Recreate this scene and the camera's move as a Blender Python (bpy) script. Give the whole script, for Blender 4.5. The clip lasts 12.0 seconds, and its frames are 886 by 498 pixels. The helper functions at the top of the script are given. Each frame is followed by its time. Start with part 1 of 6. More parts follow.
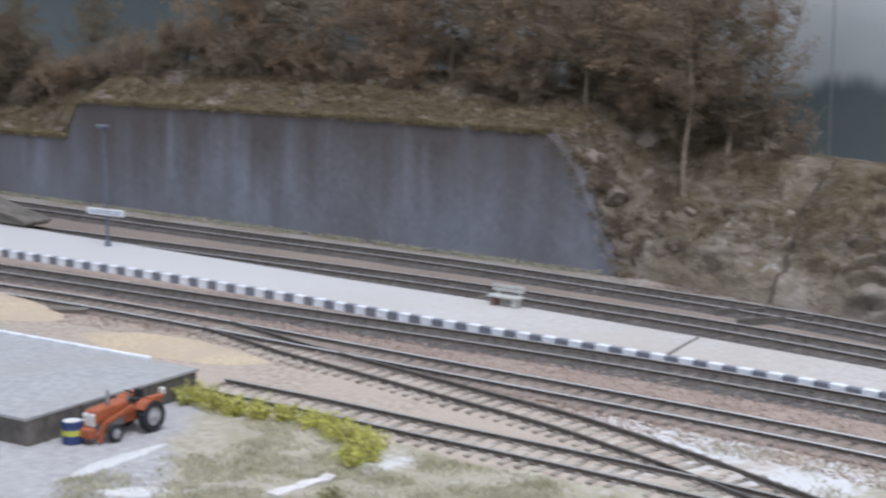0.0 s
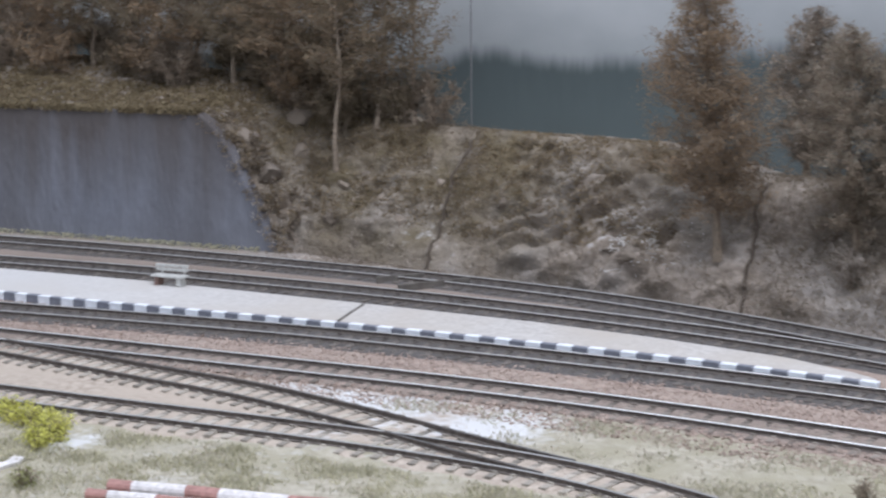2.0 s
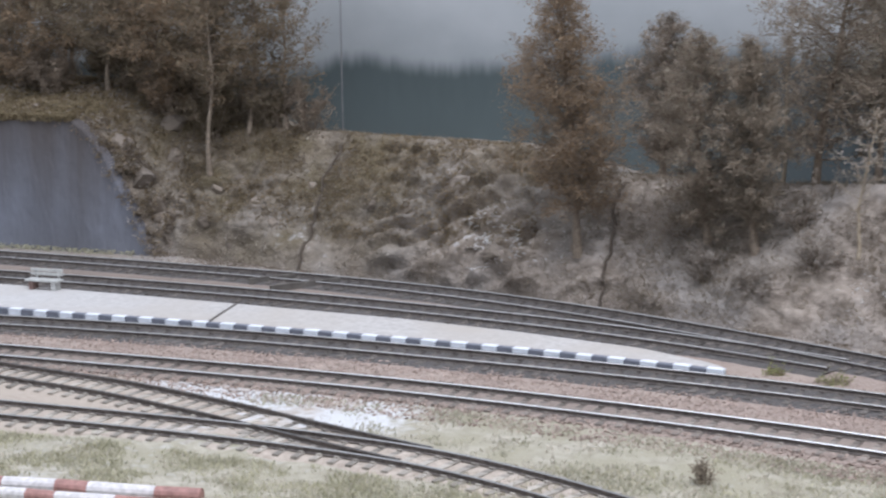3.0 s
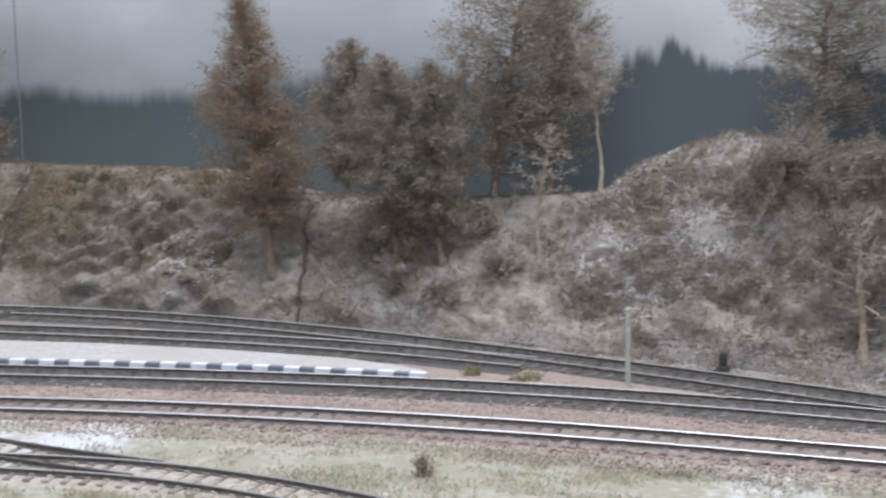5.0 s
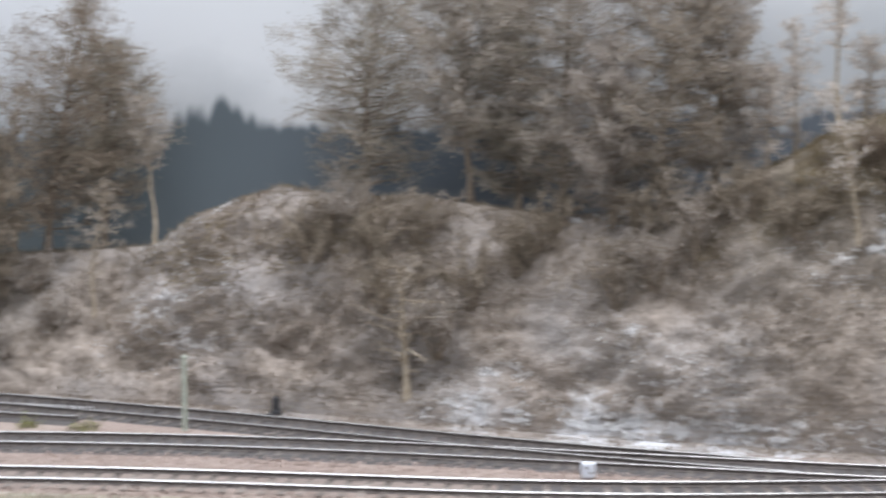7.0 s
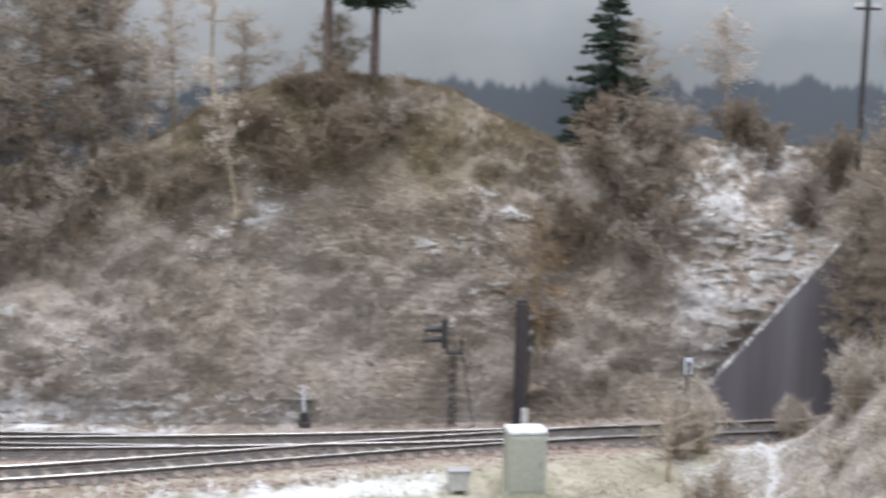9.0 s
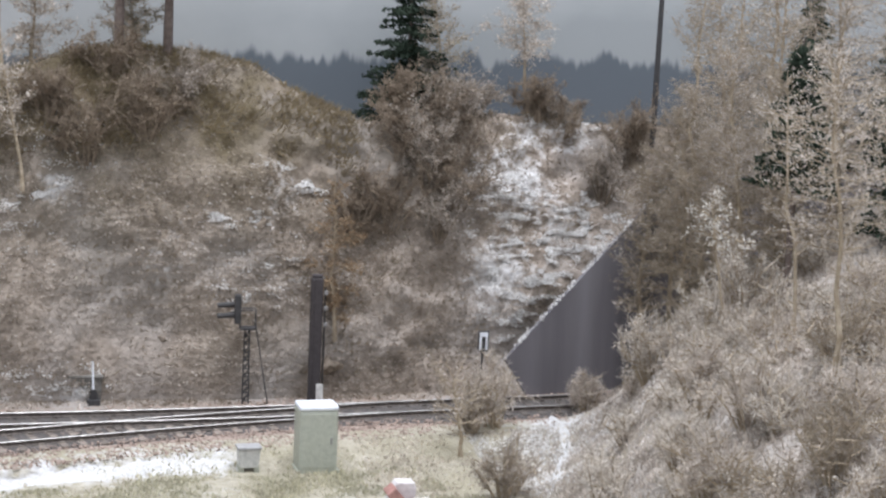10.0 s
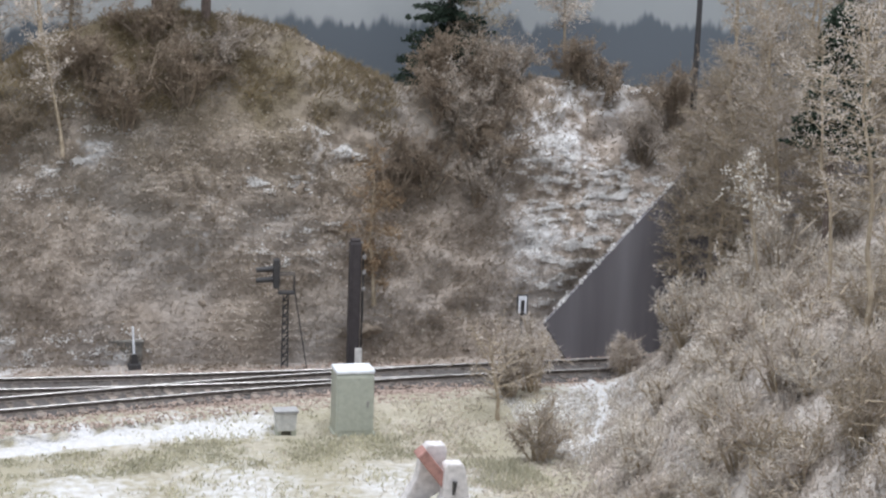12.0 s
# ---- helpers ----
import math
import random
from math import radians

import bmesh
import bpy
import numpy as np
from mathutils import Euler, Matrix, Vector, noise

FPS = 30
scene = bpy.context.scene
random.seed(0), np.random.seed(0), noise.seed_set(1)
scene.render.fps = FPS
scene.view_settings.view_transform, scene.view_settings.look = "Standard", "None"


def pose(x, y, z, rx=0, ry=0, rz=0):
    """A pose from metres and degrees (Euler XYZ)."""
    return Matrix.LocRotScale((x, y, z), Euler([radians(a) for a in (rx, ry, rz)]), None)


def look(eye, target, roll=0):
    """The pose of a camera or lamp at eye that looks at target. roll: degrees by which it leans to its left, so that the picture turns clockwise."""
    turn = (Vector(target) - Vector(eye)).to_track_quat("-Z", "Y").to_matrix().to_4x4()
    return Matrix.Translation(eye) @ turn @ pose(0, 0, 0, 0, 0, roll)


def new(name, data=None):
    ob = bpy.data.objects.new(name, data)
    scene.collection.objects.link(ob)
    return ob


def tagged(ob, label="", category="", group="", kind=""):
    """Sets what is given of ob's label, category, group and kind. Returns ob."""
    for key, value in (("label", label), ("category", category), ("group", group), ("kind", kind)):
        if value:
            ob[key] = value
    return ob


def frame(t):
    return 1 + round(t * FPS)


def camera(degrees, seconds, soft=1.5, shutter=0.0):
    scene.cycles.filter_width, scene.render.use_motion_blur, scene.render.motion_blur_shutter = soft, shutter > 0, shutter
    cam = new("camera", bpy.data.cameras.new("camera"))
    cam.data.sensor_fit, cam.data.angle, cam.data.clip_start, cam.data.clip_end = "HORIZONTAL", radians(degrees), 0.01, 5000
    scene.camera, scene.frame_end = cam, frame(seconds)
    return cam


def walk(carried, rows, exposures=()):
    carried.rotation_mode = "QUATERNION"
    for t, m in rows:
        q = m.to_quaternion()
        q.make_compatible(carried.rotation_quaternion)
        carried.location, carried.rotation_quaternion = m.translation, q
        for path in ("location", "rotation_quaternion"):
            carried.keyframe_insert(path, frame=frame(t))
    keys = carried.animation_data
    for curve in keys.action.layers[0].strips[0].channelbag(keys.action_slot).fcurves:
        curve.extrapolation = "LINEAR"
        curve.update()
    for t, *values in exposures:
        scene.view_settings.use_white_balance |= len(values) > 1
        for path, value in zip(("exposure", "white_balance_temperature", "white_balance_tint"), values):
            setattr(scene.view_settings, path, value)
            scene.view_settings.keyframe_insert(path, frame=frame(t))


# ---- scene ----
cam = camera(29.35, 12.0, soft=2.3, shutter=0.5)
walk(cam, [
    (0, pose(-0.0396, 0.1025, 0.1735, 80.329, 0.215, 49.532)),
    (0.5, pose(-0.0441, 0.0978, 0.1716, 80.054, -0.139, 44.833)),
    (1, pose(-0.0484, 0.0920, 0.1700, 80.046, -0.167, 41.278)),
    (1.5, pose(-0.0498, 0.0854, 0.1686, 79.994, 0.255, 38.746)),
    (2, pose(-0.0443, 0.0783, 0.1679, 79.882, 0.819, 36.498)),
    (2.5, pose(-0.0310, 0.0716, 0.1685, 79.882, 0.992, 34.419)),
    (4.3, pose(-0.0118, 0.0387, 0.1713, 80.370, 1.318, 26.312)),
    (4.5, pose(-0.0177, 0.0338, 0.1712, 80.388, 1.505, 24.565)),
    (5, pose(-0.0286, 0.0227, 0.1712, 80.667, 1.421, 20.412)),
    (5.5, pose(-0.0342, 0.0142, 0.1708, 81.321, 1.282, 18.050)),
    (6, pose(-0.0349, 0.0082, 0.1694, 81.857, 0.877, 15.389)),
    (6.5, pose(-0.0315, 0.0021, 0.1682, 82.284, 0.405, 11.280)),
    (7, pose(-0.0251, -0.0058, 0.1684, 82.725, -0.076, 5.216)),
    (7.2, pose(-0.0221, -0.0089, 0.1689, 82.801, 0.252, 3.143)),
    (8.8, pose(-0.0197, -0.0008, 0.1665, 82.428, -1.568, -13.179)),
    (9, pose(-0.0169, -0.0003, 0.1663, 82.279, -1.589, -14.952)),
    (9.5, pose(-0.0095, 0.0004, 0.1658, 82.188, -2.265, -19.188)),
    (10, pose(-0.0038, 0.0004, 0.1651, 81.721, -2.554, -20.816)),
    (10.5, pose(-0.0004, 0.0000, 0.1641, 81.332, -2.491, -20.970)),
    (11, pose(0.0015, -0.0005, 0.1634, 80.907, -2.302, -20.176)),
    (11.5, pose(0.0030, -0.0012, 0.1634, 80.587, -2.051, -19.323)),
    (12, pose(0.0047, -0.0024, 0.1642, 80.515, -1.961, -18.875)),
], exposures=[(0, -0.03, 6180, 10), (1.5, 0.0, 6160, 10), (2.5, 0.06, 6140, 10), (5.5, 0.18, 6180, 10), (7, 0.36, 6340, 9), (9.5, 0.31, 6430, 9), (12, 0.15, 6430, 8)])

# ---------- light of the hall ----------
world = bpy.data.worlds.new("hall")
scene.world = world
world.use_nodes = True
world.node_tree.nodes["Background"].inputs[0].default_value = (0.90, 0.94, 1.035, 1)
world.node_tree.nodes["Background"].inputs[1].default_value = 0.74


def ceiling_lamp(x, y, z, power, sx, sy):
    data = bpy.data.lights.new("hall_tube", "AREA")
    data.shape, data.size, data.size_y, data.energy, data.color = "RECTANGLE", sx, sy, power, (0.96, 0.97, 1.03)
    ob = new("hall_tube", data)
    ob.matrix_world = look((x, y, z), (x * 0.6, 0.65, 0.0))
    return ob


ceiling_lamp(-0.35, 0.30, 1.75, 14.0, 1.4, 0.3)
ceiling_lamp(0.50, 0.30, 1.75, 23.5, 1.2, 0.3)

MM = 0.001


# ---------- materials ----------
def material(name, dark, light, scale=300.0, rough=0.85, metal=0.0, bump=0.3, second=None, second_scale=40.0, second_at=0.55,
             per_object=0.0, per_island=0.0, stretch=(1, 1, 1), frost=False, detail=6.0, bump_scale=None, soft_edge=0.12):
    """Grain between two colours, a second tone in larger patches, fine relief."""
    m = bpy.data.materials.new(name)
    m.use_nodes = True
    t = m.node_tree
    n, l = t.nodes, t.links
    b = n["Principled BSDF"]
    b.inputs["Roughness"].default_value, b.inputs["Metallic"].default_value = rough, metal
    co = n.new("ShaderNodeTexCoord")
    mp = n.new("ShaderNodeMapping")
    mp.inputs["Scale"].default_value = stretch
    l.new(co.outputs["Object"], mp.inputs[0])
    g = n.new("ShaderNodeTexNoise")
    g.inputs["Scale"].default_value, g.inputs["Detail"].default_value = scale, detail
    l.new(mp.outputs[0], g.inputs["Vector"])
    r = n.new("ShaderNodeValToRGB")
    r.color_ramp.elements[0].position, r.color_ramp.elements[1].position = 0.3, 0.7
    r.color_ramp.elements[0].color, r.color_ramp.elements[1].color = (*dark, 1), (*light, 1)
    l.new(g.outputs[0], r.inputs[0])
    out = r.outputs[0]

    def mix(a, col, fac, kind="MIX"):
        x = n.new("ShaderNodeMix")
        x.data_type, x.blend_type = "RGBA", kind
        l.new(a, x.inputs[6])
        if isinstance(col, tuple):
            x.inputs[7].default_value = (*col, 1)
        else:
            l.new(col, x.inputs[7])
        l.new(fac, x.inputs[0])
        return x.outputs[2]

    if second:
        g2 = n.new("ShaderNodeTexNoise")
        g2.inputs["Scale"].default_value, g2.inputs["Detail"].default_value = second_scale, 5
        l.new(mp.outputs[0], g2.inputs["Vector"])
        r2 = n.new("ShaderNodeMapRange")
        r2.inputs[1].default_value, r2.inputs[2].default_value = second_at - soft_edge, second_at + soft_edge
        l.new(g2.outputs[0], r2.inputs[0])
        out = mix(out, second, r2.outputs[0])
    if frost is not False:
        at = n.new("ShaderNodeAttribute")
        at.attribute_name = "frost"
        g3 = n.new("ShaderNodeTexNoise")
        g3.inputs["Scale"].default_value, g3.inputs["Detail"].default_value = 260.0, 9
        l.new(co.outputs["Object"], g3.inputs["Vector"])
        ad = n.new("ShaderNodeMath")
        ad.operation = "MULTIPLY_ADD"
        ad.inputs[1].default_value = 2.2
        l.new(g3.outputs[0], ad.inputs[0])
        ge = n.new("ShaderNodeNewGeometry")
        sx = n.new("ShaderNodeSeparateXYZ")
        l.new(ge.outputs["Normal"], sx.inputs[0])
        up = n.new("ShaderNodeMapRange")
        up.inputs[1].default_value, up.inputs[2].default_value, up.inputs[3].default_value, up.inputs[4].default_value = 0.35, 0.85, -0.25, frost
        l.new(sx.outputs[2], up.inputs[0])
        su = n.new("ShaderNodeMath")
        l.new(at.outputs["Fac"], su.inputs[0])
        l.new(up.outputs[0], su.inputs[1])
        l.new(su.outputs[0], ad.inputs[2])
        mr = n.new("ShaderNodeMapRange")
        mr.inputs[1].default_value, mr.inputs[2].default_value = 1.5, 2.35
        l.new(ad.outputs[0], mr.inputs[0])
        at2 = n.new("ShaderNodeAttribute")
        at2.attribute_name = "moss"
        out = mix(out, (0.125, 0.099, 0.058), at2.outputs["Fac"])
        at3 = n.new("ShaderNodeAttribute")
        at3.attribute_name = "paved"
        grey = n.new("ShaderNodeValToRGB")
        grey.color_ramp.elements[0].position, grey.color_ramp.elements[1].position = 0.3, 0.72
        grey.color_ramp.elements[0].color, grey.color_ramp.elements[1].color = (0.33, 0.32, 0.325, 1), (0.44, 0.435, 0.445, 1)
        l.new(g3.outputs[0], grey.inputs[0])
        out = mix(out, grey.outputs[0], at3.outputs["Fac"])
        out = mix(out, (0.61, 0.61, 0.62), mr.outputs[0])
    for amount, source in ((per_object, "ShaderNodeObjectInfo"), (per_island, "ShaderNodeNewGeometry")):
        if amount:
            o = n.new(source)
            mr = n.new("ShaderNodeMapRange")
            mr.inputs[3].default_value, mr.inputs[4].default_value = 1 - amount, 1 + amount
            l.new(o.outputs["Random" if amount == per_object and source.endswith("Info") else "Random Per Island"], mr.inputs[0])
            hs = n.new("ShaderNodeHueSaturation")
            l.new(mr.outputs[0], hs.inputs["Value"])
            l.new(out, hs.inputs["Color"])
            out = hs.outputs[0]
    l.new(out, b.inputs["Base Color"])
    if bump:
        bg = n.new("ShaderNodeTexNoise")
        bg.inputs["Scale"].default_value, bg.inputs["Detail"].default_value = bump_scale or scale * 1.7, 8
        l.new(mp.outputs[0], bg.inputs["Vector"])
        bp = n.new("ShaderNodeBump")
        bp.inputs["Strength"].default_value, bp.inputs["Distance"].default_value = bump, 0.0012
        l.new(bg.outputs[0], bp.inputs["Height"])
        l.new(bp.outputs[0], b.inputs["Normal"])
    return m


def plain(name, colour, rough=0.6, metal=0.0, wear=0.25, scale=500.0, bump=0.15):
    d = tuple(c * (1 - wear) for c in colour)
    return material(name, d, tuple(min(1, c * (1 + wear * 0.6)) for c in colour), scale=scale, rough=rough, metal=metal, bump=bump)


M_ROCK = material("earth_slope", (0.195, 0.158, 0.128), (0.365, 0.31, 0.265), 260, second=(0.335, 0.305, 0.285), second_scale=24, second_at=0.54, bump=1.0, frost=-0.02, bump_scale=420)
M_MOUND = material("dry_mound", (0.37, 0.325, 0.288), (0.58, 0.525, 0.48), 200, second=(0.40, 0.372, 0.35), second_scale=30, second_at=0.52, bump=0.9, frost=-0.25, bump_scale=500)
M_FIELD = material("sandy_field", (0.30, 0.272, 0.212), (0.50, 0.462, 0.385), 240, second=(0.34, 0.312, 0.232), second_scale=40, second_at=0.5, bump=0.7, frost=0.1, bump_scale=700)
M_BALLAST = material("brown_ballast", (0.235, 0.178, 0.15), (0.45, 0.36, 0.312), 620, second=(0.40, 0.325, 0.278), second_scale=25, bump=1.0, bump_scale=900)
M_BALLAST_GREY = material("grey_ballast", (0.06, 0.055, 0.054), (0.15, 0.136, 0.13), 620, second=(0.105, 0.095, 0.09), second_scale=25, bump=1.0, bump_scale=900)
M_BALLAST_MID = material("worn_ballast", (0.165, 0.13, 0.11), (0.36, 0.295, 0.255), 620, second=(0.30, 0.243, 0.208), second_scale=25, bump=1.0, bump_scale=900)
M_SANDY = material("pinkish_sand", (0.30, 0.245, 0.20), (0.52, 0.45, 0.385), 300, second=(0.44, 0.375, 0.315), second_scale=22, bump=0.6, frost=0.0, bump_scale=800)
M_STONE_BITS = material("ballast_grains", (0.25, 0.19, 0.16), (0.44, 0.35, 0.30), 200, bump=0, per_island=0.22)
M_SLEEPER = material("sleeper_wood", (0.10, 0.082, 0.07), (0.24, 0.205, 0.18), 500, second=(0.31, 0.27, 0.235), second_scale=60, bump=0.4, per_object=0.3)
M_SLEEPER_OILY = material("sleeper_oily", (0.06, 0.052, 0.047), (0.15, 0.13, 0.118), 500, second=(0.19, 0.168, 0.15), second_scale=60, bump=0.4, per_object=0.3)
M_SLEEPER_PALE = material("sleeper_dusty", (0.17, 0.15, 0.13), (0.37, 0.335, 0.29), 500, second=(0.45, 0.41, 0.36), second_scale=70, bump=0.4, per_object=0.3)
M_RUST = material("rail_rust", (0.07, 0.058, 0.051), (0.165, 0.14, 0.125), 500, rough=0.75, bump=0.2)
M_RAILTOP = material("rail_polish_sheen", (0.17, 0.165, 0.16), (0.34, 0.33, 0.32), 350, rough=0.36, metal=1.0, bump=0.05)
M_RAILDULL = material("rail_dull", (0.15, 0.146, 0.143), (0.30, 0.29, 0.282), 350, rough=0.5, metal=1.0, bump=0.05, second=(0.15, 0.13, 0.12), second_scale=30, second_at=0.6)
M_RAILMID = material("rail_mid_sheen", (0.15, 0.146, 0.143), (0.30, 0.29, 0.282), 350, rough=0.38, metal=1.0, bump=0.05)
M_PLATFORM = material("platform_surface", (0.41, 0.385, 0.365), (0.56, 0.535, 0.515), 420, second=(0.46, 0.42, 0.38), second_scale=16, bump=0.35, bump_scale=900)
M_CONCRETE = material("dock_concrete", (0.30, 0.30, 0.308), (0.41, 0.41, 0.422), 320, second=(0.335, 0.328, 0.322), second_scale=22, bump=0.3)
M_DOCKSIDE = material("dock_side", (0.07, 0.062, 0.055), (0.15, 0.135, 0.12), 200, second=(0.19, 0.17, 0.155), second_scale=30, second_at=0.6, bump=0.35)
M_WHITEBLOCK = plain("white_kerb_paint", (0.78, 0.81, 0.87), 0.7, wear=0.2, scale=300)
M_DARKBLOCK = plain("dark_kerb_paint", (0.19, 0.20, 0.24), 0.7, wear=0.3, scale=300)
M_WALL = material("retaining_concrete", (0.15, 0.158, 0.188), (0.225, 0.238, 0.282), 60, second=(0.125, 0.122, 0.132), second_scale=13, second_at=0.56, stretch=(1, 1, 0.35), bump=0.9, bump_scale=330, soft_edge=0.2)
M_TUNNELWALL = material("dark_wing_concrete", (0.12, 0.113, 0.124), (0.185, 0.176, 0.193), 80, second=(0.25, 0.245, 0.265), second_scale=30, second_at=0.66, stretch=(1, 1, 0.1), bump=0.25)
M_BARK = material("tree_bark", (0.15, 0.115, 0.085), (0.32, 0.26, 0.20), 500, bump=0.4)
M_BARK_PALE = material("pale_bark", (0.27, 0.215, 0.15), (0.48, 0.405, 0.31), 400, bump=0.3)
M_BARK_RED = material("pine_bark", (0.10, 0.075, 0.065), (0.21, 0.165, 0.145), 400, bump=0.4)


def leafage(name, dark, light, amount=0.2):
    """Leaf or blade that lets light through."""
    m = material(name, dark, light, 90, rough=0.9, bump=0, per_island=amount)
    n, l = m.node_tree.nodes, m.node_tree.links
    b = n["Principled BSDF"]
    b.inputs["Specular IOR Level"].default_value = 0.15
    colour = b.inputs["Base Color"].links[0].from_socket
    tr = n.new("ShaderNodeBsdfTranslucent")
    l.new(colour, tr.inputs["Color"])
    mx = n.new("ShaderNodeMixShader")
    mx.inputs[0].default_value = 0.45
    l.new(b.outputs[0], mx.inputs[1])
    l.new(tr.outputs[0], mx.inputs[2])
    l.new(mx.outputs[0], n["Material Output"].inputs["Surface"])
    return m


M_LEAF_BROWN = leafage("leaf_brown", (0.278, 0.233, 0.18), (0.42, 0.363, 0.292))
# Brown leaf with the weaker light over the wood darkened into its colour.
M_LEAF_WOOD_DIM = leafage("leaf_brown_dimmed", (0.165, 0.133, 0.09), (0.28, 0.232, 0.166))
M_LEAF_DUSK = leafage("leaf_dusk_brown", (0.215, 0.17, 0.128), (0.345, 0.282, 0.222))
M_LEAF_RUST = leafage("leaf_rust", (0.24, 0.17, 0.11), (0.37, 0.275, 0.185))
M_LEAF_OLIVE = leafage("leaf_olive", (0.262, 0.232, 0.182), (0.415, 0.372, 0.298))
M_LEAF_GREY = leafage("leaf_grey", (0.345, 0.303, 0.265), (0.54, 0.485, 0.432))
M_LEAF_TAN = leafage("leaf_tan", (0.51, 0.456, 0.408), (0.735, 0.674, 0.618))
M_LEAF_PALE = leafage("leaf_pale", (0.60, 0.555, 0.505), (0.82, 0.775, 0.72))
M_NEEDLE = leafage("fir_needle", (0.027, 0.041, 0.03), (0.068, 0.092, 0.068))
M_STRAW = leafage("straw", (0.5, 0.455, 0.38), (0.68, 0.63, 0.54))
M_GRASS = leafage("field_grass", (0.44, 0.42, 0.3), (0.62, 0.59, 0.45))
M_GORSE = leafage("yellow_flower", (0.62, 0.62, 0.16), (0.88, 0.86, 0.32))
M_GORSE_LEAF = leafage("gorse_olive", (0.40, 0.40, 0.11), (0.6, 0.58, 0.18))
M_TURF_OLIVE = leafage("olive_turf", (0.195, 0.15, 0.093), (0.325, 0.258, 0.17))
M_HEATH = leafage("brown_turf", (0.22, 0.178, 0.14), (0.34, 0.287, 0.235))
M_DRYGRASS = leafage("dry_grass", (0.215, 0.17, 0.105), (0.375, 0.312, 0.205))
M_BOULDER = material("grey_boulder", (0.15, 0.123, 0.10), (0.315, 0.27, 0.232), 170, second=(0.20, 0.163, 0.128), second_scale=60, second_at=0.5, bump=0.8, bump_scale=350, per_object=0.2)
M_GAP = plain("dark_gap", (0.125, 0.101, 0.08), 0.9)
M_LEAF_WHITE = leafage("leaf_white", (0.66, 0.63, 0.58), (0.84, 0.82, 0.78))
M_SNOW = material("frost_white", (0.50, 0.50, 0.505), (0.66, 0.66, 0.665), 500, rough=0.7, bump=0.6, bump_scale=900, second=(0.60, 0.58, 0.55), second_scale=60, second_at=0.62)
M_SNOWFLAKE = leafage("frost_crystal", (0.8, 0.79, 0.785), (0.92, 0.915, 0.91), 0.1)
M_WEED = leafage("weed_green", (0.24, 0.25, 0.11), (0.40, 0.40, 0.20))
M_GRASS_OLIVE = leafage("olive_grass", (0.42, 0.405, 0.31), (0.58, 0.555, 0.44))


def wall_stains_and_shade(m):
    """Brown run-off stains that hang down from the top edge of the wall, with its upper shade painted in."""
    n, l = m.node_tree.nodes, m.node_tree.links
    b = n["Principled BSDF"]
    colour = b.inputs["Base Color"].links[0].from_socket
    co = n.new("ShaderNodeTexCoord")
    mp = n.new("ShaderNodeMapping")
    mp.inputs["Scale"].default_value = (1, 0.2, 0.07)
    l.new(co.outputs["Object"], mp.inputs[0])
    g = n.new("ShaderNodeTexNoise")
    g.inputs["Scale"].default_value, g.inputs["Detail"].default_value = 60.0, 6
    l.new(mp.outputs[0], g.inputs["Vector"])
    sp = n.new("ShaderNodeSeparateXYZ")
    l.new(co.outputs["Object"], sp.inputs[0])
    mr = n.new("ShaderNodeMapRange")
    mr.inputs[1].default_value, mr.inputs[2].default_value, mr.inputs[3].default_value, mr.inputs[4].default_value = 0.0, 0.075, -0.36, 0.36
    l.new(sp.outputs[2], mr.inputs[0])
    ad = n.new("ShaderNodeMath")
    l.new(g.outputs[0], ad.inputs[0])
    l.new(mr.outputs[0], ad.inputs[1])
    st = n.new("ShaderNodeMapRange")
    st.inputs[1].default_value, st.inputs[2].default_value, st.inputs[4].default_value = 0.3, 0.8, 0.88
    l.new(ad.outputs[0], st.inputs[0])
    x = n.new("ShaderNodeMix")
    x.data_type = "RGBA"
    l.new(st.outputs[0], x.inputs[0])
    l.new(colour, x.inputs[6])
    x.inputs[7].default_value = (0.08, 0.066, 0.06, 1)
    l.new(x.outputs[2], b.inputs["Base Color"])


wall_stains_and_shade(M_WALL)


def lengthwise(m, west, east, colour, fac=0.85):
    """A second tone that takes over between two places along x, with a ragged border."""
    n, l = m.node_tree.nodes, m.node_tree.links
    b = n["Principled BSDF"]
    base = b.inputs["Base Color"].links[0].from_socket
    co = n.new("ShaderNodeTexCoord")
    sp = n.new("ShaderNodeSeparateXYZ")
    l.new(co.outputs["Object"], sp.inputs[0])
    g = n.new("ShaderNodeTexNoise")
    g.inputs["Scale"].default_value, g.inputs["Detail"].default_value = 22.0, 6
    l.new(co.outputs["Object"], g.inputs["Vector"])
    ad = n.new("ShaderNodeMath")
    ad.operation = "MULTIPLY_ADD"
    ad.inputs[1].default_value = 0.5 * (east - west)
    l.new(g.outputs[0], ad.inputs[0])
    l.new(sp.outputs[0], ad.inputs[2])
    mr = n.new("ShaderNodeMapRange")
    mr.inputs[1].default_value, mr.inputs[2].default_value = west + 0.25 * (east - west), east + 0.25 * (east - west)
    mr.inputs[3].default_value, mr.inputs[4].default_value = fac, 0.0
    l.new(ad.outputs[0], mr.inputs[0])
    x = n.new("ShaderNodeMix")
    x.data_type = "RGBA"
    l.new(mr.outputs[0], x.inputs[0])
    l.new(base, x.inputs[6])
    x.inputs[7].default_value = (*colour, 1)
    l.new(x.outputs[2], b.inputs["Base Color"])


# Sheen painted into the metal's colour: bright rail heads west, dull ones east.
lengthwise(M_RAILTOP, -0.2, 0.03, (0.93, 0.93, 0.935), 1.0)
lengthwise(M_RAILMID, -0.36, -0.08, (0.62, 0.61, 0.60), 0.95)
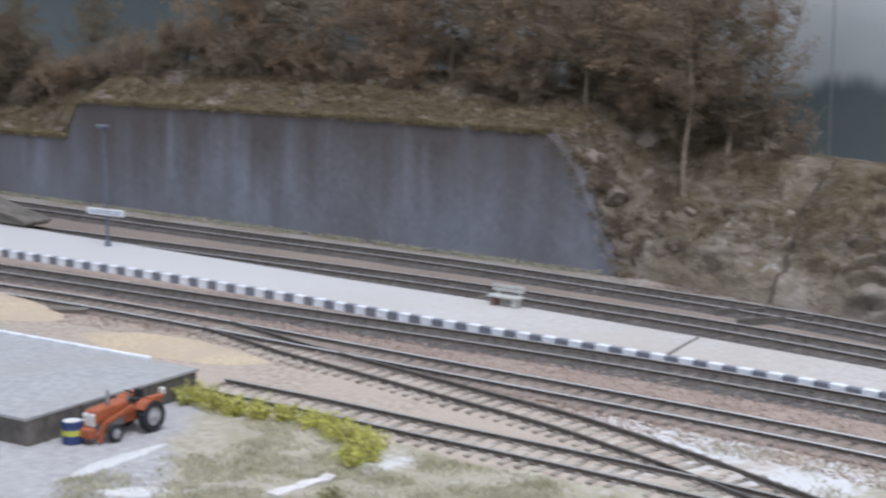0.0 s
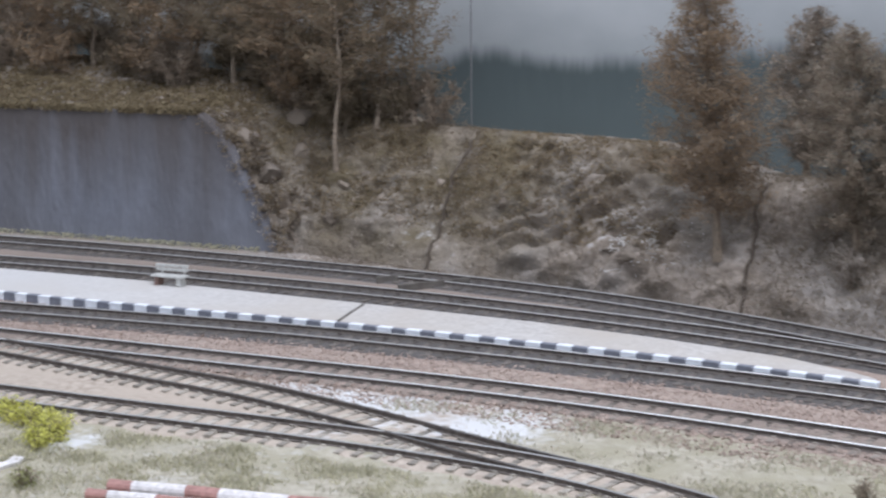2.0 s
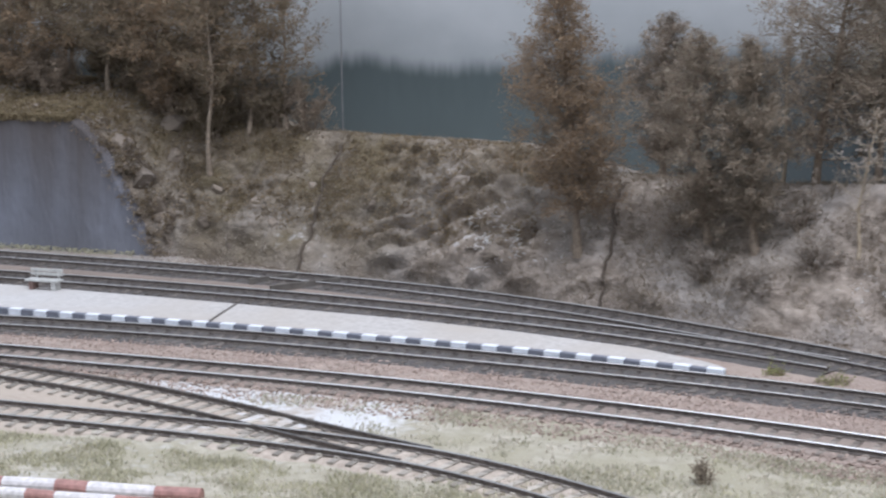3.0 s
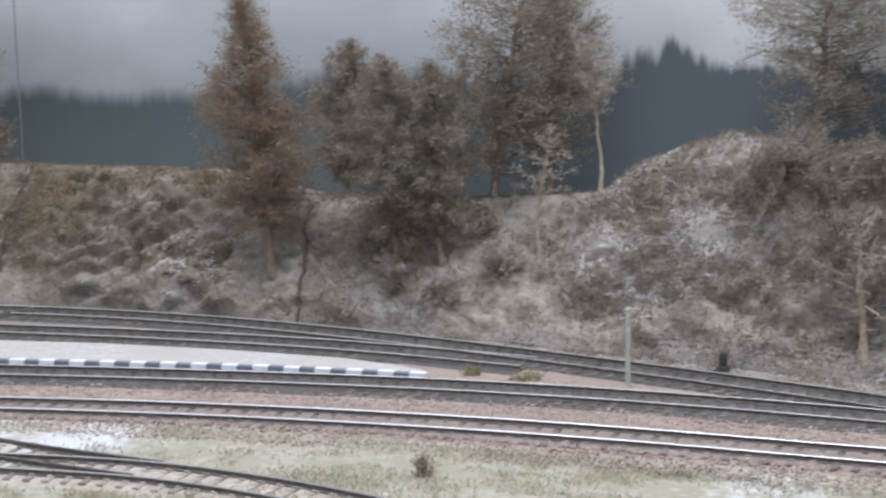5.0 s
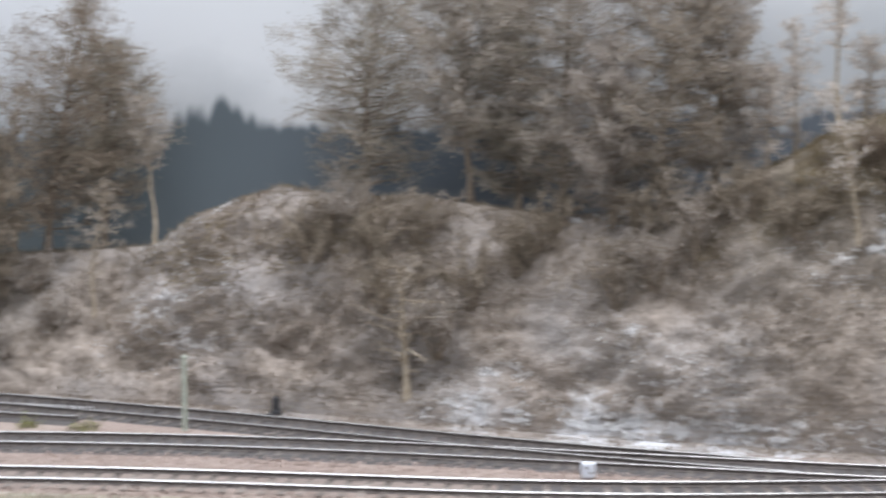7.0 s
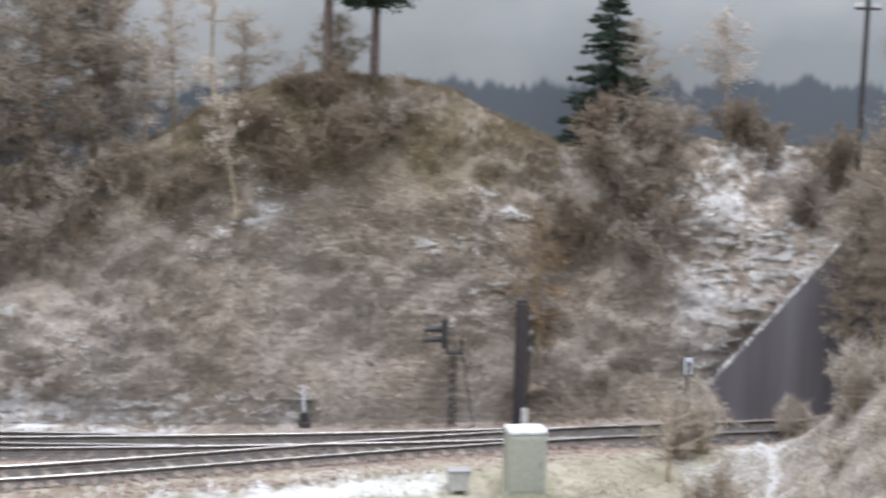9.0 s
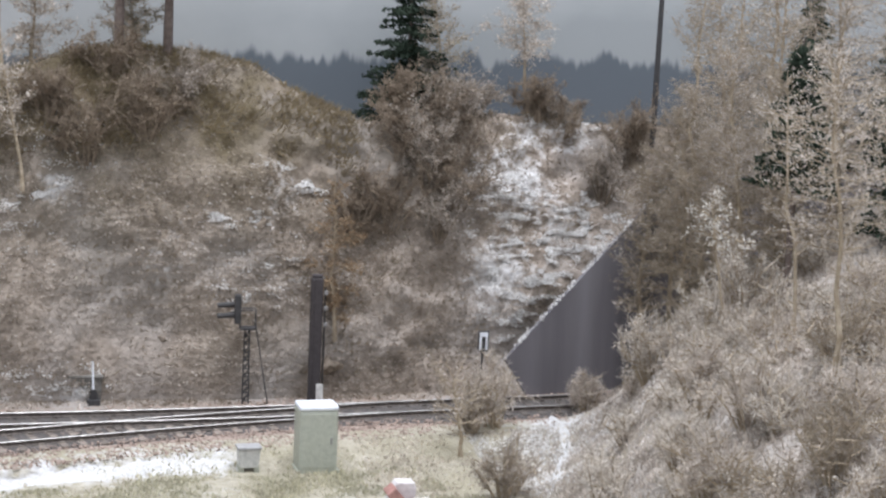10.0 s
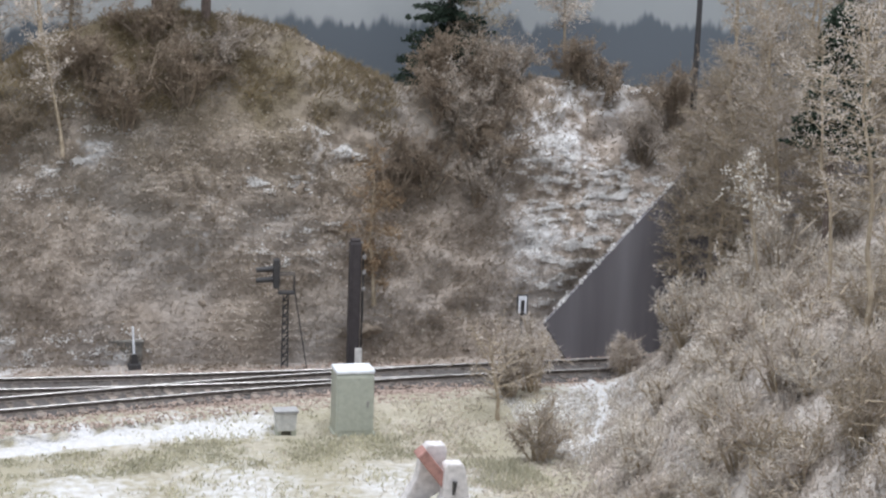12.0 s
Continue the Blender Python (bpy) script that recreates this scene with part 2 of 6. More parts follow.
# Paler slab tone in the west.
lengthwise(M_PLATFORM, -0.82, -0.52, (0.56, 0.555, 0.56))


# ---------- building helpers (lengths in millimetres) ----------
def thing(name, x, y, z, rz=0.0, label="", category="", group="", kind=""):
    ob = new(name)
    ob.empty_display_size = 0.01
    ob.matrix_world = pose(x * MM, y * MM, z * MM, 0, 0, rz)
    return tagged(ob, label, category, group, kind)


def mesh_of(name, bm, mats):
    bmesh.ops.scale(bm, vec=(MM, MM, MM), verts=bm.verts)
    me = bpy.data.meshes.new(name)
    bm.to_mesh(me)
    bm.free()
    for m in (mats if isinstance(mats, (list, tuple)) else [mats]):
        me.materials.append(m)
    return me


def part(name, bm, mats, parent=None, label=""):
    ob = new(name, mesh_of(name, bm, mats))
    if parent:
        ob.parent = parent
    return tagged(ob, label)


def raw(name, verts, faces, mats, parent=None, label="", smooth=False):
    """A mesh straight from arrays."""
    me = bpy.data.meshes.new(name)
    verts = np.asarray(verts, dtype=np.float64) * MM
    me.from_pydata(verts.tolist(), [], faces.tolist() if hasattr(faces, "tolist") else faces)
    for m in (mats if isinstance(mats, (list, tuple)) else [mats]):
        me.materials.append(m)
    if smooth:
        me.polygons.foreach_set("use_smooth", [True] * len(me.polygons))
    ob = new(name, me)
    if parent:
        ob.parent = parent
    return tagged(ob, label)


def add_box(bm, x0, x1, y0, y1, z0, z1, bevel=0.0, m=None):
    r = bmesh.ops.create_cube(bm, size=1)
    vs = r["verts"]
    bmesh.ops.scale(bm, vec=(x1 - x0, y1 - y0, z1 - z0), verts=vs)
    bmesh.ops.translate(bm, vec=((x0 + x1) / 2, (y0 + y1) / 2, (z0 + z1) / 2), verts=vs)
    if bevel:
        es = list({e for v in vs for e in v.link_edges})
        g = bmesh.ops.bevel(bm, geom=es, offset=bevel, segments=2, affect="EDGES", profile=0.6)
        vs = g["verts"] or vs
    if m is not None:
        seen = set()
        stack = [vs[0]]
        while stack:
            v = stack.pop()
            if v in seen:
                continue
            seen.add(v)
            stack += [e.other_vert(v) for e in v.link_edges]
        bmesh.ops.transform(bm, matrix=m, verts=list(seen))
    return bm


def box(x0, x1, y0, y1, z0, z1, bevel=0.0):
    return add_box(bmesh.new(), x0, x1, y0, y1, z0, z1, bevel)


def add_rod(bm, a, b, r0, r1=None, sides=8):
    a, b = Vector(a), Vector(b)
    d = b - a
    q = d.to_track_quat("Z", "Y").to_matrix().to_4x4()
    bmesh.ops.create_cone(bm, cap_ends=True, segments=sides, radius1=r0, radius2=r0 if r1 is None else r1, depth=d.length, matrix=Matrix.Translation((a + b) / 2) @ q)
    return bm


def rod(a, b, r0, r1=None, sides=8):
    return add_rod(bmesh.new(), a, b, r0, r1, sides)


def add_prism(bm, outline, y0, y1):
    """An outline in x, z pushed out from y0 to y1."""
    lo = [bm.verts.new((x, y0, z)) for x, z in outline]
    hi = [bm.verts.new((x, y1, z)) for x, z in outline]
    k = len(outline)
    bm.faces.new(lo)
    bm.faces.new(hi[::-1])
    for i in range(k):
        bm.faces.new((lo[i], hi[i], hi[(i + 1) % k], lo[(i + 1) % k]))
    bmesh.ops.recalc_face_normals(bm, faces=bm.faces)
    return bm


def smoothstep(a, b, x):
    t = np.clip((np.asarray(x, float) - a) / (b - a), 0, 1)
    return t * t * (3 - 2 * t)


def fbm(P, scale, octaves=4, seed=0.0):
    """Fractal noise, about -1 to 1, at the points P (millimetres)."""
    return np.array([noise.fractal((p[0] / scale + seed, p[1] / scale, p[2] / scale), 1.0, 2.0, octaves) for p in P])


def curve_through(points, step):
    """Even points and directions along a smooth line through the given ones (x, y)."""
    p = np.array(points, float)
    s = np.concatenate([[0], np.cumsum(np.linalg.norm(np.diff(p, axis=0), axis=1))])
    dense = np.linspace(0, s[-1], 900)
    q = np.stack([np.interp(dense, s, p[:, 0]), np.interp(dense, s, p[:, 1])], 1)
    w = np.hanning(161)
    w /= w.sum()
    pad = np.concatenate([2 * q[0] - q[80:0:-1], q, 2 * q[-1] - q[-2:-82:-1]])
    q = np.stack([np.convolve(pad[:, i], w, "valid") for i in range(2)], 1)
    s = np.concatenate([[0], np.cumsum(np.linalg.norm(np.diff(q, axis=0), axis=1))])
    at = np.arange(0, s[-1], step)
    c = np.stack([np.interp(at, s, q[:, 0]), np.interp(at, s, q[:, 1])], 1)
    d = np.gradient(c, axis=0)
    return c, d / np.linalg.norm(d, axis=1)[:, None]


def grid_faces(nu, nv):
    i, j = np.meshgrid(np.arange(nu - 1), np.arange(nv - 1), indexing="ij")
    a = (i * nv + j).ravel()
    return np.stack([a, a + nv, a + nv + 1, a + 1], 1)


def point_attribute(ob, name, values):
    at = ob.data.attributes.new(name, "FLOAT", "POINT")
    at.data.foreach_set("value", np.asarray(values, dtype=np.float32))


# ---------- shape of the land ----------
FOOT = np.array([(-1500, 650, 40), (-1195, 703, 42), (-1160, 709, 70), (-903, 757, 73), (-745, 787, 73), (-734, 789, 68), (-722, 791, 53), (-714, 792, 38), (-703, 793, 16), (-690, 794, -3), (-606, 790, -3), (-513, 787, -3), (-436, 782, -3),
                 (-338, 772, -3), (-283, 766, -3), (-219, 752, -3), (-139, 735, -3), (-90, 722, -3), (0, 700, -3), (76, 686, -3), (164, 676, -3), (280, 672, -3), (330, 672, -3), (700, 640, -3)], float)
RIDGE = np.array([(-1500, 700, 40), (-1341, 730, 48), (-1246, 748, 78), (-1135, 790, 98), (-967, 830, 104), (-780, 860, 92), (-678, 858, 68), (-541, 852, 66), (-489, 850, 66), (-426, 846, 54), (-329, 831, 55), (-264, 820, 61), (-243, 815, 63),
                  (-218, 806, 79), (-203, 801, 85), (-176, 793, 95), (-150, 788, 91), (-97, 779, 91), (-48, 760, 86), (-9, 746, 88), (33, 738, 101), (57, 735, 114), (81, 733, 128), (106, 731, 138), (130, 730, 141), (156, 728, 140),
                  (185, 727, 135), (208, 726, 121), (236, 725, 110), (261, 724, 112), (302, 722, 116), (339, 720, 112), (420, 700, 112), (700, 650, 120)], float)
BACK_LINE = np.array([(-1700, 820), (-1200, 880), (-780, 930), (-541, 925), (-329, 895), (-176, 862), (0, 815), (130, 795), (302, 785), (420, 765), (900, 640)], float)


def back_y(x):
    return np.interp(x, BACK_LINE[:, 0], BACK_LINE[:, 1])


def slope_point(x, v):
    """The bare slope: v 0 at its foot, 1 on the ridge, past 1 on the flat behind."""
    fy, fz = np.interp(x, FOOT[:, 0], FOOT[:, 1]), np.interp(x, FOOT[:, 0], FOOT[:, 2])
    ry, rz = np.interp(x, RIDGE[:, 0], RIDGE[:, 1]), np.interp(x, RIDGE[:, 0], RIDGE[:, 2])
    w = np.clip(v, 0, 1)
    y = fy + (ry - fy) * w ** 1.15
    z = fz + (rz - fz) * (1 - (1 - w) ** 1.45)
    over = np.clip(v - 1, 0, None)
    return np.stack([x, y + over * (back_y(x) + 8 - ry) / 0.4, z - 26 * over], -1)


FROST = [(-590, 805, 20, 34, 0.45), (-470, 815, 18, 34, 0.6), (-500, 815, 45, 25, 0.4), (-228, 785, 42, 8, 1.0), (-212, 785, 50, 8, 1.0), (-242, 780, 34, 8, 0.9), (-252, 770, 22, 8, 0.8), (-235, 768, 20, 9, 0.65), (-218, 768, 20, 8, 0.65), (-30, 745, 30, 30, 0.5), (60, 705, 50, 40, 0.3),
         (95, 708, 82, 9, 1.2), (140, 690, 55, 26, 0.6), (190, 700, 82, 16, 0.9), (302, 705, 85, 22, 1.25), (290, 690, 48, 18, 1.3), (322, 700, 66, 16, 1.25), (312, 712, 104, 14, 1.0), (282, 684, 28, 10, 0.8), (268, 690, 30, 14, 0.4), (-78, 722, 2, 14, 1.1), (-28, 710, 1, 18, 1.3), (-5, 704, 0, 18, 1.3), (28, 698, 0, 18, 1.3), (55, 690, 0, 14, 1.0), (102, 684, 0, 10, 1.1), (-20, 720, 25, 14, 0.6), (8, 712, 28, 14, 0.5), (40, 705, 20, 12, 0.5), (109, 688, 4, 12, 0.5), (330, 715, 110, 18, 1.0)]
MOSS = [(-625, 795, 16, 55, 0.6), (-560, 800, 22, 40, 0.45), (-690, 815, 40, 40, 0.7), (-655, 820, 40, 60, 0.9), (-600, 812, 36, 55, 0.85), (-570, 835, 58, 60, 0.95), (-430, 838, 52, 30, 0.6), (-640, 835, 55, 60, 0.9), (-560, 825, 45, 60, 0.85), (-470, 845, 62, 40, 0.7), (-700, 845, 78, 60, 1.0), (-620, 800, 20, 50, 0.4), (-330, 800, 40, 40, 0.35), (120, 725, 130, 66, 1.0), (175, 718, 112, 45, 0.9), (60, 728, 105, 40, 0.7), (255, 722, 105, 30, 0.5), (-540, 850, 66, 60, 0.6), (-950, 830, 100, 150, 0.5), (-1250, 770, 75, 90, 0.5), (165, 690, 20, 26, 0.25)]


def patches(P, spots):
    f = np.zeros(len(P))
    for x, y, z, r, s in spots:
        f = np.maximum(f, s * np.exp(-((P[:, 0] - x) ** 2 + ((P[:, 1] - y) * 0.6) ** 2 + (P[:, 2] - z) ** 2) / r ** 2))
    return f


def hill_surface(x, v, rough=1.0):
    P = slope_point(x, v)
    big, mid, fine = fbm(P, 70, 3), fbm(P, 22, 4, 9.0), fbm(P, 7, 3, 3.0)
    ledge = np.abs(fbm(P * [1, 1, 2.2], 30, 3, 5.0))
    env = smoothstep(0.0, 0.12, v) * (1 - 0.65 * smoothstep(0.85, 1.05, v)) * rough
    rocky = 0.46 + 0.3 * smoothstep(-0.15, 0.35, fbm(P, 120, 2, 12.0)) + 0.12 * smoothstep(-400, -470, P[:, 0])
    west = smoothstep(-400, -470, P[:, 0])
    step = np.sin(P[:, 2] / 5.2 + 3.2 * fbm(P, 60, 2, 15.0)) * 1.6 * (1 - 0.72 * smoothstep(-120, -60, P[:, 0]))
    strata = ((P[:, 2] - 0.45 * P[:, 0]) / 13 + 1.4 * fbm(P, 42, 3, 19.0)) % 1.0
    slab = (smoothstep(0.0, 0.75, strata) - smoothstep(0.8, 0.98, strata)) * smoothstep(-580, -525, P[:, 0]) * smoothstep(-425, -450, P[:, 0])
    push = (big * 9 + (mid * 3.4 + fine * 3.4 * (1 - 0.25 * west) + fbm(P, 3.6, 2, 23.0) * (0.7 + 0.8 * west) - (ledge - 0.25) * 8 + step * 1.2) * rocky + slab * 6.0) * env
    P[:, 1] -= push * 0.8
    P[:, 2] += push * 0.45 * smoothstep(0.0, 0.2, v)
    return P


NU, NV = 1250, 80
gu = np.repeat(np.linspace(-1480, 640, NU), NV)
gv = np.tile(np.linspace(0, 1.4, NV), NU)
HILL = hill_surface(gu, gv)
hillside = raw("hillside", HILL, grid_faces(NU, NV), M_ROCK, smooth=True)
tagged(hillside, "steep brown earth and rock slope with frosted ledges", "hillside", kind="structure")
point_attribute(hillside, "frost", patches(HILL, FROST))
point_attribute(hillside, "moss", np.clip(patches(HILL, MOSS) * (0.95 + 0.55 * fbm(HILL, 16, 4, 7.0)), 0, 1))


def mound_height(x, y):
    x0 = np.interp(y, [250, 330, 400, 450, 480, 520, 560, 600, 640], [170, 182, 197, 209, 218, 236, 260, 284, 312])
    h = 38 * smoothstep(-4, 66, x - x0) + 0.5 * np.clip(x - x0 - 28, 0, 220)
    return h * smoothstep(672, 610, y)


def ground_height(x, y):
    """The flat land in front of the slope; it falls a little to the east."""
    base = -3.2 - 4.8 * smoothstep(-260, 60, x) * smoothstep(602, 585, y)
    return base


FIELD_FROST = [(-485, 564, -3, 10, 1.3), (-468, 561, -3, 12, 1.4), (-452, 561, -3, 14, 1.4), (-432, 558, -3, 26, 1.5), (-385, 557, -3, 22, 1.5), (-478, 552, -3, 9, 1.5), (-498, 462, -3, 10, 1.5), (60, 590, -8, 9, 1.2), (95, 593, -8, 9, 1.2), (130, 596, -8, 9, 1.2), (20, 586, -8, 10, 1.2), (-20, 580, -8, 12, 1.1),
               (-120, 570, -6, 24, 0.8), (-60, 570, -6, 22, 0.9), (70, 524, -8, 22, 0.95), (122, 521, -8, 24, 0.95), (172, 516, -8, 20, 0.8), (-520, 400, -3, 30, 0.35), (-430, 440, -3, 40, 0.3), (256, 540, 2, 20, 1.4), (272, 572, 5, 20, 1.4), (287, 610, 4, 20, 1.3), (190, 520, -8, 20, 0.8), (-78, 720, -3, 12, 1.2), (-28, 706, -3, 16, 1.5), (0, 700, -3, 16, 1.5), (28, 694, -3, 16, 1.5), (55, 686, -3, 12, 1.2), (77, 594, -8, 9, 1.2), (42, 590, -8, 9, 1.2), (112, 596, -8, 9, 1.2), (142, 597, -8, 8, 1.2)]
nx, ny = 560, 190
gx = np.repeat(np.linspace(-1480, 640, nx), ny)
gy = np.tile(np.linspace(180, 800, ny), nx)
LAND = np.stack([gx, gy, ground_height(gx, gy)], 1)
mound = mound_height(gx, gy)
RISEN = LAND + np.stack([0 * mound, 0 * mound, mound * 1.3], 1)
lump = fbm(LAND, 55, 4, 2.0) * 1.6 + fbm(LAND, 14, 3, 6.0) * 0.7
rails_zone = smoothstep(0, 30, gy - np.interp(gx, [-1400, -900, -560, -350, 0, 600], [350, 440, 500, 560, 575, 575]))
LAND[:, 2] += lump * (1 - 0.85 * rails_zone) + 0.1 * rails_zone + mound + smoothstep(2, 30, mound) * (fbm(RISEN, 46, 3, 8.0) * 3.0 + fbm(RISEN, 11, 3, 1.0) * 1.1)
paved = smoothstep(7, -7, gx - np.interp(gy, [352, 380, 395, 407, 418, 440, 470], [-500, -512, -530, -548, -566, -590, -610]) + fbm(LAND * [1, 1, 0], 20, 3, 14.0) * 12) * smoothstep(470, 456, gy)
LAND[:, 2] = LAND[:, 2] * (1 - paved) - 2.72 * paved
ground = raw("ground", LAND, grid_faces(nx, ny), [M_FIELD, M_MOUND, M_ROCK, M_BALLAST, M_SANDY, M_BALLAST_MID], smooth=True)
tagged(ground, "sandy model ground with dry grass and white frost", "ground", kind="structure")
cell_x, cell_y = gx.reshape(nx, ny)[:-1, :-1], gy.reshape(nx, ny)[:-1, :-1]
far_side = cell_y > np.interp(cell_x, [-1400, -785, -535, -434, -278, -57, 60, 300], [625, 742, 775, 772, 742, 680, 662, 655])
between = (cell_y > np.interp(cell_x, [-1400, -724, -543, -328, -54, 137, 300], [330, 541, 560, 596, 596, 612, 620])) & ~far_side
sandy = (cell_x < -395) & (cell_y > np.interp(cell_x, [-1400, -640, -576, -466, -395], [300, 466, 480, 502, 520]))
loop_side = between & (cell_x < -380) & (cell_y > np.interp(cell_x, [-1160, -966, -678, -455, -380], [580, 615, 664, 694, 696]))
mi = np.where(loop_side, 5, np.where(mound.reshape(nx, ny)[:-1, :-1] > 3, 1, np.where(far_side, 2, np.where(between, 3, np.where(sandy, 4, 0))))).ravel().astype(np.int32)
ground.data.polygons.foreach_set("material_index", mi)
point_attribute(ground, "frost", patches(LAND, FIELD_FROST))
point_attribute(ground, "moss", np.zeros(len(LAND)))
point_attribute(ground, "paved", paved)
_land = LAND[:, 2].reshape(nx, ny)


def land_z(x, y):
    fx = np.clip((np.asarray(x, float) + 1480) / 2120 * (nx - 1), 0, nx - 2)
    fy = np.clip((np.asarray(y, float) - 180) / 620 * (ny - 1), 0, ny - 2)
    i, j = fx.astype(int), fy.astype(int)
    a, b = fx - i, fy - j
    return _land[i, j] * (1 - a) * (1 - b) + _land[i + 1, j] * a * (1 - b) + _land[i, j + 1] * (1 - a) * b + _land[i + 1, j + 1] * a * b


def hill_at(x, v):
    return hill_surface(np.array([float(x)]), np.array([float(v)]))[0]


# ---------- front of the layout and the floor of the hall ----------
M_FASCIA = material("fascia_board", (0.10, 0.075, 0.055), (0.17, 0.13, 0.10), 30, rough=0.6, stretch=(0.15, 1, 1), bump=0.2)
M_HALLFLOOR = material("hall_floor", (0.24, 0.235, 0.23), (0.33, 0.325, 0.315), 12, rough=0.5, second=(0.28, 0.27, 0.26), second_scale=2.5, bump=0.1, bump_scale=200)
tagged(part("fascia", box(-1500, 660, 160, 179, -160, 1, 1.5), M_FASCIA), "dark wooden board along the front of the layout", "fascia", kind="structure")
tagged(part("hall_floor", box(-2600, 2000, -1600, 1700, -1070, -1050), M_HALLFLOOR), "grey hall floor far below the layout", "floor", kind="structure")
for x in (-1300, -600, 0, 560):
    leg = part("layout_leg", box(-25, 25, -25, 25, -1050, -12, 2), M_FASCIA)
    leg.matrix_world = pose(x * MM, 0.24, 0)
    tagged(leg, "square wooden leg carrying the layout", "leg", "legs of the layout")

# ---------- painted backdrop board ----------
def backdrop_material():
    m = bpy.data.materials.new("painted_backdrop")
    m.use_nodes = True
    t = m.node_tree
    n, l = t.nodes, t.links
    b = n["Principled BSDF"]
    b.inputs["Roughness"].default_value = 0.8
    co = n.new("ShaderNodeTexCoord")
    at = n.new("ShaderNodeAttribute")
    at.attribute_name = "over_trees"

    def tex(scale, detail, stretch):
        mp = n.new("ShaderNodeMapping")
        mp.inputs["Scale"].default_value = stretch
        l.new(co.outputs["Object"], mp.inputs[0])
        g = n.new("ShaderNodeTexNoise")
        g.inputs["Scale"].default_value, g.inputs["Detail"].default_value = scale, detail
        l.new(mp.outputs[0], g.inputs["Vector"])
        return g.outputs[0]

    def math(op, a, bb, c=None):
        x = n.new("ShaderNodeMath")
        x.operation = op
        for i, v in enumerate((a, bb, c)):
            if v is None:
                continue
            if isinstance(v, (int, float)):
                x.inputs[i].default_value = v
            else:
                l.new(v, x.inputs[i])
        return x.outputs[0]

    def ramp(v, stops):
        r = n.new("ShaderNodeValToRGB")
        while len(r.color_ramp.elements) < len(stops):
            r.color_ramp.elements.new(0.5)
        for e, (p, c) in zip(r.color_ramp.elements, stops):
            e.position, e.color = p, (*c, 1)
        l.new(v, r.inputs[0])
        return r.outputs[0]

    cloud = math("ADD", math("MULTIPLY", tex(6, 5, (1, 1, 2.5)), 0.75), math("MULTIPLY", tex(60, 4, (1, 1, 1)), 0.1))
    rise = n.new("ShaderNodeMapRange")
    rise.inputs[1].default_value, rise.inputs[2].default_value = 0.0, 70.0
    l.new(at.outputs["Fac"], rise.inputs[0])
    sep = n.new("ShaderNodeSeparateXYZ")
    l.new(co.outputs["Object"], sep.inputs[0])
    east = n.new("ShaderNodeMapRange")
    east.inputs[1].default_value, east.inputs[2].default_value, east.inputs[3].default_value, east.inputs[4].default_value = -0.5, -0.16, -0.31, 0.12
    l.new(sep.outputs[0], east.inputs[0])
    cloud = math("ADD", cloud, east.outputs[0])
    dim = n.new("ShaderNodeMapRange")
    dim.inputs[1].default_value, dim.inputs[2].default_value, dim.inputs[3].default_value, dim.inputs[4].default_value = -0.12, 0.2, 0.12, -0.40
    l.new(sep.outputs[0], dim.inputs[0])
    cloud = math("ADD", cloud, dim.outputs[0])
    sky = ramp(math("MULTIPLY_ADD", rise.outputs[0], 0.38, cloud), [(0.2, (0.315, 0.338, 0.352)), (0.5, (0.46, 0.478, 0.49)), (0.8, (0.65, 0.66, 0.67))])
    spikes = math("ADD", math("MULTIPLY", tex(260, 2, (1, 1, 0.12)), 13.0), math("MULTIPLY", tex(70, 3, (1, 1, 0.2)), 22.0))
    calm = n.new("ShaderNodeMapRange")
    calm.inputs[1].default_value, calm.inputs[2].default_value, calm.inputs[3].default_value = -0.5, -0.3, 0.4
    l.new(sep.outputs[0], calm.inputs[0])
    spikes = math("ADD", math("MULTIPLY", math("ADD", spikes, -17.0), calm.outputs[0]), 17.0)
    edge = n.new("ShaderNodeMapRange")
    edge.inputs[1].default_value, edge.inputs[2].default_value = -0.5, 0.5
    edge.interpolation_type = "SMOOTHSTEP"
    width = n.new("ShaderNodeMapRange")
    width.inputs[1].default_value, width.inputs[2].default_value, width.inputs[3].default_value, width.inputs[4].default_value = -0.34, -0.12, 14.0, 5.0
    l.new(sep.outputs[0], width.inputs[0])
    haze = math("MULTIPLY", math("ADD", tex(40, 5, (1, 1, 0.5)), -0.5), 9.0)
    l.new(math("DIVIDE", math("ADD", math("ADD", math("ADD", at.outputs["Fac"], spikes), -16.5), haze), width.outputs[0]), edge.inputs[0])
    low = n.new("ShaderNodeMapRange")
    low.inputs[1].default_value, low.inputs[2].default_value = -60.0, 0.0
    l.new(at.outputs["Fac"], low.inputs[0])
    wood = ramp(math("MULTIPLY_ADD", tex(150, 4, (1, 1, 0.3)), 0.25, math("MULTIPLY", low.outputs[0], 0.8)), [(0.1, (0.117, 0.146, 0.152)), (0.55, (0.100, 0.127, 0.131)), (0.95, (0.078, 0.099, 0.103))])
    bluer = n.new("ShaderNodeMapRange")
    bluer.inputs[1].default_value, bluer.inputs[2].default_value = -0.42, -0.02
    l.new(sep.outputs[0], bluer.inputs[0])
    tint = n.new("ShaderNodeMix")
    tint.data_type = "RGBA"
    l.new(bluer.outputs[0], tint.inputs[0])
    l.new(wood, tint.inputs[6])
    tint.inputs[7].default_value = (0.108, 0.128, 0.152, 1)
    wood = tint.outputs[2]
    x = n.new("ShaderNodeMix")
    x.data_type = "RGBA"
    l.new(edge.outputs[0], x.inputs[0])
    l.new(wood, x.inputs[6])
    l.new(sky, x.inputs[7])
    l.new(x.outputs[2], b.inputs["Base Color"])
    return m


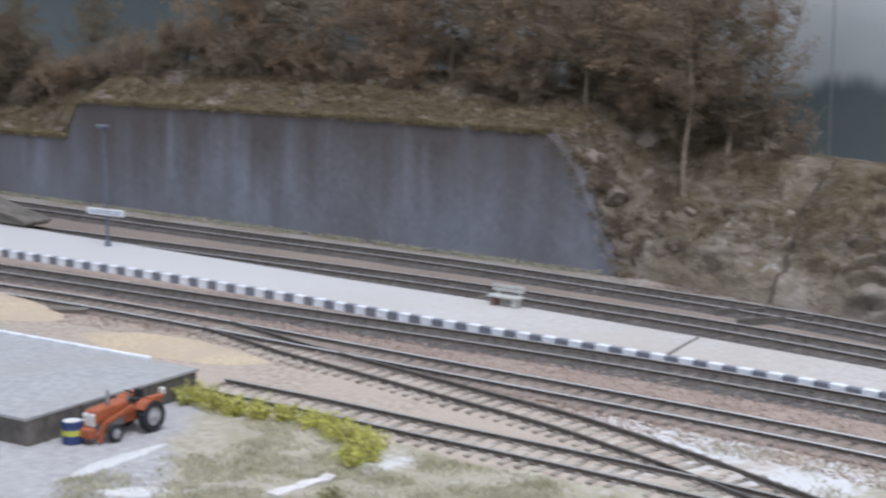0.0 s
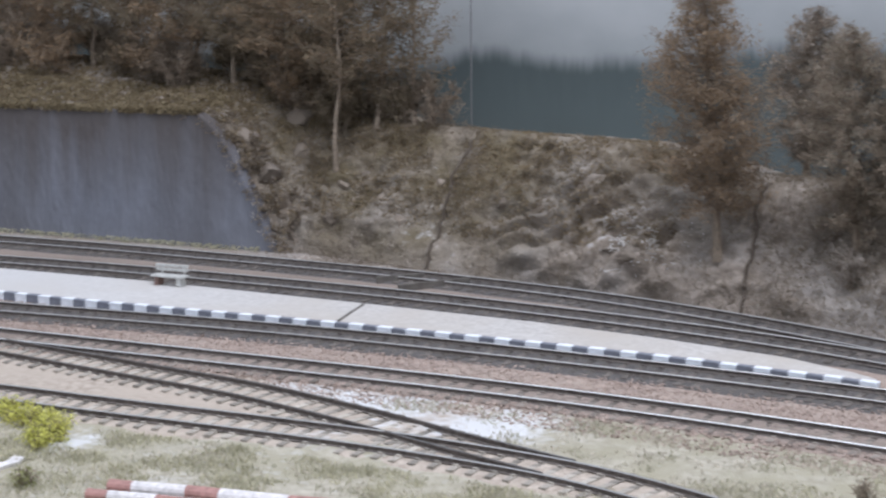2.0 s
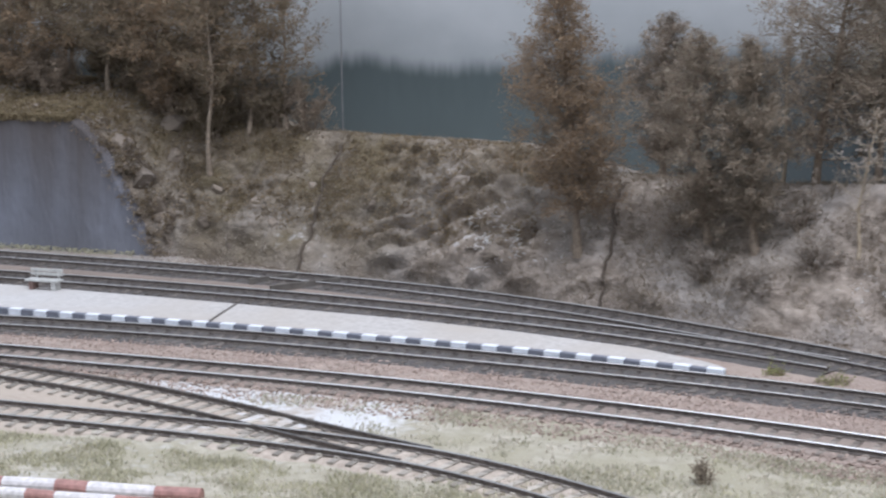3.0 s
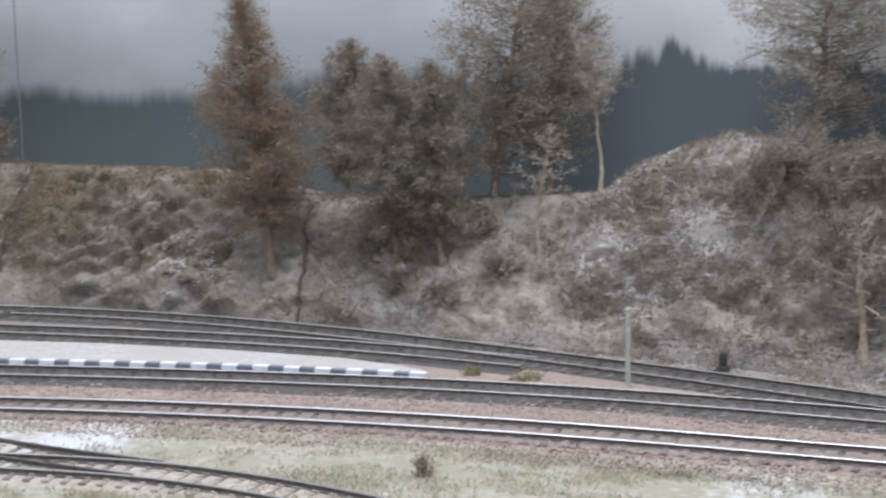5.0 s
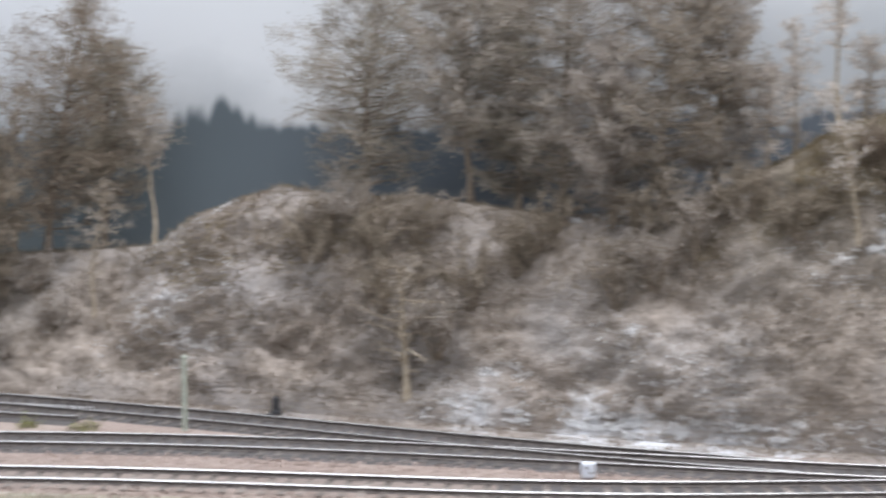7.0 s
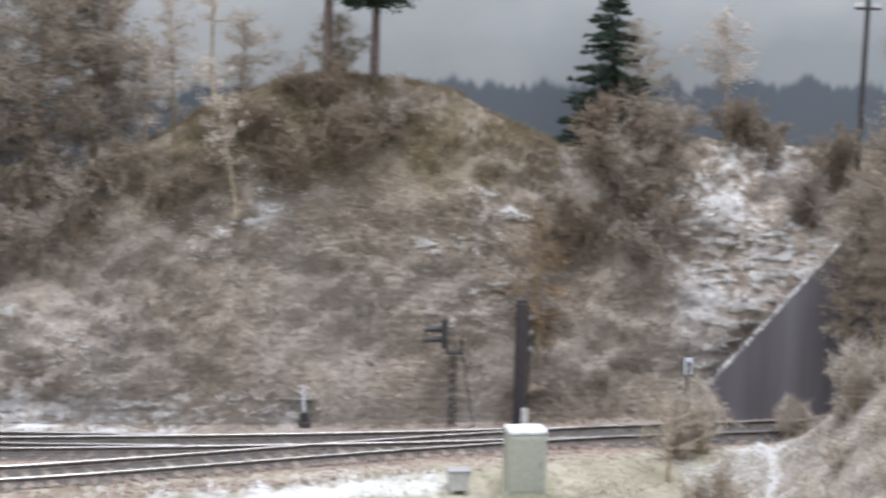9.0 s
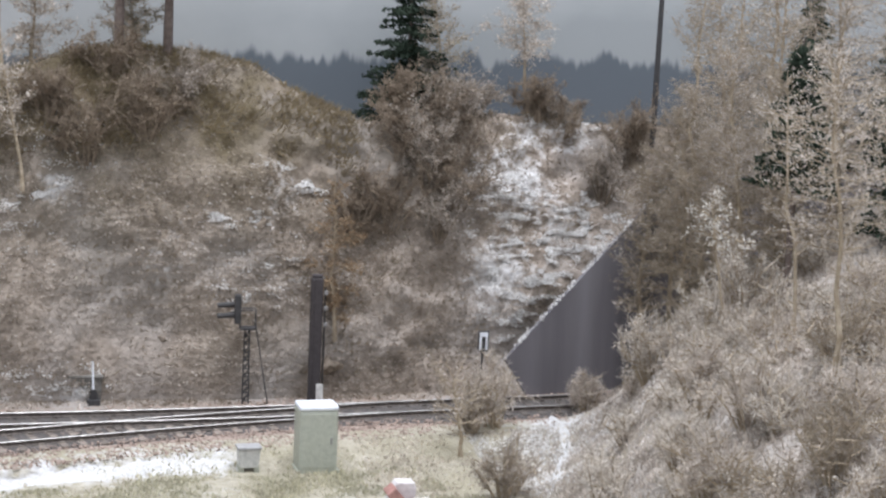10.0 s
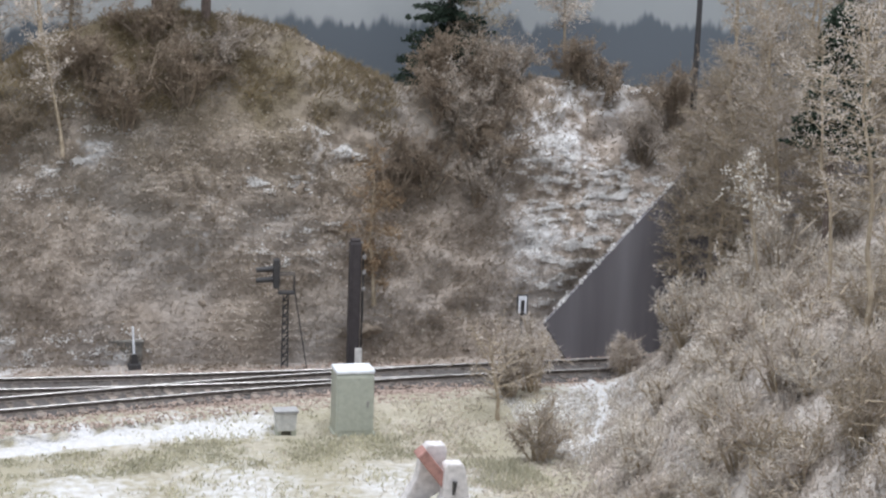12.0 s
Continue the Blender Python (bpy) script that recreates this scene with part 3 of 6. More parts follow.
bx = np.linspace(-1690, 890, 330)
bz = np.linspace(-60, 520, 30)
by = np.convolve(np.pad(back_y(bx), 20, mode="edge"), np.ones(41) / 41, "valid")
front = np.stack([np.repeat(bx, 30), np.repeat(by, 30), np.tile(bz, 330)], 1)
rear = front + [0, 6, 0]
bf = grid_faces(330, 30)
backdrop = raw("backdrop", np.concatenate([front, rear]), np.concatenate([bf[:, ::-1], bf + len(front)]), backdrop_material(), smooth=True)
TREELINE = np.array([(-1700, 150), (-1130, 146), (-950, 100), (-700, 90), (-640, 103), (-590, 97), (-534, 98), (-430, 111), (-330, 113), (-250, 117), (-222, 131), (-190, 117), (0, 124), (120, 130), (206, 134), (393, 138), (900, 138)], float)
over = front[:, 2] - np.interp(front[:, 0], TREELINE[:, 0], TREELINE[:, 1] + 3)
point_attribute(backdrop, "over_trees", np.concatenate([over, over]))
tagged(backdrop, "painted backdrop board with grey sky and dark blue forest", "backdrop", kind="structure")

# ---------- retaining wall behind the far track ----------
WALL_LINE = np.array([(-1500, 646), (-1195, 697), (-903, 750), (-755, 777), (-690, 789)], float)


def retaining_wall():
    top = [(-1500, 43), (-1172, 46), (-1158, 73), (-903, 75.5), (-745, 76), (-740, 74), (-734, 70), (-730, 66), (-722, 55), (-718, 49), (-714, 40), (-708, 30), (-703, 18), (-699, 11), (-697, 5), (-692, 1), (-690, 0)]
    bm = bmesh.new()
    xs = sorted(set(np.linspace(-1500, -690, 140).tolist() + [p[0] for p in top]))
    rings = []
    for x in xs:
        y = float(np.interp(x, WALL_LINE[:, 0], WALL_LINE[:, 1]))
        z = float(np.interp(x, [p[0] for p in top], [p[1] for p in top]))
        rings.append([bm.verts.new(c) for c in ((x, y - 2, -6), (x, y, max(z - 1.2, -4)), (x, y + 0.8, max(z, -3.5)), (x, y + 7, max(z, -3.5)), (x, y + 9, -6))])
    for a, b in zip(rings, rings[1:]):
        for i in range(4):
            bm.faces.new((a[i], b[i], b[i + 1], a[i + 1]))
    bm.faces.new(rings[-1])
    bmesh.ops.recalc_face_normals(bm, faces=bm.faces)
    return bm


wall = part("retaining_wall", retaining_wall(), M_WALL)
tagged(wall, "tall grey-blue concrete retaining wall with damp stains and shade painted towards its top", "wall", kind="structure")


def wing_wall():
    bm = bmesh.new()
    add_prism(bm, [(296, -5), (283.5, 13), (352, 84), (360, 92), (520, 100), (520, -5)], 661, 663.4)
    return bm


wing = part("wing_wall", wing_wall(), M_TUNNELWALL)
tagged(wing, "dark concrete wing wall with sloping top", "wall", kind="structure")

# ---------- tracks ----------
TRACKS = {
    "M": [(-1180, 410), (-1040, 452), (-886, 502), (-804, 525), (-724, 541), (-640, 557), (-543, 575), (-477, 589), (-426, 598), (-376, 606), (-328, 611), (-280, 614), (-234, 617), (-188, 617.5), (-144, 615.5), (-103, 614), (-54, 611), (0, 613), (30, 618), (66, 624), (100, 629), (137, 634), (180, 639), (230, 641)],
    "P": [(-1250, 446), (-1080, 492), (-926, 534), (-759, 577), (-624, 613), (-535, 638), (-440, 652), (-372, 663), (-256, 674), (-200, 675), (-155, 673), (-109, 669), (-56, 664), (13, 656), (79, 648), (140, 643), (210, 641), (300, 640), (420, 634), (520, 624)],
    "B": [(-1300, 540), (-1093, 603), (-896, 655), (-732, 694), (-587, 718), (-507, 727), (-416, 732), (-355, 732), (-300, 727), (-250, 719)],
    "BB": [(-1400, 618), (-1204, 653), (-967, 698), (-785, 738), (-628, 760), (-535, 771), (-434, 770), (-360, 758), (-278, 740), (-159, 709), (-57, 677), (13, 661), (60, 652)],
    "S": [(-627, 475), (-604, 480), (-576, 487), (-517, 498), (-466, 509), (-420, 518), (-380, 524), (-330, 528), (-278, 521), (-220, 505), (-150, 478)],
    "D": [(-724, 541), (-690, 541), (-657, 539), (-600, 542), (-556, 543), (-490, 546), (-427, 541), (-383, 534), (-330, 528)],
}


def sweep(c, d, profile):
    """A cross-section (offset, height) carried along a line."""
    nrm = np.stack([-d[:, 1], d[:, 0]], 1)
    V = np.concatenate([np.concatenate([c + nrm * o, np.full((len(c), 1), z)], 1)[:, None, :] for o, z in profile], 1)
    k = len(profile)
    F = []
    for i in range(len(c) - 1):
        for j in range(k):
            F.append((i * k + j, (i + 1) * k + j, (i + 1) * k + (j + 1) % k, i * k + (j + 1) % k))
    F.append(tuple(range(k))[::-1])
    F.append(tuple((len(c) - 1) * k + j for j in range(k)))
    return V.reshape(-1, 3), F


RAIL = [(-0.48, -0.26), (-0.24, 0.0), (0.24, 0.0), (0.48, -0.26), (0.45, -0.6), (0.15, -0.8), (0.15, -1.75), (0.95, -2.1), (-0.95, -2.1), (-0.15, -1.75), (-0.15, -0.8), (-0.45, -0.6)]


def rail_mesh(c, d, offset, top, parent):
    prof = [(o + offset, z) for o, z in RAIL]
    V, F = sweep(c, d, prof)
    ob = raw("rail", V, F, [M_RUST, top], parent)
    k = len(prof)
    idx = [1 if (i % k) in (0, 1, 2) and i < (len(c) - 1) * k else 0 for i in range(len(F))]
    ob.data.polygons.foreach_set("material_index", idx)
    return ob


def trackbed(c, d, mat, half, name, z=-2.75):
    k = np.array([-half - 7, -half - 2.5, -half, -10, -5, 0, 5, 10, half, half + 2.5, half + 7], float)
    nrm = np.stack([-d[:, 1], d[:, 0]], 1)
    V = (c[:, None, :] + nrm[:, None, :] * k[None, :, None]).reshape(-1, 2)
    zz = np.tile(np.array([-6.5, -3.4, -2.5, -2.3, -2.3, -2.35, -2.3, -2.3, -2.5, -3.4, -6.5]), len(c)) + (z + 2.75)
    V = np.concatenate([V, zz[:, None]], 1)
    V[:, 2] += fbm(V, 5, 3, 4.0) * 0.3 + fbm(V, 25, 2, 1.0) * 0.3
    ob = raw(name, V, grid_faces(len(c), len(k))[:, ::-1], mat, smooth=True)
    return tagged(ob, "bed of fine crushed stone under the rails", "ballast", kind="structure")


SLEEPER_MESH = {}


def sleeper_mesh(mat):
    if mat.name not in SLEEPER_MESH:
        bm = bmesh.new()
        add_box(bm, -1.35, 1.35, -15, 15, -4.2, -2.05, 0.25)
        for s in (-1, 1):
            for o in (-1.9, 1.9):
                add_box(bm, -0.9, 0.9, s * 8.25 + o - 0.5, s * 8.25 + o + 0.5, -2.1, -1.5)
        SLEEPER_MESH[mat.name] = mesh_of("sleeper", bm, mat)
    return SLEEPER_MESH[mat.name]


def railway(key, label, top, sleeper, bed, half, skip=(), bed_z=-2.75, east=None):
    c, d = curve_through(TRACKS[key], 4.0)
    track = thing("railway_track", 0, 0, 0, label=label, category="railway track", group="tracks")
    for side in (-8.25 - 0.45, 8.25 + 0.45):
        rail_mesh(c, d, side, top, track)
    sc, sd = curve_through(TRACKS[key], 7.6)
    me = sleeper_mesh(sleeper)
    r = random.Random(key)
    for (x, y), (dx, dy) in zip(sc, sd):
        if any(a < x < b for a, b in skip):
            continue
        s = new("sleeper", me)
        s.parent = track
        s.matrix_basis = pose(x * MM, y * MM, r.uniform(-0.15, 0.1) * MM, 0, 0, math.degrees(math.atan2(dy, dx)) + r.uniform(-1.2, 1.2))
    ob = trackbed(c, d, bed, half, "trackbed", bed_z)
    if east:
        ob.data.materials.append(east[1])
        rows = np.repeat(c[:-1, 0] > east[0], 10).astype(np.int32)
        ob.data.polygons.foreach_set("material_index", rows)
    return track


railway("M", "main line track with brightly polished rail heads, sheen painted in westwards", M_RAILTOP, M_SLEEPER, M_BALLAST_MID, 13, skip=((-740, -640), (170, 300)), east=(-65, M_BALLAST_GREY))
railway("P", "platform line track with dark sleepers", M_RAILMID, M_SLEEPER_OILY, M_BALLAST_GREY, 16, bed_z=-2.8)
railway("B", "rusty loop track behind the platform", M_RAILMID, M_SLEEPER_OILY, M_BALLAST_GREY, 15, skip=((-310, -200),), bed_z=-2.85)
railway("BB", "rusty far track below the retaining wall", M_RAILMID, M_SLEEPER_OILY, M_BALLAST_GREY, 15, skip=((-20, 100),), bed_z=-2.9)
railway("S", "weathered siding track ending at the loading dock", M_RAILMID, M_SLEEPER_PALE, M_SANDY, 14, bed_z=-2.95)
railway("D", "weathered crossover track joining the siding", M_RAILDULL, M_SLEEPER_PALE, M_SANDY, 14, skip=((-380, -300),), bed_z=-3.0)


# ---------- island platform ----------
FRONT_EDGE = [(-1160, 514), (-988, 556), (-803, 598), (-645, 625), (-525, 651), (-438, 665), (-384, 674), (-335, 678.5), (-286, 681)]
BACK_EDGE = np.array([(-1160, 590), (-1052, 610), (-966, 624), (-773, 656), (-678, 674), (-558, 690), (-455, 702), (-396, 704), (-333, 702), (-300, 693), (-284, 685)], float)
platform = thing("platform", 0, 0, 0, label="low island platform with black and white kerb edge", category="platform", kind="structure")


def platform_slab():
    c, d = curve_through(FRONT_EDGE, 6.0)
    bm = bmesh.new()
    rows = []
    for i, ((x, y), (dx, dy)) in enumerate(zip(c, d)):
        px, py = x - dy * 3.4, y + dx * 3.4
        qy = float(np.interp(x, BACK_EDGE[:, 0], BACK_EDGE[:, 1]))
        row = [bm.verts.new((px, py, -5)), bm.verts.new((px, py, 0.8))]
        for k in range(1, 8):
            row.append(bm.verts.new((px, py + (qy - py) * k / 8, 1.0 + 0.25 * noise.noise((px / 30, k * 0.7, 3.0)))))
        row += [bm.verts.new((px, qy - 0.6, 0.8)), bm.verts.new((px, qy, 0.1)), bm.verts.new((px, qy, -5))]
        rows.append(row)
    for a, b in zip(rows, rows[1:]):
        for k in range(len(a) - 1):
            bm.faces.new((a[k], b[k], b[k + 1], a[k + 1]))
    bm.faces.new(rows[0])
    bm.faces.new(rows[-1][::-1])
    bmesh.ops.recalc_face_normals(bm, faces=bm.faces)
    return bm


part("platform_slab", platform_slab(), M_PLATFORM, platform)
kerb_white = mesh_of("kerb_block", box(-3.6, 3.6, 0, 3.4, -5, 1.25, 0.3), M_WHITEBLOCK)
kerb_dark = mesh_of("kerb_block", box(-3.6, 3.6, 0, 3.4, -5, 1.1, 0.3), M_DARKBLOCK)
kc, kd = curve_through(FRONT_EDGE, 7.27)
for i, ((x, y), (dx, dy)) in enumerate(zip(kc, kd)):
    ob = new("kerb_block", kerb_white if i % 2 == 0 else kerb_dark)
    ob.parent = platform
    ob.matrix_basis = pose(x * MM, y * MM, random.uniform(-0.15, 0.15) * MM, 0, 0, math.degrees(math.atan2(dy, dx)) + random.uniform(-0.8, 0.8))
joint = part("expansion_joint", box(-0.7, 0.7, 0, 38, 0.7, 1.35, 0.1), M_DOCKSIDE, platform, "dark tarred joint across the slab")
joint.matrix_basis = pose(-0.532, 0.653, 0.0, 0, 0, 21)

# ---------- loading dock and yard ----------
dock = thing("loading_dock", 0, 0, 0, label="grey concrete loading dock with dark sides", category="loading dock")


def quad_block(corners, z0, z1, inset=0.0):
    bm = bmesh.new()
    lo = [bm.verts.new((x, y, z0)) for x, y in corners]
    hi = [bm.verts.new((x, y, z1)) for x, y in corners]
    bm.faces.new(lo)
    bm.faces.new(hi)
    for i in range(len(corners)):
        j = (i + 1) % len(corners)
        bm.faces.new((lo[i], lo[j], hi[j], hi[i]))
    bmesh.ops.recalc_face_normals(bm, faces=bm.faces)
    bmesh.ops.bevel(bm, geom=list(bm.edges), offset=0.35, segments=2, affect="EDGES", profile=0.6)
    return bm


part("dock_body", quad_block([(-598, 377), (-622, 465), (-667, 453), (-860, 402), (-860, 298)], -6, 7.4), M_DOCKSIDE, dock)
part("dock_deck", quad_block([(-597.4, 376), (-621.6, 466), (-667, 454), (-861, 403), (-861, 297)], 7.0, 8.4), M_CONCRETE, dock, "pale worn concrete deck")
part("deck_kerb", quad_block([(-648, 458.2), (-648.6, 460), (-861, 404), (-861, 402)], 8.2, 9.6), M_WHITEBLOCK, dock, "white kerb along the deck edge")
for k in range(5):
    a = Vector((-598, 377, 0)).lerp(Vector((-622, 465, 0)), 0.1 + 0.2 * k)
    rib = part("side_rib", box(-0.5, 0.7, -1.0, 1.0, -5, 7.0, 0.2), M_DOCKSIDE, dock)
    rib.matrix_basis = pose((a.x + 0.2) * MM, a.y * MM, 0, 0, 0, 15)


def board(a, b, width, label, mat=M_WHITEBLOCK, z=-2.6, high=1.1):
    a, b = Vector((*a, 0)), Vector((*b, 0))
    d = (b - a).length
    bm = box(-d / 2, d / 2, -width / 2, width / 2, -1.2, high, 0.25)
    bmesh.ops.subdivide_edges(bm, edges=[e for e in bm.edges if e.calc_length() > d * 0.6], cuts=12)
    for v in bm.verts:
        v.co += Vector((0, noise.noise(v.co * 0.16) * 1.8, noise.noise(v.co * 0.3 + Vector((5, 0, 0))) * 0.25))
    ob = part("board", bm, mat)
    m = (a + b) / 2
    ob.matrix_world = pose(m.x * MM, m.y * MM, z * MM, 0, 0, math.degrees(math.atan2(b.y - a.y, b.x - a.x)))
    return tagged(ob, label, "board", group="boards on the yard")


M_WHITEWORN = plain("worn_white_paint", (0.66, 0.63, 0.63), 0.6, wear=0.25)
board((-490, 411), (-494, 439), 4.6, "white weathered board lying beside the grass", M_WHITEWORN)

M_ORANGE = plain("orange_enamel", (0.37, 0.10, 0.042), 0.5, wear=0.22)
M_TYRE = plain("black_rubber", (0.02, 0.022, 0.025), 0.8)
M_HUB = plain("grey_hub", (0.42, 0.42, 0.43), 0.5)
M_GREYPART = plain("grey_metal", (0.26, 0.25, 0.25), 0.5)
M_LAMPGLASS = plain("lamp_white", (0.72, 0.7, 0.68), 0.3)


def wheel(parent, x, y, r, w):
    """A wheel with its axle along y, standing on z = 0."""
    bm = bmesh.new()
    n = 28
    prof = [(r * 0.62, -w / 2), (r * 0.9, -w / 2), (r, -w * 0.36), (r, w * 0.36), (r * 0.9, w / 2), (r * 0.62, w / 2)]
    rings = []
    for i in range(n):
        a = 2 * math.pi * i / n
        lug = 1.0 if i % 2 else 0.95
        rings.append([bm.verts.new((math.cos(a) * q * (lug if q > r * 0.95 else 1), o, math.sin(a) * q * (lug if q > r * 0.95 else 1))) for q, o in prof])
    for i in range(n):
        a, b = rings[i], rings[(i + 1) % n]
        for k in range(len(prof)):
            bm.faces.new((a[k], b[k], b[(k + 1) % len(prof)], a[(k + 1) % len(prof)]))
    bmesh.ops.recalc_face_normals(bm, faces=bm.faces)
    ob = part("wheel", bm, M_TYRE, parent, "black ribbed tyre with grey rim")
    ob.matrix_basis = pose(x * MM, y * MM, r * MM)
    bm = bmesh.new()
    add_rod(bm, (0, -w * 0.3, 0), (0, w * 0.3, 0), r * 0.64, sides=20)
    for s in (-1, 1):
        add_rod(bm, (0, s * w * 0.3, 0), (0, s * w * 0.42, 0), r * 0.5, r * 0.3, sides=16)
        add_rod(bm, (0, s * w * 0.4, 0), (0, s * w * 0.55, 0), r * 0.16, sides=8)
    part("rim", bm, M_HUB, ob)
    return ob


def tractor():
    t = thing("tractor", -591, 412, -2.6, -76, "orange farm tractor with front loader arms beside the dock", "tractor")
    # local x points forward
    bm = box(-1, 15.5, -3.3, 3.3, 8.2, 13.4, 0.8)
    for v in bm.verts:
        if v.co.x > 10:
            v.co.z -= (v.co.x - 10) * 0.22
            v.co.y *= 0.9
    part("bonnet", bm, M_ORANGE, t)
    part("grille", box(15.2, 16.1, -2.4, 2.4, 6.2, 10.8, 0.3), M_LAMPGLASS, t, "pale front grille with lamps")
    for s in (-1, 1):
        part("headlamp", add_rod(bmesh.new(), (15.6, s * 1.8, 10.6), (16.8, s * 1.8, 10.6), 0.9, sides=12), M_LAMPGLASS, t, "round white headlamp")
    part("engine", box(0, 14, -2.4, 2.4, 4.2, 8.6, 0.5), M_GREYPART, t, "grey engine block")
    part("gearbox", box(-11, 1, -3.0, 3.0, 4.6, 9.6, 0.7), M_ORANGE, t)
    for s in (-1, 1):
        bm = bmesh.new()
        pts = [(math.cos(a) * 6.7 - 9.0, math.sin(a) * 6.7 + 6.0) for a in np.linspace(0.55, 2.3, 9)]
        add_prism(bm, pts + [(p * 0.9 - 0.9, q * 0.9 + 0.62) for p, q in pts[::-1]], s * 6 - 2.4, s * 6 + 2.4)
        part("mudguard", bm, M_ORANGE, t)
    part("seat", add_box(box(-9.4, -5.2, -2.2, 2.2, 11.4, 12.4, 0.4), -10.2, -9.0, -2.2, 2.2, 12, 15.4, 0.4), M_TYRE, t, "black driver seat")
    part("steering_column", rod((-2.6, 0, 10), (-4.6, 0, 15.2), 0.4), M_GREYPART, t)
    bm = bmesh.new()
    n = 20
    for i in range(n):
        a, b = 2 * math.pi * i / n, 2 * math.pi * (i + 1) / n
        add_rod(bm, (-4.6 + math.cos(a) * 1.0, math.sin(a) * 2.2, 15.3 + math.cos(a) * 0.6), (-4.6 + math.cos(b) * 1.0, math.sin(b) * 2.2, 15.3 + math.cos(b) * 0.6), 0.28, sides=5)
    part("steering_wheel", bm, M_TYRE, t)
    part("exhaust", add_rod(rod((8, 1.6, 12), (8, 1.6, 19), 0.5), (8, 1.6, 14), (8, 1.6, 17), 0.85), M_GREYPART, t)
    for s in (-1, 1):
        bm = bmesh.new()
        add_box(bm, -2, 13, -0.6, 0.6, -0.8, 0.8, 0.2, Matrix.Translation((0, s * 4.6, 10.5)) @ Matrix.Rotation(radians(14), 4, "Y"))
        add_box(bm, -0.8, 0.8, -0.6, 0.6, -7.5, 0.8, 0.2, Matrix.Translation((12.6, s * 4.6, 7.6)) @ Matrix.Rotation(radians(-24), 4, "Y"))
        part("loader_arm", bm, M_ORANGE, t)
    part("front_axle", add_rod(rod((9.5, -7, 3.4), (9.5, 7, 3.4), 0.8), (9.5, 0, 3.4), (9.5, 0, 6), 1.4), M_GREYPART, t)
    part("front_weight", box(15.4, 19.2, -3.8, 3.8, 2.4, 6.0, 0.6), M_ORANGE, t)
    part("rear_axle", rod((-9, -7.5, 6.1), (-9, 7.5, 6.1), 1.1), M_GREYPART, t)
    part("rear_lamp", box(-16.4, -15.0, 5, 7.4, 13.0, 15.6, 0.4), M_LAMPGLASS, t, "white rear marker plate")
    part("rear_frame", add_box(box(-15.6, -8, 4.6, 7.6, 11.8, 13.2, 0.3), -15.6, -8, -7.6, -4.6, 11.8, 13.2, 0.3), M_ORANGE, t)
    for s in (-1, 1):
        wheel(t, -9, s * 7.0, 6.1, 4.0)
        wheel(t, 9.5, s * 6.6, 3.4, 2.6)
    return t


tractor()

M_BLUE = plain("blue_barrel_paint", (0.03, 0.05, 0.16), 0.5)
M_YELLOW = plain("yellow_band_paint", (0.50, 0.52, 0.08), 0.5)
M_LIME = plain("pale_lime_paint", (0.36, 0.42, 0.2), 0.6)


def barrel(x, y, r, h, body, band, label):
    b = thing("barrel", x, y, -2.6, label=label, category="barrel", group="barrels by the dock")
    bm = bmesh.new()
    n, prof = 24, [(0, 0), (r * 0.9, 0), (r, 0.4), (r * 1.0, h * 0.3), (r * 1.06, h * 0.33), (r, h * 0.36), (r, h * 0.64), (r * 1.06, h * 0.67), (r, h * 0.7), (r, h - 0.4), (r * 0.93, h), (r * 0.85, h - 0.35), (0, h - 0.35)]
    rings = [[bm.verts.new((math.cos(2 * math.pi * i / n) * max(q, 0.01), math.sin(2 * math.pi * i / n) * max(q, 0.01), z)) for q, z in prof] for i in range(n)]
    for i in range(n):
        p, q = rings[i], rings[(i + 1) % n]
        for k in range(len(prof) - 1):
            bm.faces.new((p[k], q[k], q[k + 1], p[k + 1]))
    bmesh.ops.recalc_face_normals(bm, faces=bm.faces)
    part("barrel_body", bm, body, b)
    bm = bmesh.new()
    for z0, z1 in ((h * 0.38, h * 0.62),):
        add_rod(bm, (0, 0, z0), (0, 0, z1), r * 1.03, sides=24)
    part("band", bm, band, b, "bright painted band")
    part("barrel_lid", rod((0, 0, h - 0.5), (0, 0, h - 0.1), r * 0.86, sides=24), M_LAMPGLASS, b, "pale lid")


barrel(-592, 392, 3.9, 8.6, M_BLUE, M_YELLOW, "dark blue barrel with yellow band beside the tractor")
barrel(-596, 401, 3.0, 6.4, M_LIME, M_YELLOW, "small pale green barrel beside the tractor")

# striped beam and its lower twin near the layout edge
M_RED = plain("faded_red_paint", (0.38, 0.205, 0.18), 0.6, wear=0.35)


def striped_beam(x, y, z, rz, length, r, label):
    b = thing("striped_beam", x, y, z, rz, label, "beam", "striped beams")
    k, at = 0, 0.0
    cuts = [0.11, 0.24, 0.15, 0.30, 0.20]
    for k, c in enumerate(cuts):
        bm = rod((at * length, 0, 0), ((at + c) * length, 0, 0), r * (1.0 if k % 2 else 0.985), sides=14)
        for v in bm.verts:
            v.co.y += noise.noise(v.co * 0.12) * 0.5
            v.co.z += noise.noise(v.co * 0.1 + Vector((9, 0, 0))) * 0.4
        part("band", bm, M_WHITEWORN if k % 2 else M_RED, b, "white painted band" if k % 2 else "faded red band")
        at += c


striped_beam(-443, 433, -1.4, 19, 78, 2.6, "round beam with faded red and white bands")
striped_beam(-444, 424.5, -2.0, 18, 70, 2.2, "lower round beam with red and white bands")

# sand heap behind the dock, and a plank bridge by the turnout


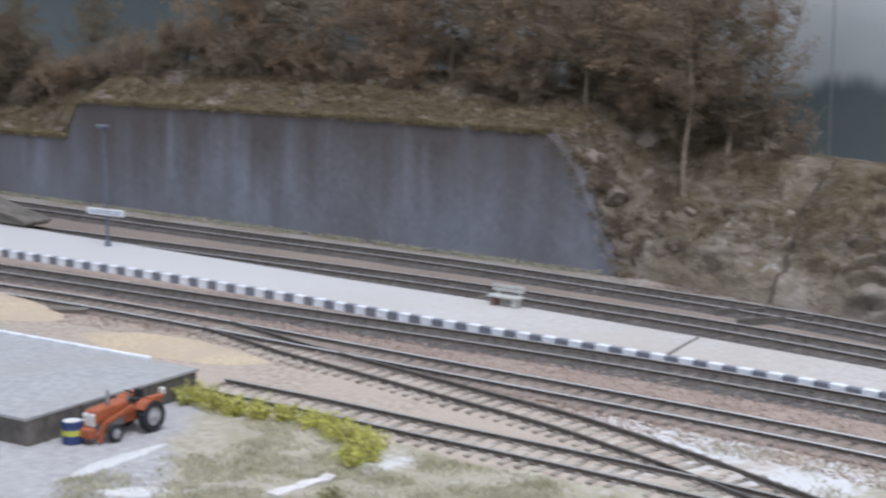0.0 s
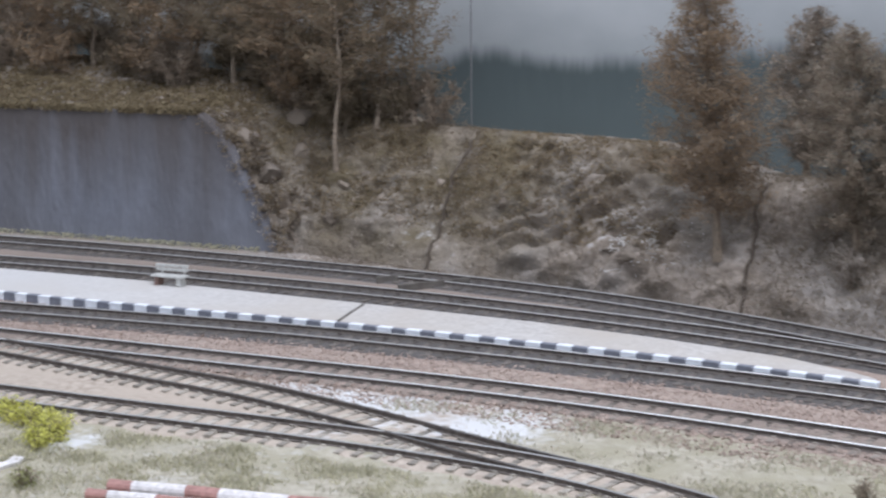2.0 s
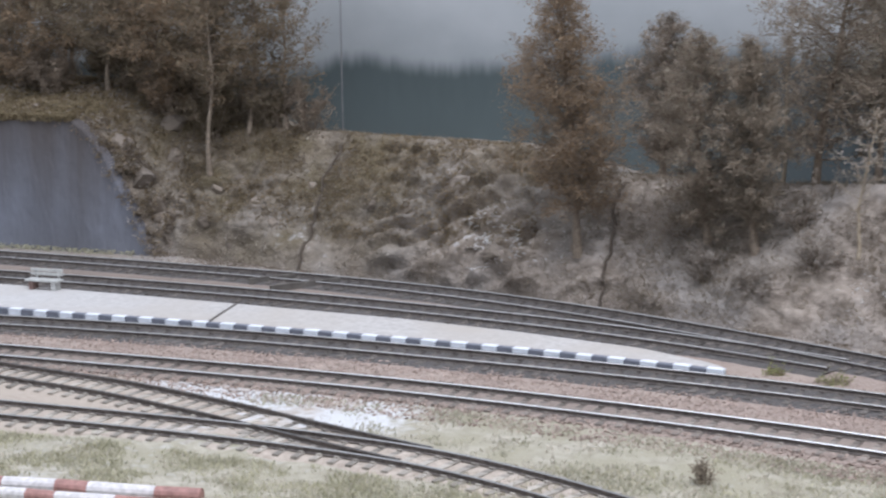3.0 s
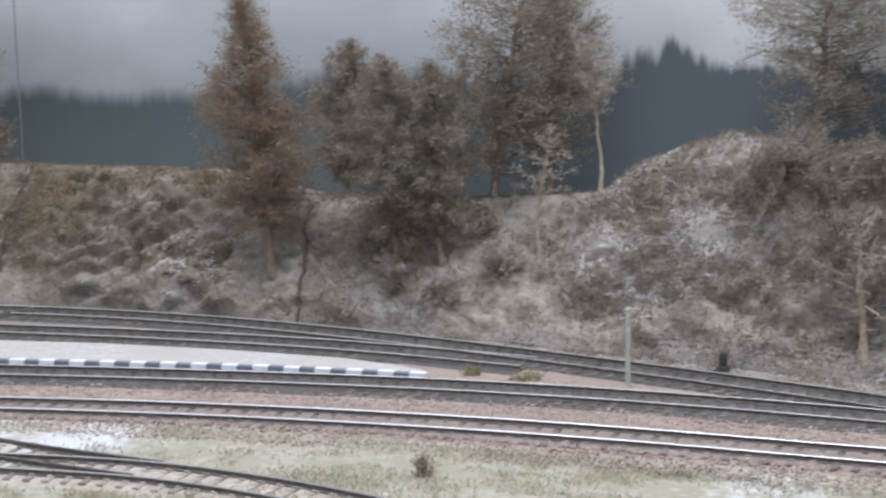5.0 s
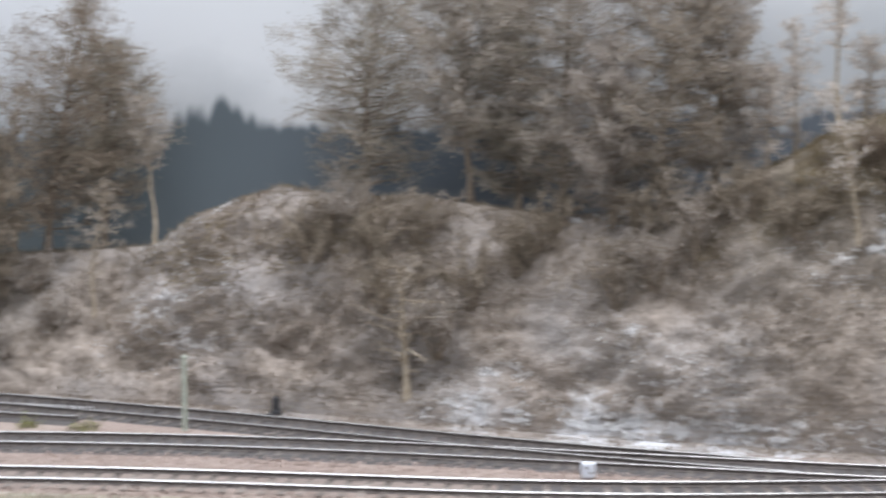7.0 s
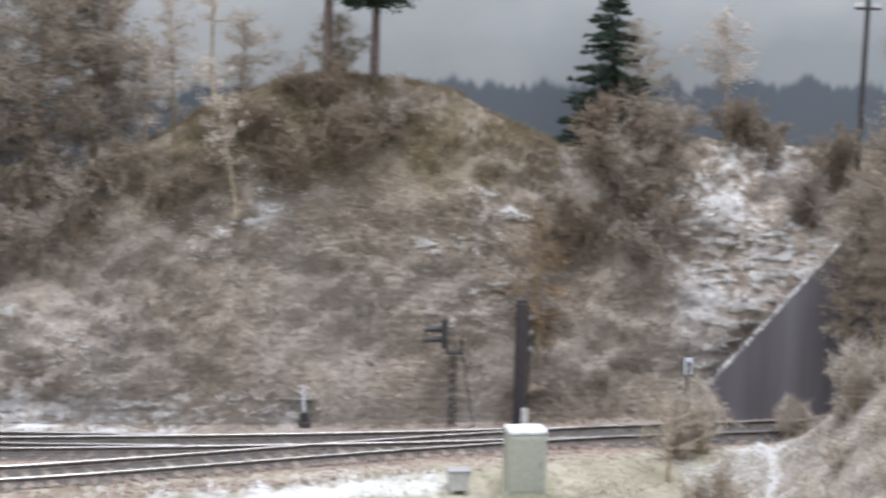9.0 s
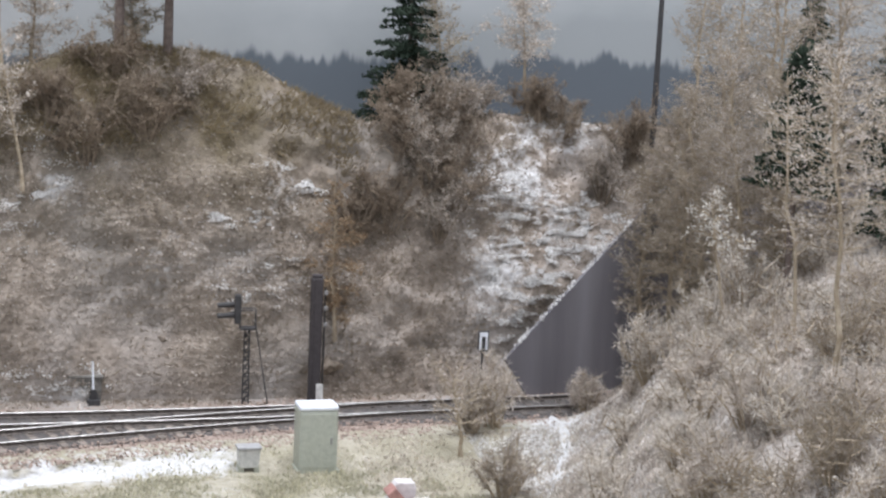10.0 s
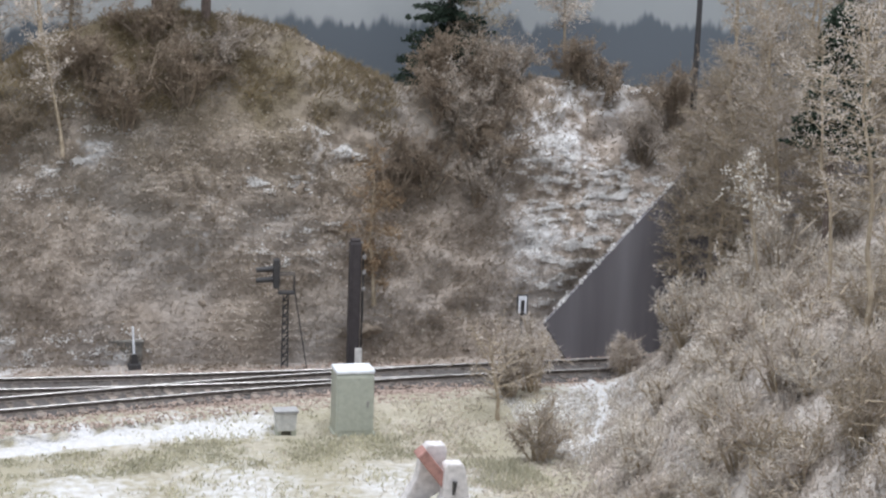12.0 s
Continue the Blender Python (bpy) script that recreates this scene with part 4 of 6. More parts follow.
def heap(name, x, y, rx, ry, h, rot, mat, label):
    n, m = 30, 10
    V = [(0, 0, h)]
    for i in range(1, m + 1):
        for j in range(n):
            a, q = 2 * math.pi * j / n, i / m
            w = 1 + 0.18 * noise.noise((math.cos(a) * 1.5 + x, math.sin(a) * 1.5, 1))
            V.append((math.cos(a) * rx * q * w, math.sin(a) * ry * q * w, h * (1 - q ** 1.6) * (1 + 0.15 * noise.noise((i * 0.5, j * 0.4, x))) - 1.2 * q))
    F = [(0, 1 + j, 1 + (j + 1) % n) for j in range(n)]
    for i in range(m - 1):
        for j in range(n):
            a, b = 1 + i * n + j, 1 + i * n + (j + 1) % n
            F.append((a, a + n, b + n, b))
    ob = raw(name, V, F, mat, smooth=True)
    ob.matrix_world = pose(x * MM, y * MM, -3.4 * MM, 0, 0, rot)
    return tagged(ob, label, "sand heap", kind="stuff")


M_SAND = material("yellow_sand", (0.42, 0.33, 0.225), (0.62, 0.52, 0.385), 500, second=(0.47, 0.385, 0.295), second_scale=50, bump=0.5)
heap("sand_heap", -706, 500, 66, 19, 6.0, 18, M_SAND, "long low heap of yellow sand")
heap("sand_heap", -868, 474, 80, 24, 11, 17, M_SAND, "broad low heap of pale sand")
M_PLANK = material("grey_plank", (0.09, 0.08, 0.07), (0.22, 0.2, 0.175), 260, stretch=(0.15, 1, 1), bump=0.4)
board((-818, 494), (-802, 514), 7, "dark timber plank laid across the sand", M_PLANK, z=-2.2, high=1.6)
hut = thing("ramp_hood", -1108, 606, 2, 12, "dark brown sloping timber hood at the platform end", "ramp")
bm = bmesh.new()
add_prism(bm, [(-60, 0), (52, 0), (52, 1.4), (-20, 15), (-60, 15)], -9, 9)
part("hood_side", bm, M_PLANK, hut)
bm = bmesh.new()
add_prism(bm, [(-21, 15.1), (53.5, 1.5), (53.5, 2.9), (-20, 16.8), (-61, 16.8), (-61, 15.1)], -11, 11)
part("hood_roof", bm, M_PLANK, hut, "weathered plank roof")

# ---------- small railway furniture ----------
M_DARKSTEEL = plain("dark_steel", (0.045, 0.043, 0.045), 0.6)
M_BROWNSTEEL = plain("brown_steel", (0.05, 0.042, 0.045), 0.7)
M_PALEPOST = plain("pale_green_post", (0.42, 0.45, 0.37), 0.6)
M_BENCH = plain("bench_concrete", (0.50, 0.50, 0.48), 0.8)
M_BENCHRED = plain("bench_brown", (0.20, 0.13, 0.11), 0.8)
M_BLUEGREY = plain("blue_grey_steel", (0.13, 0.15, 0.19), 0.6)

lamp = thing("platform_lamp", -956, 612, 0.9, 16, "slim grey platform lamp with white name board", "lamp")
part("lamp_foot", rod((0, 0, 0), (0, 0, 3.2), 2.2, 1.6, 12), M_BLUEGREY, lamp)
part("lamp_pole", rod((0, 0, 2.6), (0, 0, 74), 0.95, 0.7, 10), M_BLUEGREY, lamp)
part("lamp_head", add_box(box(-5.5, 3.0, -2.2, 2.2, 73, 75, 0.7), -4.5, 2.0, -1.6, 1.6, 72.2, 73.1, 0.2), M_BLUEGREY, lamp, "flat lamp head on a short arm")
part("name_board", box(-15.5, 15.5, -1.3, -0.5, 19.3, 23.4, 0.3), M_WHITEBLOCK, lamp, "plain white name board")
for z in (20.6, 22.0):
    part("writing_bar", box(-13, 13, -1.37, -1.3, z - 0.25, z + 0.25), M_BLUEGREY, lamp, "grey bar of unreadable writing")

bench = thing("platform_bench", -658, 671, 1.0, 12, "pale concrete platform bench with back rest", "bench")
for s in (-6.6, 6.6):
    part("bench_leg", box(s - 1.3, s + 1.3, -2.6, 2.6, 0, 4.4, 0.3), M_BENCHRED if s < 0 else M_BENCH, bench)
for k in range(3):
    part("seat_slat", box(-9.8, 9.8, -3.2 + k * 2.2, -1.3 + k * 2.2, 4.4, 5.4, 0.25), M_BENCH, bench)
for s in (-6.6, 6.6):
    part("back_post", box(s - 0.6, s + 0.6, 2.9, 3.8, 4.2, 10.4, 0.2), M_BENCH, bench)
for k in range(2):
    part("back_slat", box(-9.6, 9.6, 2.2, 3.0, 6.9 + k * 2.0, 8.4 + k * 2.0, 0.2), M_BENCH, bench)

post = thing("marker_post", -202, 700, -3.4, 0, "slender pale green marker post beside the track", "post")
part("post_shaft", rod((0, 0, 0), (0.3, 0, 33), 1.15, 1.0, 10), M_PALEPOST, post)
part("post_cap", rod((0.3, 0, 32.8), (0.3, 0, 33.6), 1.3, 0.9, 10), M_PALEPOST, post)


def lever_box(x, y, rz, label, white=False):
    t = thing("point_lever", x, y, -3.2, rz, label, "point lever", "point levers")
    part("lever_base", add_box(box(-2.6, 2.6, -2.2, 2.2, 0, 2.6, 0.4), -1.6, 1.6, -1.2, 1.2, 2.4, 4.4, 0.3), M_DARKSTEEL, t)
    if white:
        part("lever_rod", rod((0, 0, 3.4), (-0.6, 0, 18), 0.5, 0.4), M_WHITEBLOCK, t, "white lever rod")
        part("counterweight", rod((0, -1.4, 5.4), (0, 1.4, 5.4), 1.3), M_DARKSTEEL, t)
    else:
        part("lantern", add_box(box(-1.6, 1.6, -1.4, 1.4, 4.2, 8.4, 0.4), -0.5, 0.5, -0.5, 0.5, 8.3, 9.2, 0.1), M_DARKSTEEL, t, "square dark lantern")
        part("lever_rod", rod((0, 0, 1.5), (-7, -9, 0.8), 0.6), M_DARKSTEEL, t)
    return t


lever_box(-168, 733, 0, "dark point lever with lantern beside the turnout")
lever_box(109, 677, 0, "point lever with tall white rod below the slope", True)
M_LOCKER = plain("weathered_grey_green", (0.20, 0.19, 0.175), 0.8, wear=0.35)
locker = thing("cable_locker", 107, 685, -4.2, -12, "weathered grey cable locker half buried in the slope", "locker")
part("locker_body", box(-6.6, 6.6, -2, 5, 0, 11, 0.8), M_LOCKER, locker)
part("locker_lid", box(-7.2, 7.2, -2.6, 5.6, 10.8, 12.0, 0.4), M_LOCKER, locker)
for x, y, rz, l in ((-578, 758, 58, 26), (-553, 754, 62, 40)):
    ob = part("crossing_timber", box(-l / 2, l / 2, -0.85, 0.85, -3.4, 0.5, 0.3), M_DOCKSIDE)
    ob.matrix_world = pose(x * MM, y * MM, 0, 0, 0, rz)
    tagged(ob, "dark timber laid across the far track", "timber", "crossing timbers")
cabinet_white = thing("ground_signal", -27, 636, -3.6, 10, "small white ground signal between the tracks", "signal")
part("signal_body", box(-2.6, 2.6, -1.5, 1.5, 1.2, 7.2, 0.7), M_WHITEBLOCK, cabinet_white)
part("signal_foot", box(-1.6, 1.6, -1.2, 1.2, 0, 1.4, 0.2), M_GREYPART, cabinet_white)
part("signal_lens", add_rod(rod((-1, -1.7, 5.4), (-1, -1.4, 5.4), 0.6), (1, -1.7, 3.2), (1, -1.4, 3.2), 0.6), M_GREYPART, cabinet_white)

sig = thing("colour_light_signal", 170, 668, -3.2, -12, "dark lattice signal post with hooded lamp head", "signal")
for sx in (-1, 1):
    for sy in (-1, 1):
        part("corner_angle", rod((sx * 1.3, sy * 1.0, 0), (sx * 1.0, sy * 0.8, 32), 0.28, 0.25, 5), M_DARKSTEEL, sig)
for k in range(9):
    z = 1.5 + k * 3.4
    bm = bmesh.new()
    for sy in (-1, 1):
        add_rod(bm, (-1.2, sy * 0.95, z), (1.2, sy * 0.95, z + 2.6), 0.2, sides=4)
        add_rod(bm, (-1.2, sy * 0.95, z), (1.2, sy * 0.95, z), 0.18, sides=4)
    part("lattice_brace", bm, M_DARKSTEEL, sig)
part("work_platform", box(-3.2, 3.6, -2.6, 2.6, 31.6, 32.6, 0.2), M_DARKSTEEL, sig)
bm = bmesh.new()
for x, y in ((-3, -2.4), (-3, 2.4), (3.4, -2.4), (3.4, 2.4)):
    add_rod(bm, (x, y, 32.5), (x, y, 40), 0.25, sides=5)
add_rod(bm, (-3, -2.4, 40), (3.4, -2.4, 40), 0.25, sides=5)
add_rod(bm, (-3, 2.4, 40), (3.4, 2.4, 40), 0.25, sides=5)
part("safety_cage", bm, M_DARKSTEEL, sig)
part("signal_head", box(-5.4, -2.6, -2.2, 2.2, 34, 46.2, 0.6), M_DARKSTEEL, sig, "tall black signal head")
for z in (37.6, 42.0):
    part("lamp_hood", add_rod(rod((-5.2, 0, z), (-12.4, 0, z - 0.6), 1.25, 1.05, 12), (-5.2, 0, z), (-6, 0, z), 1.5), M_DARKSTEEL, sig, "long black lamp hood")
part("ladder", add_rod(add_rod(rod((3.6, -0.9, 33), (9.2, -0.9, 0), 0.25), (3.6, 0.9, 33), (9.2, 0.9, 0), 0.25), (6, -0.9, 19), (6, 0.9, 19), 0.2), M_DARKSTEEL, sig, "slanting access ladder")

mast = thing("trackside_mast", 198, 663, -3.4, -12, "stout dark brown steel mast with cable fittings", "mast")
part("mast_column", add_box(box(-2.5, 2.5, -2.3, 2.3, 0, 54, 0.9), -2.5, -1.3, -2.7, 2.7, 0, 53.4, 0.3), M_BROWNSTEEL, mast)
part("mast_cap", box(-2.2, 2.2, -2.0, 2.0, 53.8, 55.2, 0.65), M_BROWNSTEEL, mast)
part("cable_conduit", add_rod(rod((3.5, -0.6, 20), (3.3, -0.6, 50), 0.4), (3.4, 0.6, 8), (3.4, 0.6, 40), 0.35), M_DARKSTEEL, mast)
for z in (34, 41, 47.5):
    part("insulator", add_box(box(2.9, 4.6, -1.2, 1.0, z - 0.9, z + 0.9, 0.3), 3.4, 4.2, -1.5, -1.1, z - 0.5, z + 0.5), M_GREYPART, mast)
part("number_plate", box(0.6, 3.6, -3.2, -2.9, 1.5, 9.5, 0.2), M_LAMPGLASS, mast, "pale plate near the foot")

relay = thing("relay_cabinet", 175.5, 584.5, -8.2, -5, "pale grey-green relay cabinet with frosted lid", "cabinet")
M_CABINET = plain("grey_green_paint", (0.41, 0.43, 0.37), 0.55, wear=0.12)
bm = box(-7.2, 7.2, -5.6, 5.6, 0, 23.6, 0.9)
part("cabinet_body", bm, M_CABINET, relay)
part("cabinet_lid", box(-7.3, 7.3, -5.8, 5.8, 23.5, 25.2, 0.8), M_WHITEBLOCK, relay, "lid white with frost")
part("cabinet_plinth", box(-8, 8, -5.6, 5.6, -1, 1.2, 0.3), M_CABINET, relay)
part("cabinet_door", box(-6.4, 6.4, -5.75, -5.3, 2, 22.4, 0.15), M_CABINET, relay)
part("door_handle", box(4.4, 5.0, -6.1, -5.6, 11, 13.4, 0.15), M_GREYPART, relay)
small = thing("junction_box", 151, 588, -8.2, -5, "small pale junction box on short feet", "junction box")
bm = box(-4.1, 4.1, -3, 3, 1.6, 8.6, 0.4)
for v in bm.verts:
    v.co.x *= 0.8 + 0.2 * v.co.z / 8.6
part("box_body", bm, M_BENCH, small)
part("box_lid", box(-4.5, 4.5, -3.3, 3.3, 8.5, 9.5, 0.4), M_CONCRETE, small, "pale grey lid")
for sx in (-2.8, 2.8):
    part("box_foot", box(sx - 1.0, sx + 1.0, -2.4, 2.4, -1, 2.4, 0.2), M_CABINET, small)

board_sign = thing("track_sign", 271, 657, -3.2, -10, "white framed track sign on a thin post", "sign")
part("sign_post", rod((0, 0, 0), (0, 0, 30), 0.5), M_DARKSTEEL, board_sign)
part("sign_plate", box(-2.4, 2.4, -1.0, -0.5, 21.5, 30.5, 0.2), M_DARKSTEEL, board_sign)
part("sign_face", box(-1.8, 1.8, -1.3, -1.0, 22.2, 29.8, 0.1), M_WHITEBLOCK, board_sign, "white sign face")
part("sign_mark", box(-0.8, 0.8, -1.45, -1.3, 22.2, 28.0, 0.05), M_DARKSTEEL, board_sign, "black upright mark")

pole = thing("telegraph_pole", 372, 705, 106, -10, "dark wooden telegraph pole with cross arms", "telegraph pole")
part("pole_shaft", rod((0, 0, -4), (0.6, 0, 92), 1.5, 1.1, 10), M_DARKSTEEL, pole)
for z in (70, 79):
    part("cross_arm", box(-5.5, 6.5, -0.7, 0.7, z, z + 1.3, 0.2), M_DARKSTEEL, pole)
    for x in (-4.8, -2.6, 3.6, 5.8):
        part("insulator", rod((x, 0, z + 1.2), (x, 0, z + 3.4), 0.6, 0.4), M_LAMPGLASS, pole, "small pale insulator")

stop = thing("buffer_stop", 166, 459, -8.4, -6, "white frosted buffer stop with faded red beam", "buffer stop")
bm = bmesh.new()
add_prism(bm, [(-19, 0), (-10, 0), (-5.5, 10), (-2.6, 15.5), (1.5, 18), (2.6, 30), (1.9, 32), (-3.4, 32.2), (-5.2, 29.6), (-6.4, 22), (-13, 10)], -1.5, 3.5)
bmesh.ops.bevel(bm, geom=list(bm.edges), offset=0.5, segments=2, affect="EDGES", profile=0.6)
part("stop_side", bm, M_WHITEWORN, stop, "white splayed rear frame")
bm = bmesh.new()
add_prism(bm, [(-9, 0), (16, 0), (11.5, 10), (8, 17), (6.2, 27.4), (5.2, 28.6), (0.8, 28.6), (0, 27.6), (-0.4, 19), (-4, 10)], -10, -5)
bmesh.ops.bevel(bm, geom=list(bm.edges), offset=0.5, segments=2, affect="EDGES", profile=0.6)
part("stop_side", bm, M_WHITEWORN, stop, "white splayed front frame")
bm = bmesh.new()
add_box(bm, -6.6, 6.6, -3.6, 3.2, -1.7, 1.7, 0.4, Matrix.Translation((-2.6, -5.0, 26.4)) @ Matrix.Rotation(radians(51), 4, "Y"))
part("stop_beam", bm, M_RED, stop, "faded red beam with worn edges")
# Dark bar put in where the slot under the beam lies in shadow.
part("stop_tie", box(-8, -1.5, -4.8, -2, 14.0, 15.2, 0.3), M_DARKSTEEL, stop, "dark bar for the shadowed slot beneath the beam")
part("coupling_block", box(-1.0, 6.8, -12.2, -9.6, 10.5, 16.2, 0.7), M_DARKSTEEL, stop, "dark block at the foot")
part("stop_bolt", rod((3.0, -10.8, 23.4), (2.7, -10.8, 19.4), 0.75, 0.4), M_DARKSTEEL, stop)

# ---------- plants ----------
def tubes(segments, sides=5):
    """Tapered tubes, one for each (a, b, ra, rb)."""
    A = np.array([s[0] for s in segments])
    B = np.array([s[1] for s in segments])
    ra = np.array([s[2] for s in segments])[:, None, None]
    rb = np.array([s[3] for s in segments])[:, None, None]
    d = B - A
    d /= np.linalg.norm(d, axis=1)[:, None] + 1e-9
    h = np.where(np.abs(d[:, 2:3]) > 0.9, [[1.0, 0, 0]], [[0, 0, 1.0]])
    u = np.cross(d, h)
    u /= np.linalg.norm(u, axis=1)[:, None]
    w = np.cross(d, u)
    an = 2 * np.pi * np.arange(sides) / sides
    ring = u[:, None] * np.cos(an)[None, :, None] + w[:, None] * np.sin(an)[None, :, None]
    V = np.concatenate([A[:, None] + ring * ra, B[:, None] + ring * rb], 1).reshape(-1, 3)
    k = np.arange(sides)
    f = np.stack([k, (k + 1) % sides, (k + 1) % sides + sides, k + sides], 1)
    F = (f[None] + (np.arange(len(A)) * 2 * sides)[:, None, None]).reshape(-1, 4)
    return V, F


def flakes(P, size, r, up=0.0):
    """A small pointed leaf at each place."""
    n = len(P)
    a = r.normal(size=(n, 3))
    a[:, 2] += up
    a /= np.linalg.norm(a, axis=1)[:, None]
    b = np.cross(a, r.normal(size=(n, 3)))
    b /= np.linalg.norm(b, axis=1)[:, None]
    s = size * r.uniform(0.55, 1.35, (n, 1))
    V = np.stack([P - b * s * 1.1, P + a * s * 0.5 + b * s * 0.7, P - a * s * 0.5 + b * s * 0.7], 1).reshape(-1, 3)
    return V, np.arange(3 * n).reshape(n, 3)


def twiglets(P, D, size, r):
    """A thin bare twig at each place, leaving along D."""
    n = len(P)
    d = D / (np.linalg.norm(D, axis=1)[:, None] + 1e-6) * 0.8 + r.normal(0, 0.55, (n, 3)) + [0, 0, 0.22]
    d /= np.linalg.norm(d, axis=1)[:, None]
    w = np.cross(d, r.normal(size=(n, 3)))
    w *= (0.13 * size + 0.05) / (np.linalg.norm(w, axis=1)[:, None] + 1e-6)
    L = size * r.uniform(1.6, 5.0, (n, 1))
    V = np.stack([P + w, P + d * L, P - w], 1).reshape(-1, 3)
    return V, np.arange(3 * n).reshape(n, 3)


def leaf_mesh(name, P, size, r, mat, parent, up=0.0, D=None, twiggy=0.0):
    k = int(len(P) * twiggy) if D is not None else 0
    V, F = flakes(P[k:], size, r, up)
    if k:
        V2, F2 = twiglets(P[:k], D[:k], size, r)
        V, F = np.concatenate([V2, V]), np.concatenate([F2, F + len(V2)])
    return raw(name, V, F, mat, parent)


def tube_line(points, radii, sides=8):
    """One tapering tube through all the points."""
    p = np.asarray(points, float)
    d = np.gradient(p, axis=0)
    d /= np.linalg.norm(d, axis=1)[:, None] + 1e-9
    u = np.cross(d, [0.31, 0.95, 0.05])
    u /= np.linalg.norm(u, axis=1)[:, None]
    w = np.cross(d, u)
    an = 2 * np.pi * np.arange(sides) / sides
    V = p[:, None] + (u[:, None] * np.cos(an)[None, :, None] + w[:, None] * np.sin(an)[None, :, None]) * np.asarray(radii, float)[:, None, None]
    F = [(i * sides + k, i * sides + (k + 1) % sides, (i + 1) * sides + (k + 1) % sides, (i + 1) * sides + k) for i in range(len(p) - 1) for k in range(sides)]
    F.append(tuple((len(p) - 1) * sides + k for k in range(sides)))
    return V.reshape(-1, 3), F


def crown_shape(kind, h):
    if kind == "cone":
        return min(1.0, (1 - h) * 1.6) * (0.75 + 0.25 * min(1, h * 6)) + 0.06
    if kind == "oval":
        return math.sin(math.pi * min(1, 0.12 + 0.86 * h)) ** 0.7
    if kind == "top":
        return 0.35 + 0.65 * math.sin(math.pi * h)
    return 0.6 + 0.4 * math.sin(math.pi * h)


def tree(name, x, y, z, height, radius, seed, kind="oval", start=0.25, limbs=34, leaves=3200, leaf=1.25, trunk=1.6, lean=0.0, bark=M_BARK, leafmat=M_LEAF_BROWN,
         label="", category="tree", group="", second=None, twiggy=0.4, spread=1.0):
    r = np.random.default_rng(seed)
    t = thing(name, x, y, z, 0, label, category, group)
    n = 9
    hs = np.linspace(0, 1, n)
    wob = np.cumsum(r.normal(0, height * 0.012, (n, 2)), 0)
    line = np.stack([lean * hs ** 1.2 + wob[:, 0], wob[:, 1], hs * height - 3 * (hs == 0)], 1)
    rad = trunk * (1 - 0.82 * hs) * np.where(hs == 0, 1.5, 1)
    limb_segs, tips = [], []
    for i in range(limbs):
        u = (i + r.uniform(0, 1)) / limbs
        hh = start + (1 - start) * u * 0.98
        base = np.array([np.interp(hh, hs, line[:, k]) for k in range(3)])
        L = radius * crown_shape(kind, u) * r.uniform(0.55, 1.12)
        az = i * 2.4 + r.uniform(-0.5, 0.5)
        el = r.uniform(-0.15, 0.45) + 0.3 * u ** 2
        d = np.array([math.cos(az) * math.cos(el), math.sin(az) * math.cos(el), math.sin(el)])
        p, r0 = base, max(0.22, trunk * (1 - 0.8 * hh) * 0.42)
        for k in range(3):
            d = d + r.normal(0, 0.16, 3) + [0, 0, 0.06]
            d /= np.linalg.norm(d)
            q = p + d * L / 3
            r1 = r0 * 0.66
            limb_segs.append((p, q, r0, r1))
            for _ in range(3):
                e = d + r.normal(0, 0.75, 3)
                e /= np.linalg.norm(e)
                s = p + (q - p) * r.uniform(0.2, 1)
                w = s + e * L * r.uniform(0.16, 0.4)
                limb_segs.append((s, w, r1 * 0.6, 0.12))
                tips.append((s, w))
            p, r0 = q, r1
        tips.append((p - d * L * 0.2, p + d * L * 0.12))
    V, F = tube_line(line, rad, 8)
    raw("trunk", V, F, bark, t)
    V, F = tubes(limb_segs, 3)
    raw("branchwork", V, F, bark, t)
    tp = np.array(tips)
    for m, share, nm in ((leafmat, 1.0 if second is None else 0.7, "crown"), (second, 0.3, "outer_leaves")):
        if m is None:
            continue
        cnt = int(leaves * share)
        wt = np.linalg.norm(tp[:, 1] - tp[:, 0], axis=1)
        idx = r.choice(len(tp), cnt, p=wt / wt.sum())
        f = r.uniform(0.15, 1.12, (cnt, 1))
        P = tp[idx, 0] * (1 - f) + tp[idx, 1] * f + r.normal(0, leaf * 0.8 + radius * 0.028 * spread, (cnt, 3))
        leaf_mesh(nm, P, leaf, r, m, t, 0.0, tp[idx, 1] - tp[idx, 0], twiggy)
    return t


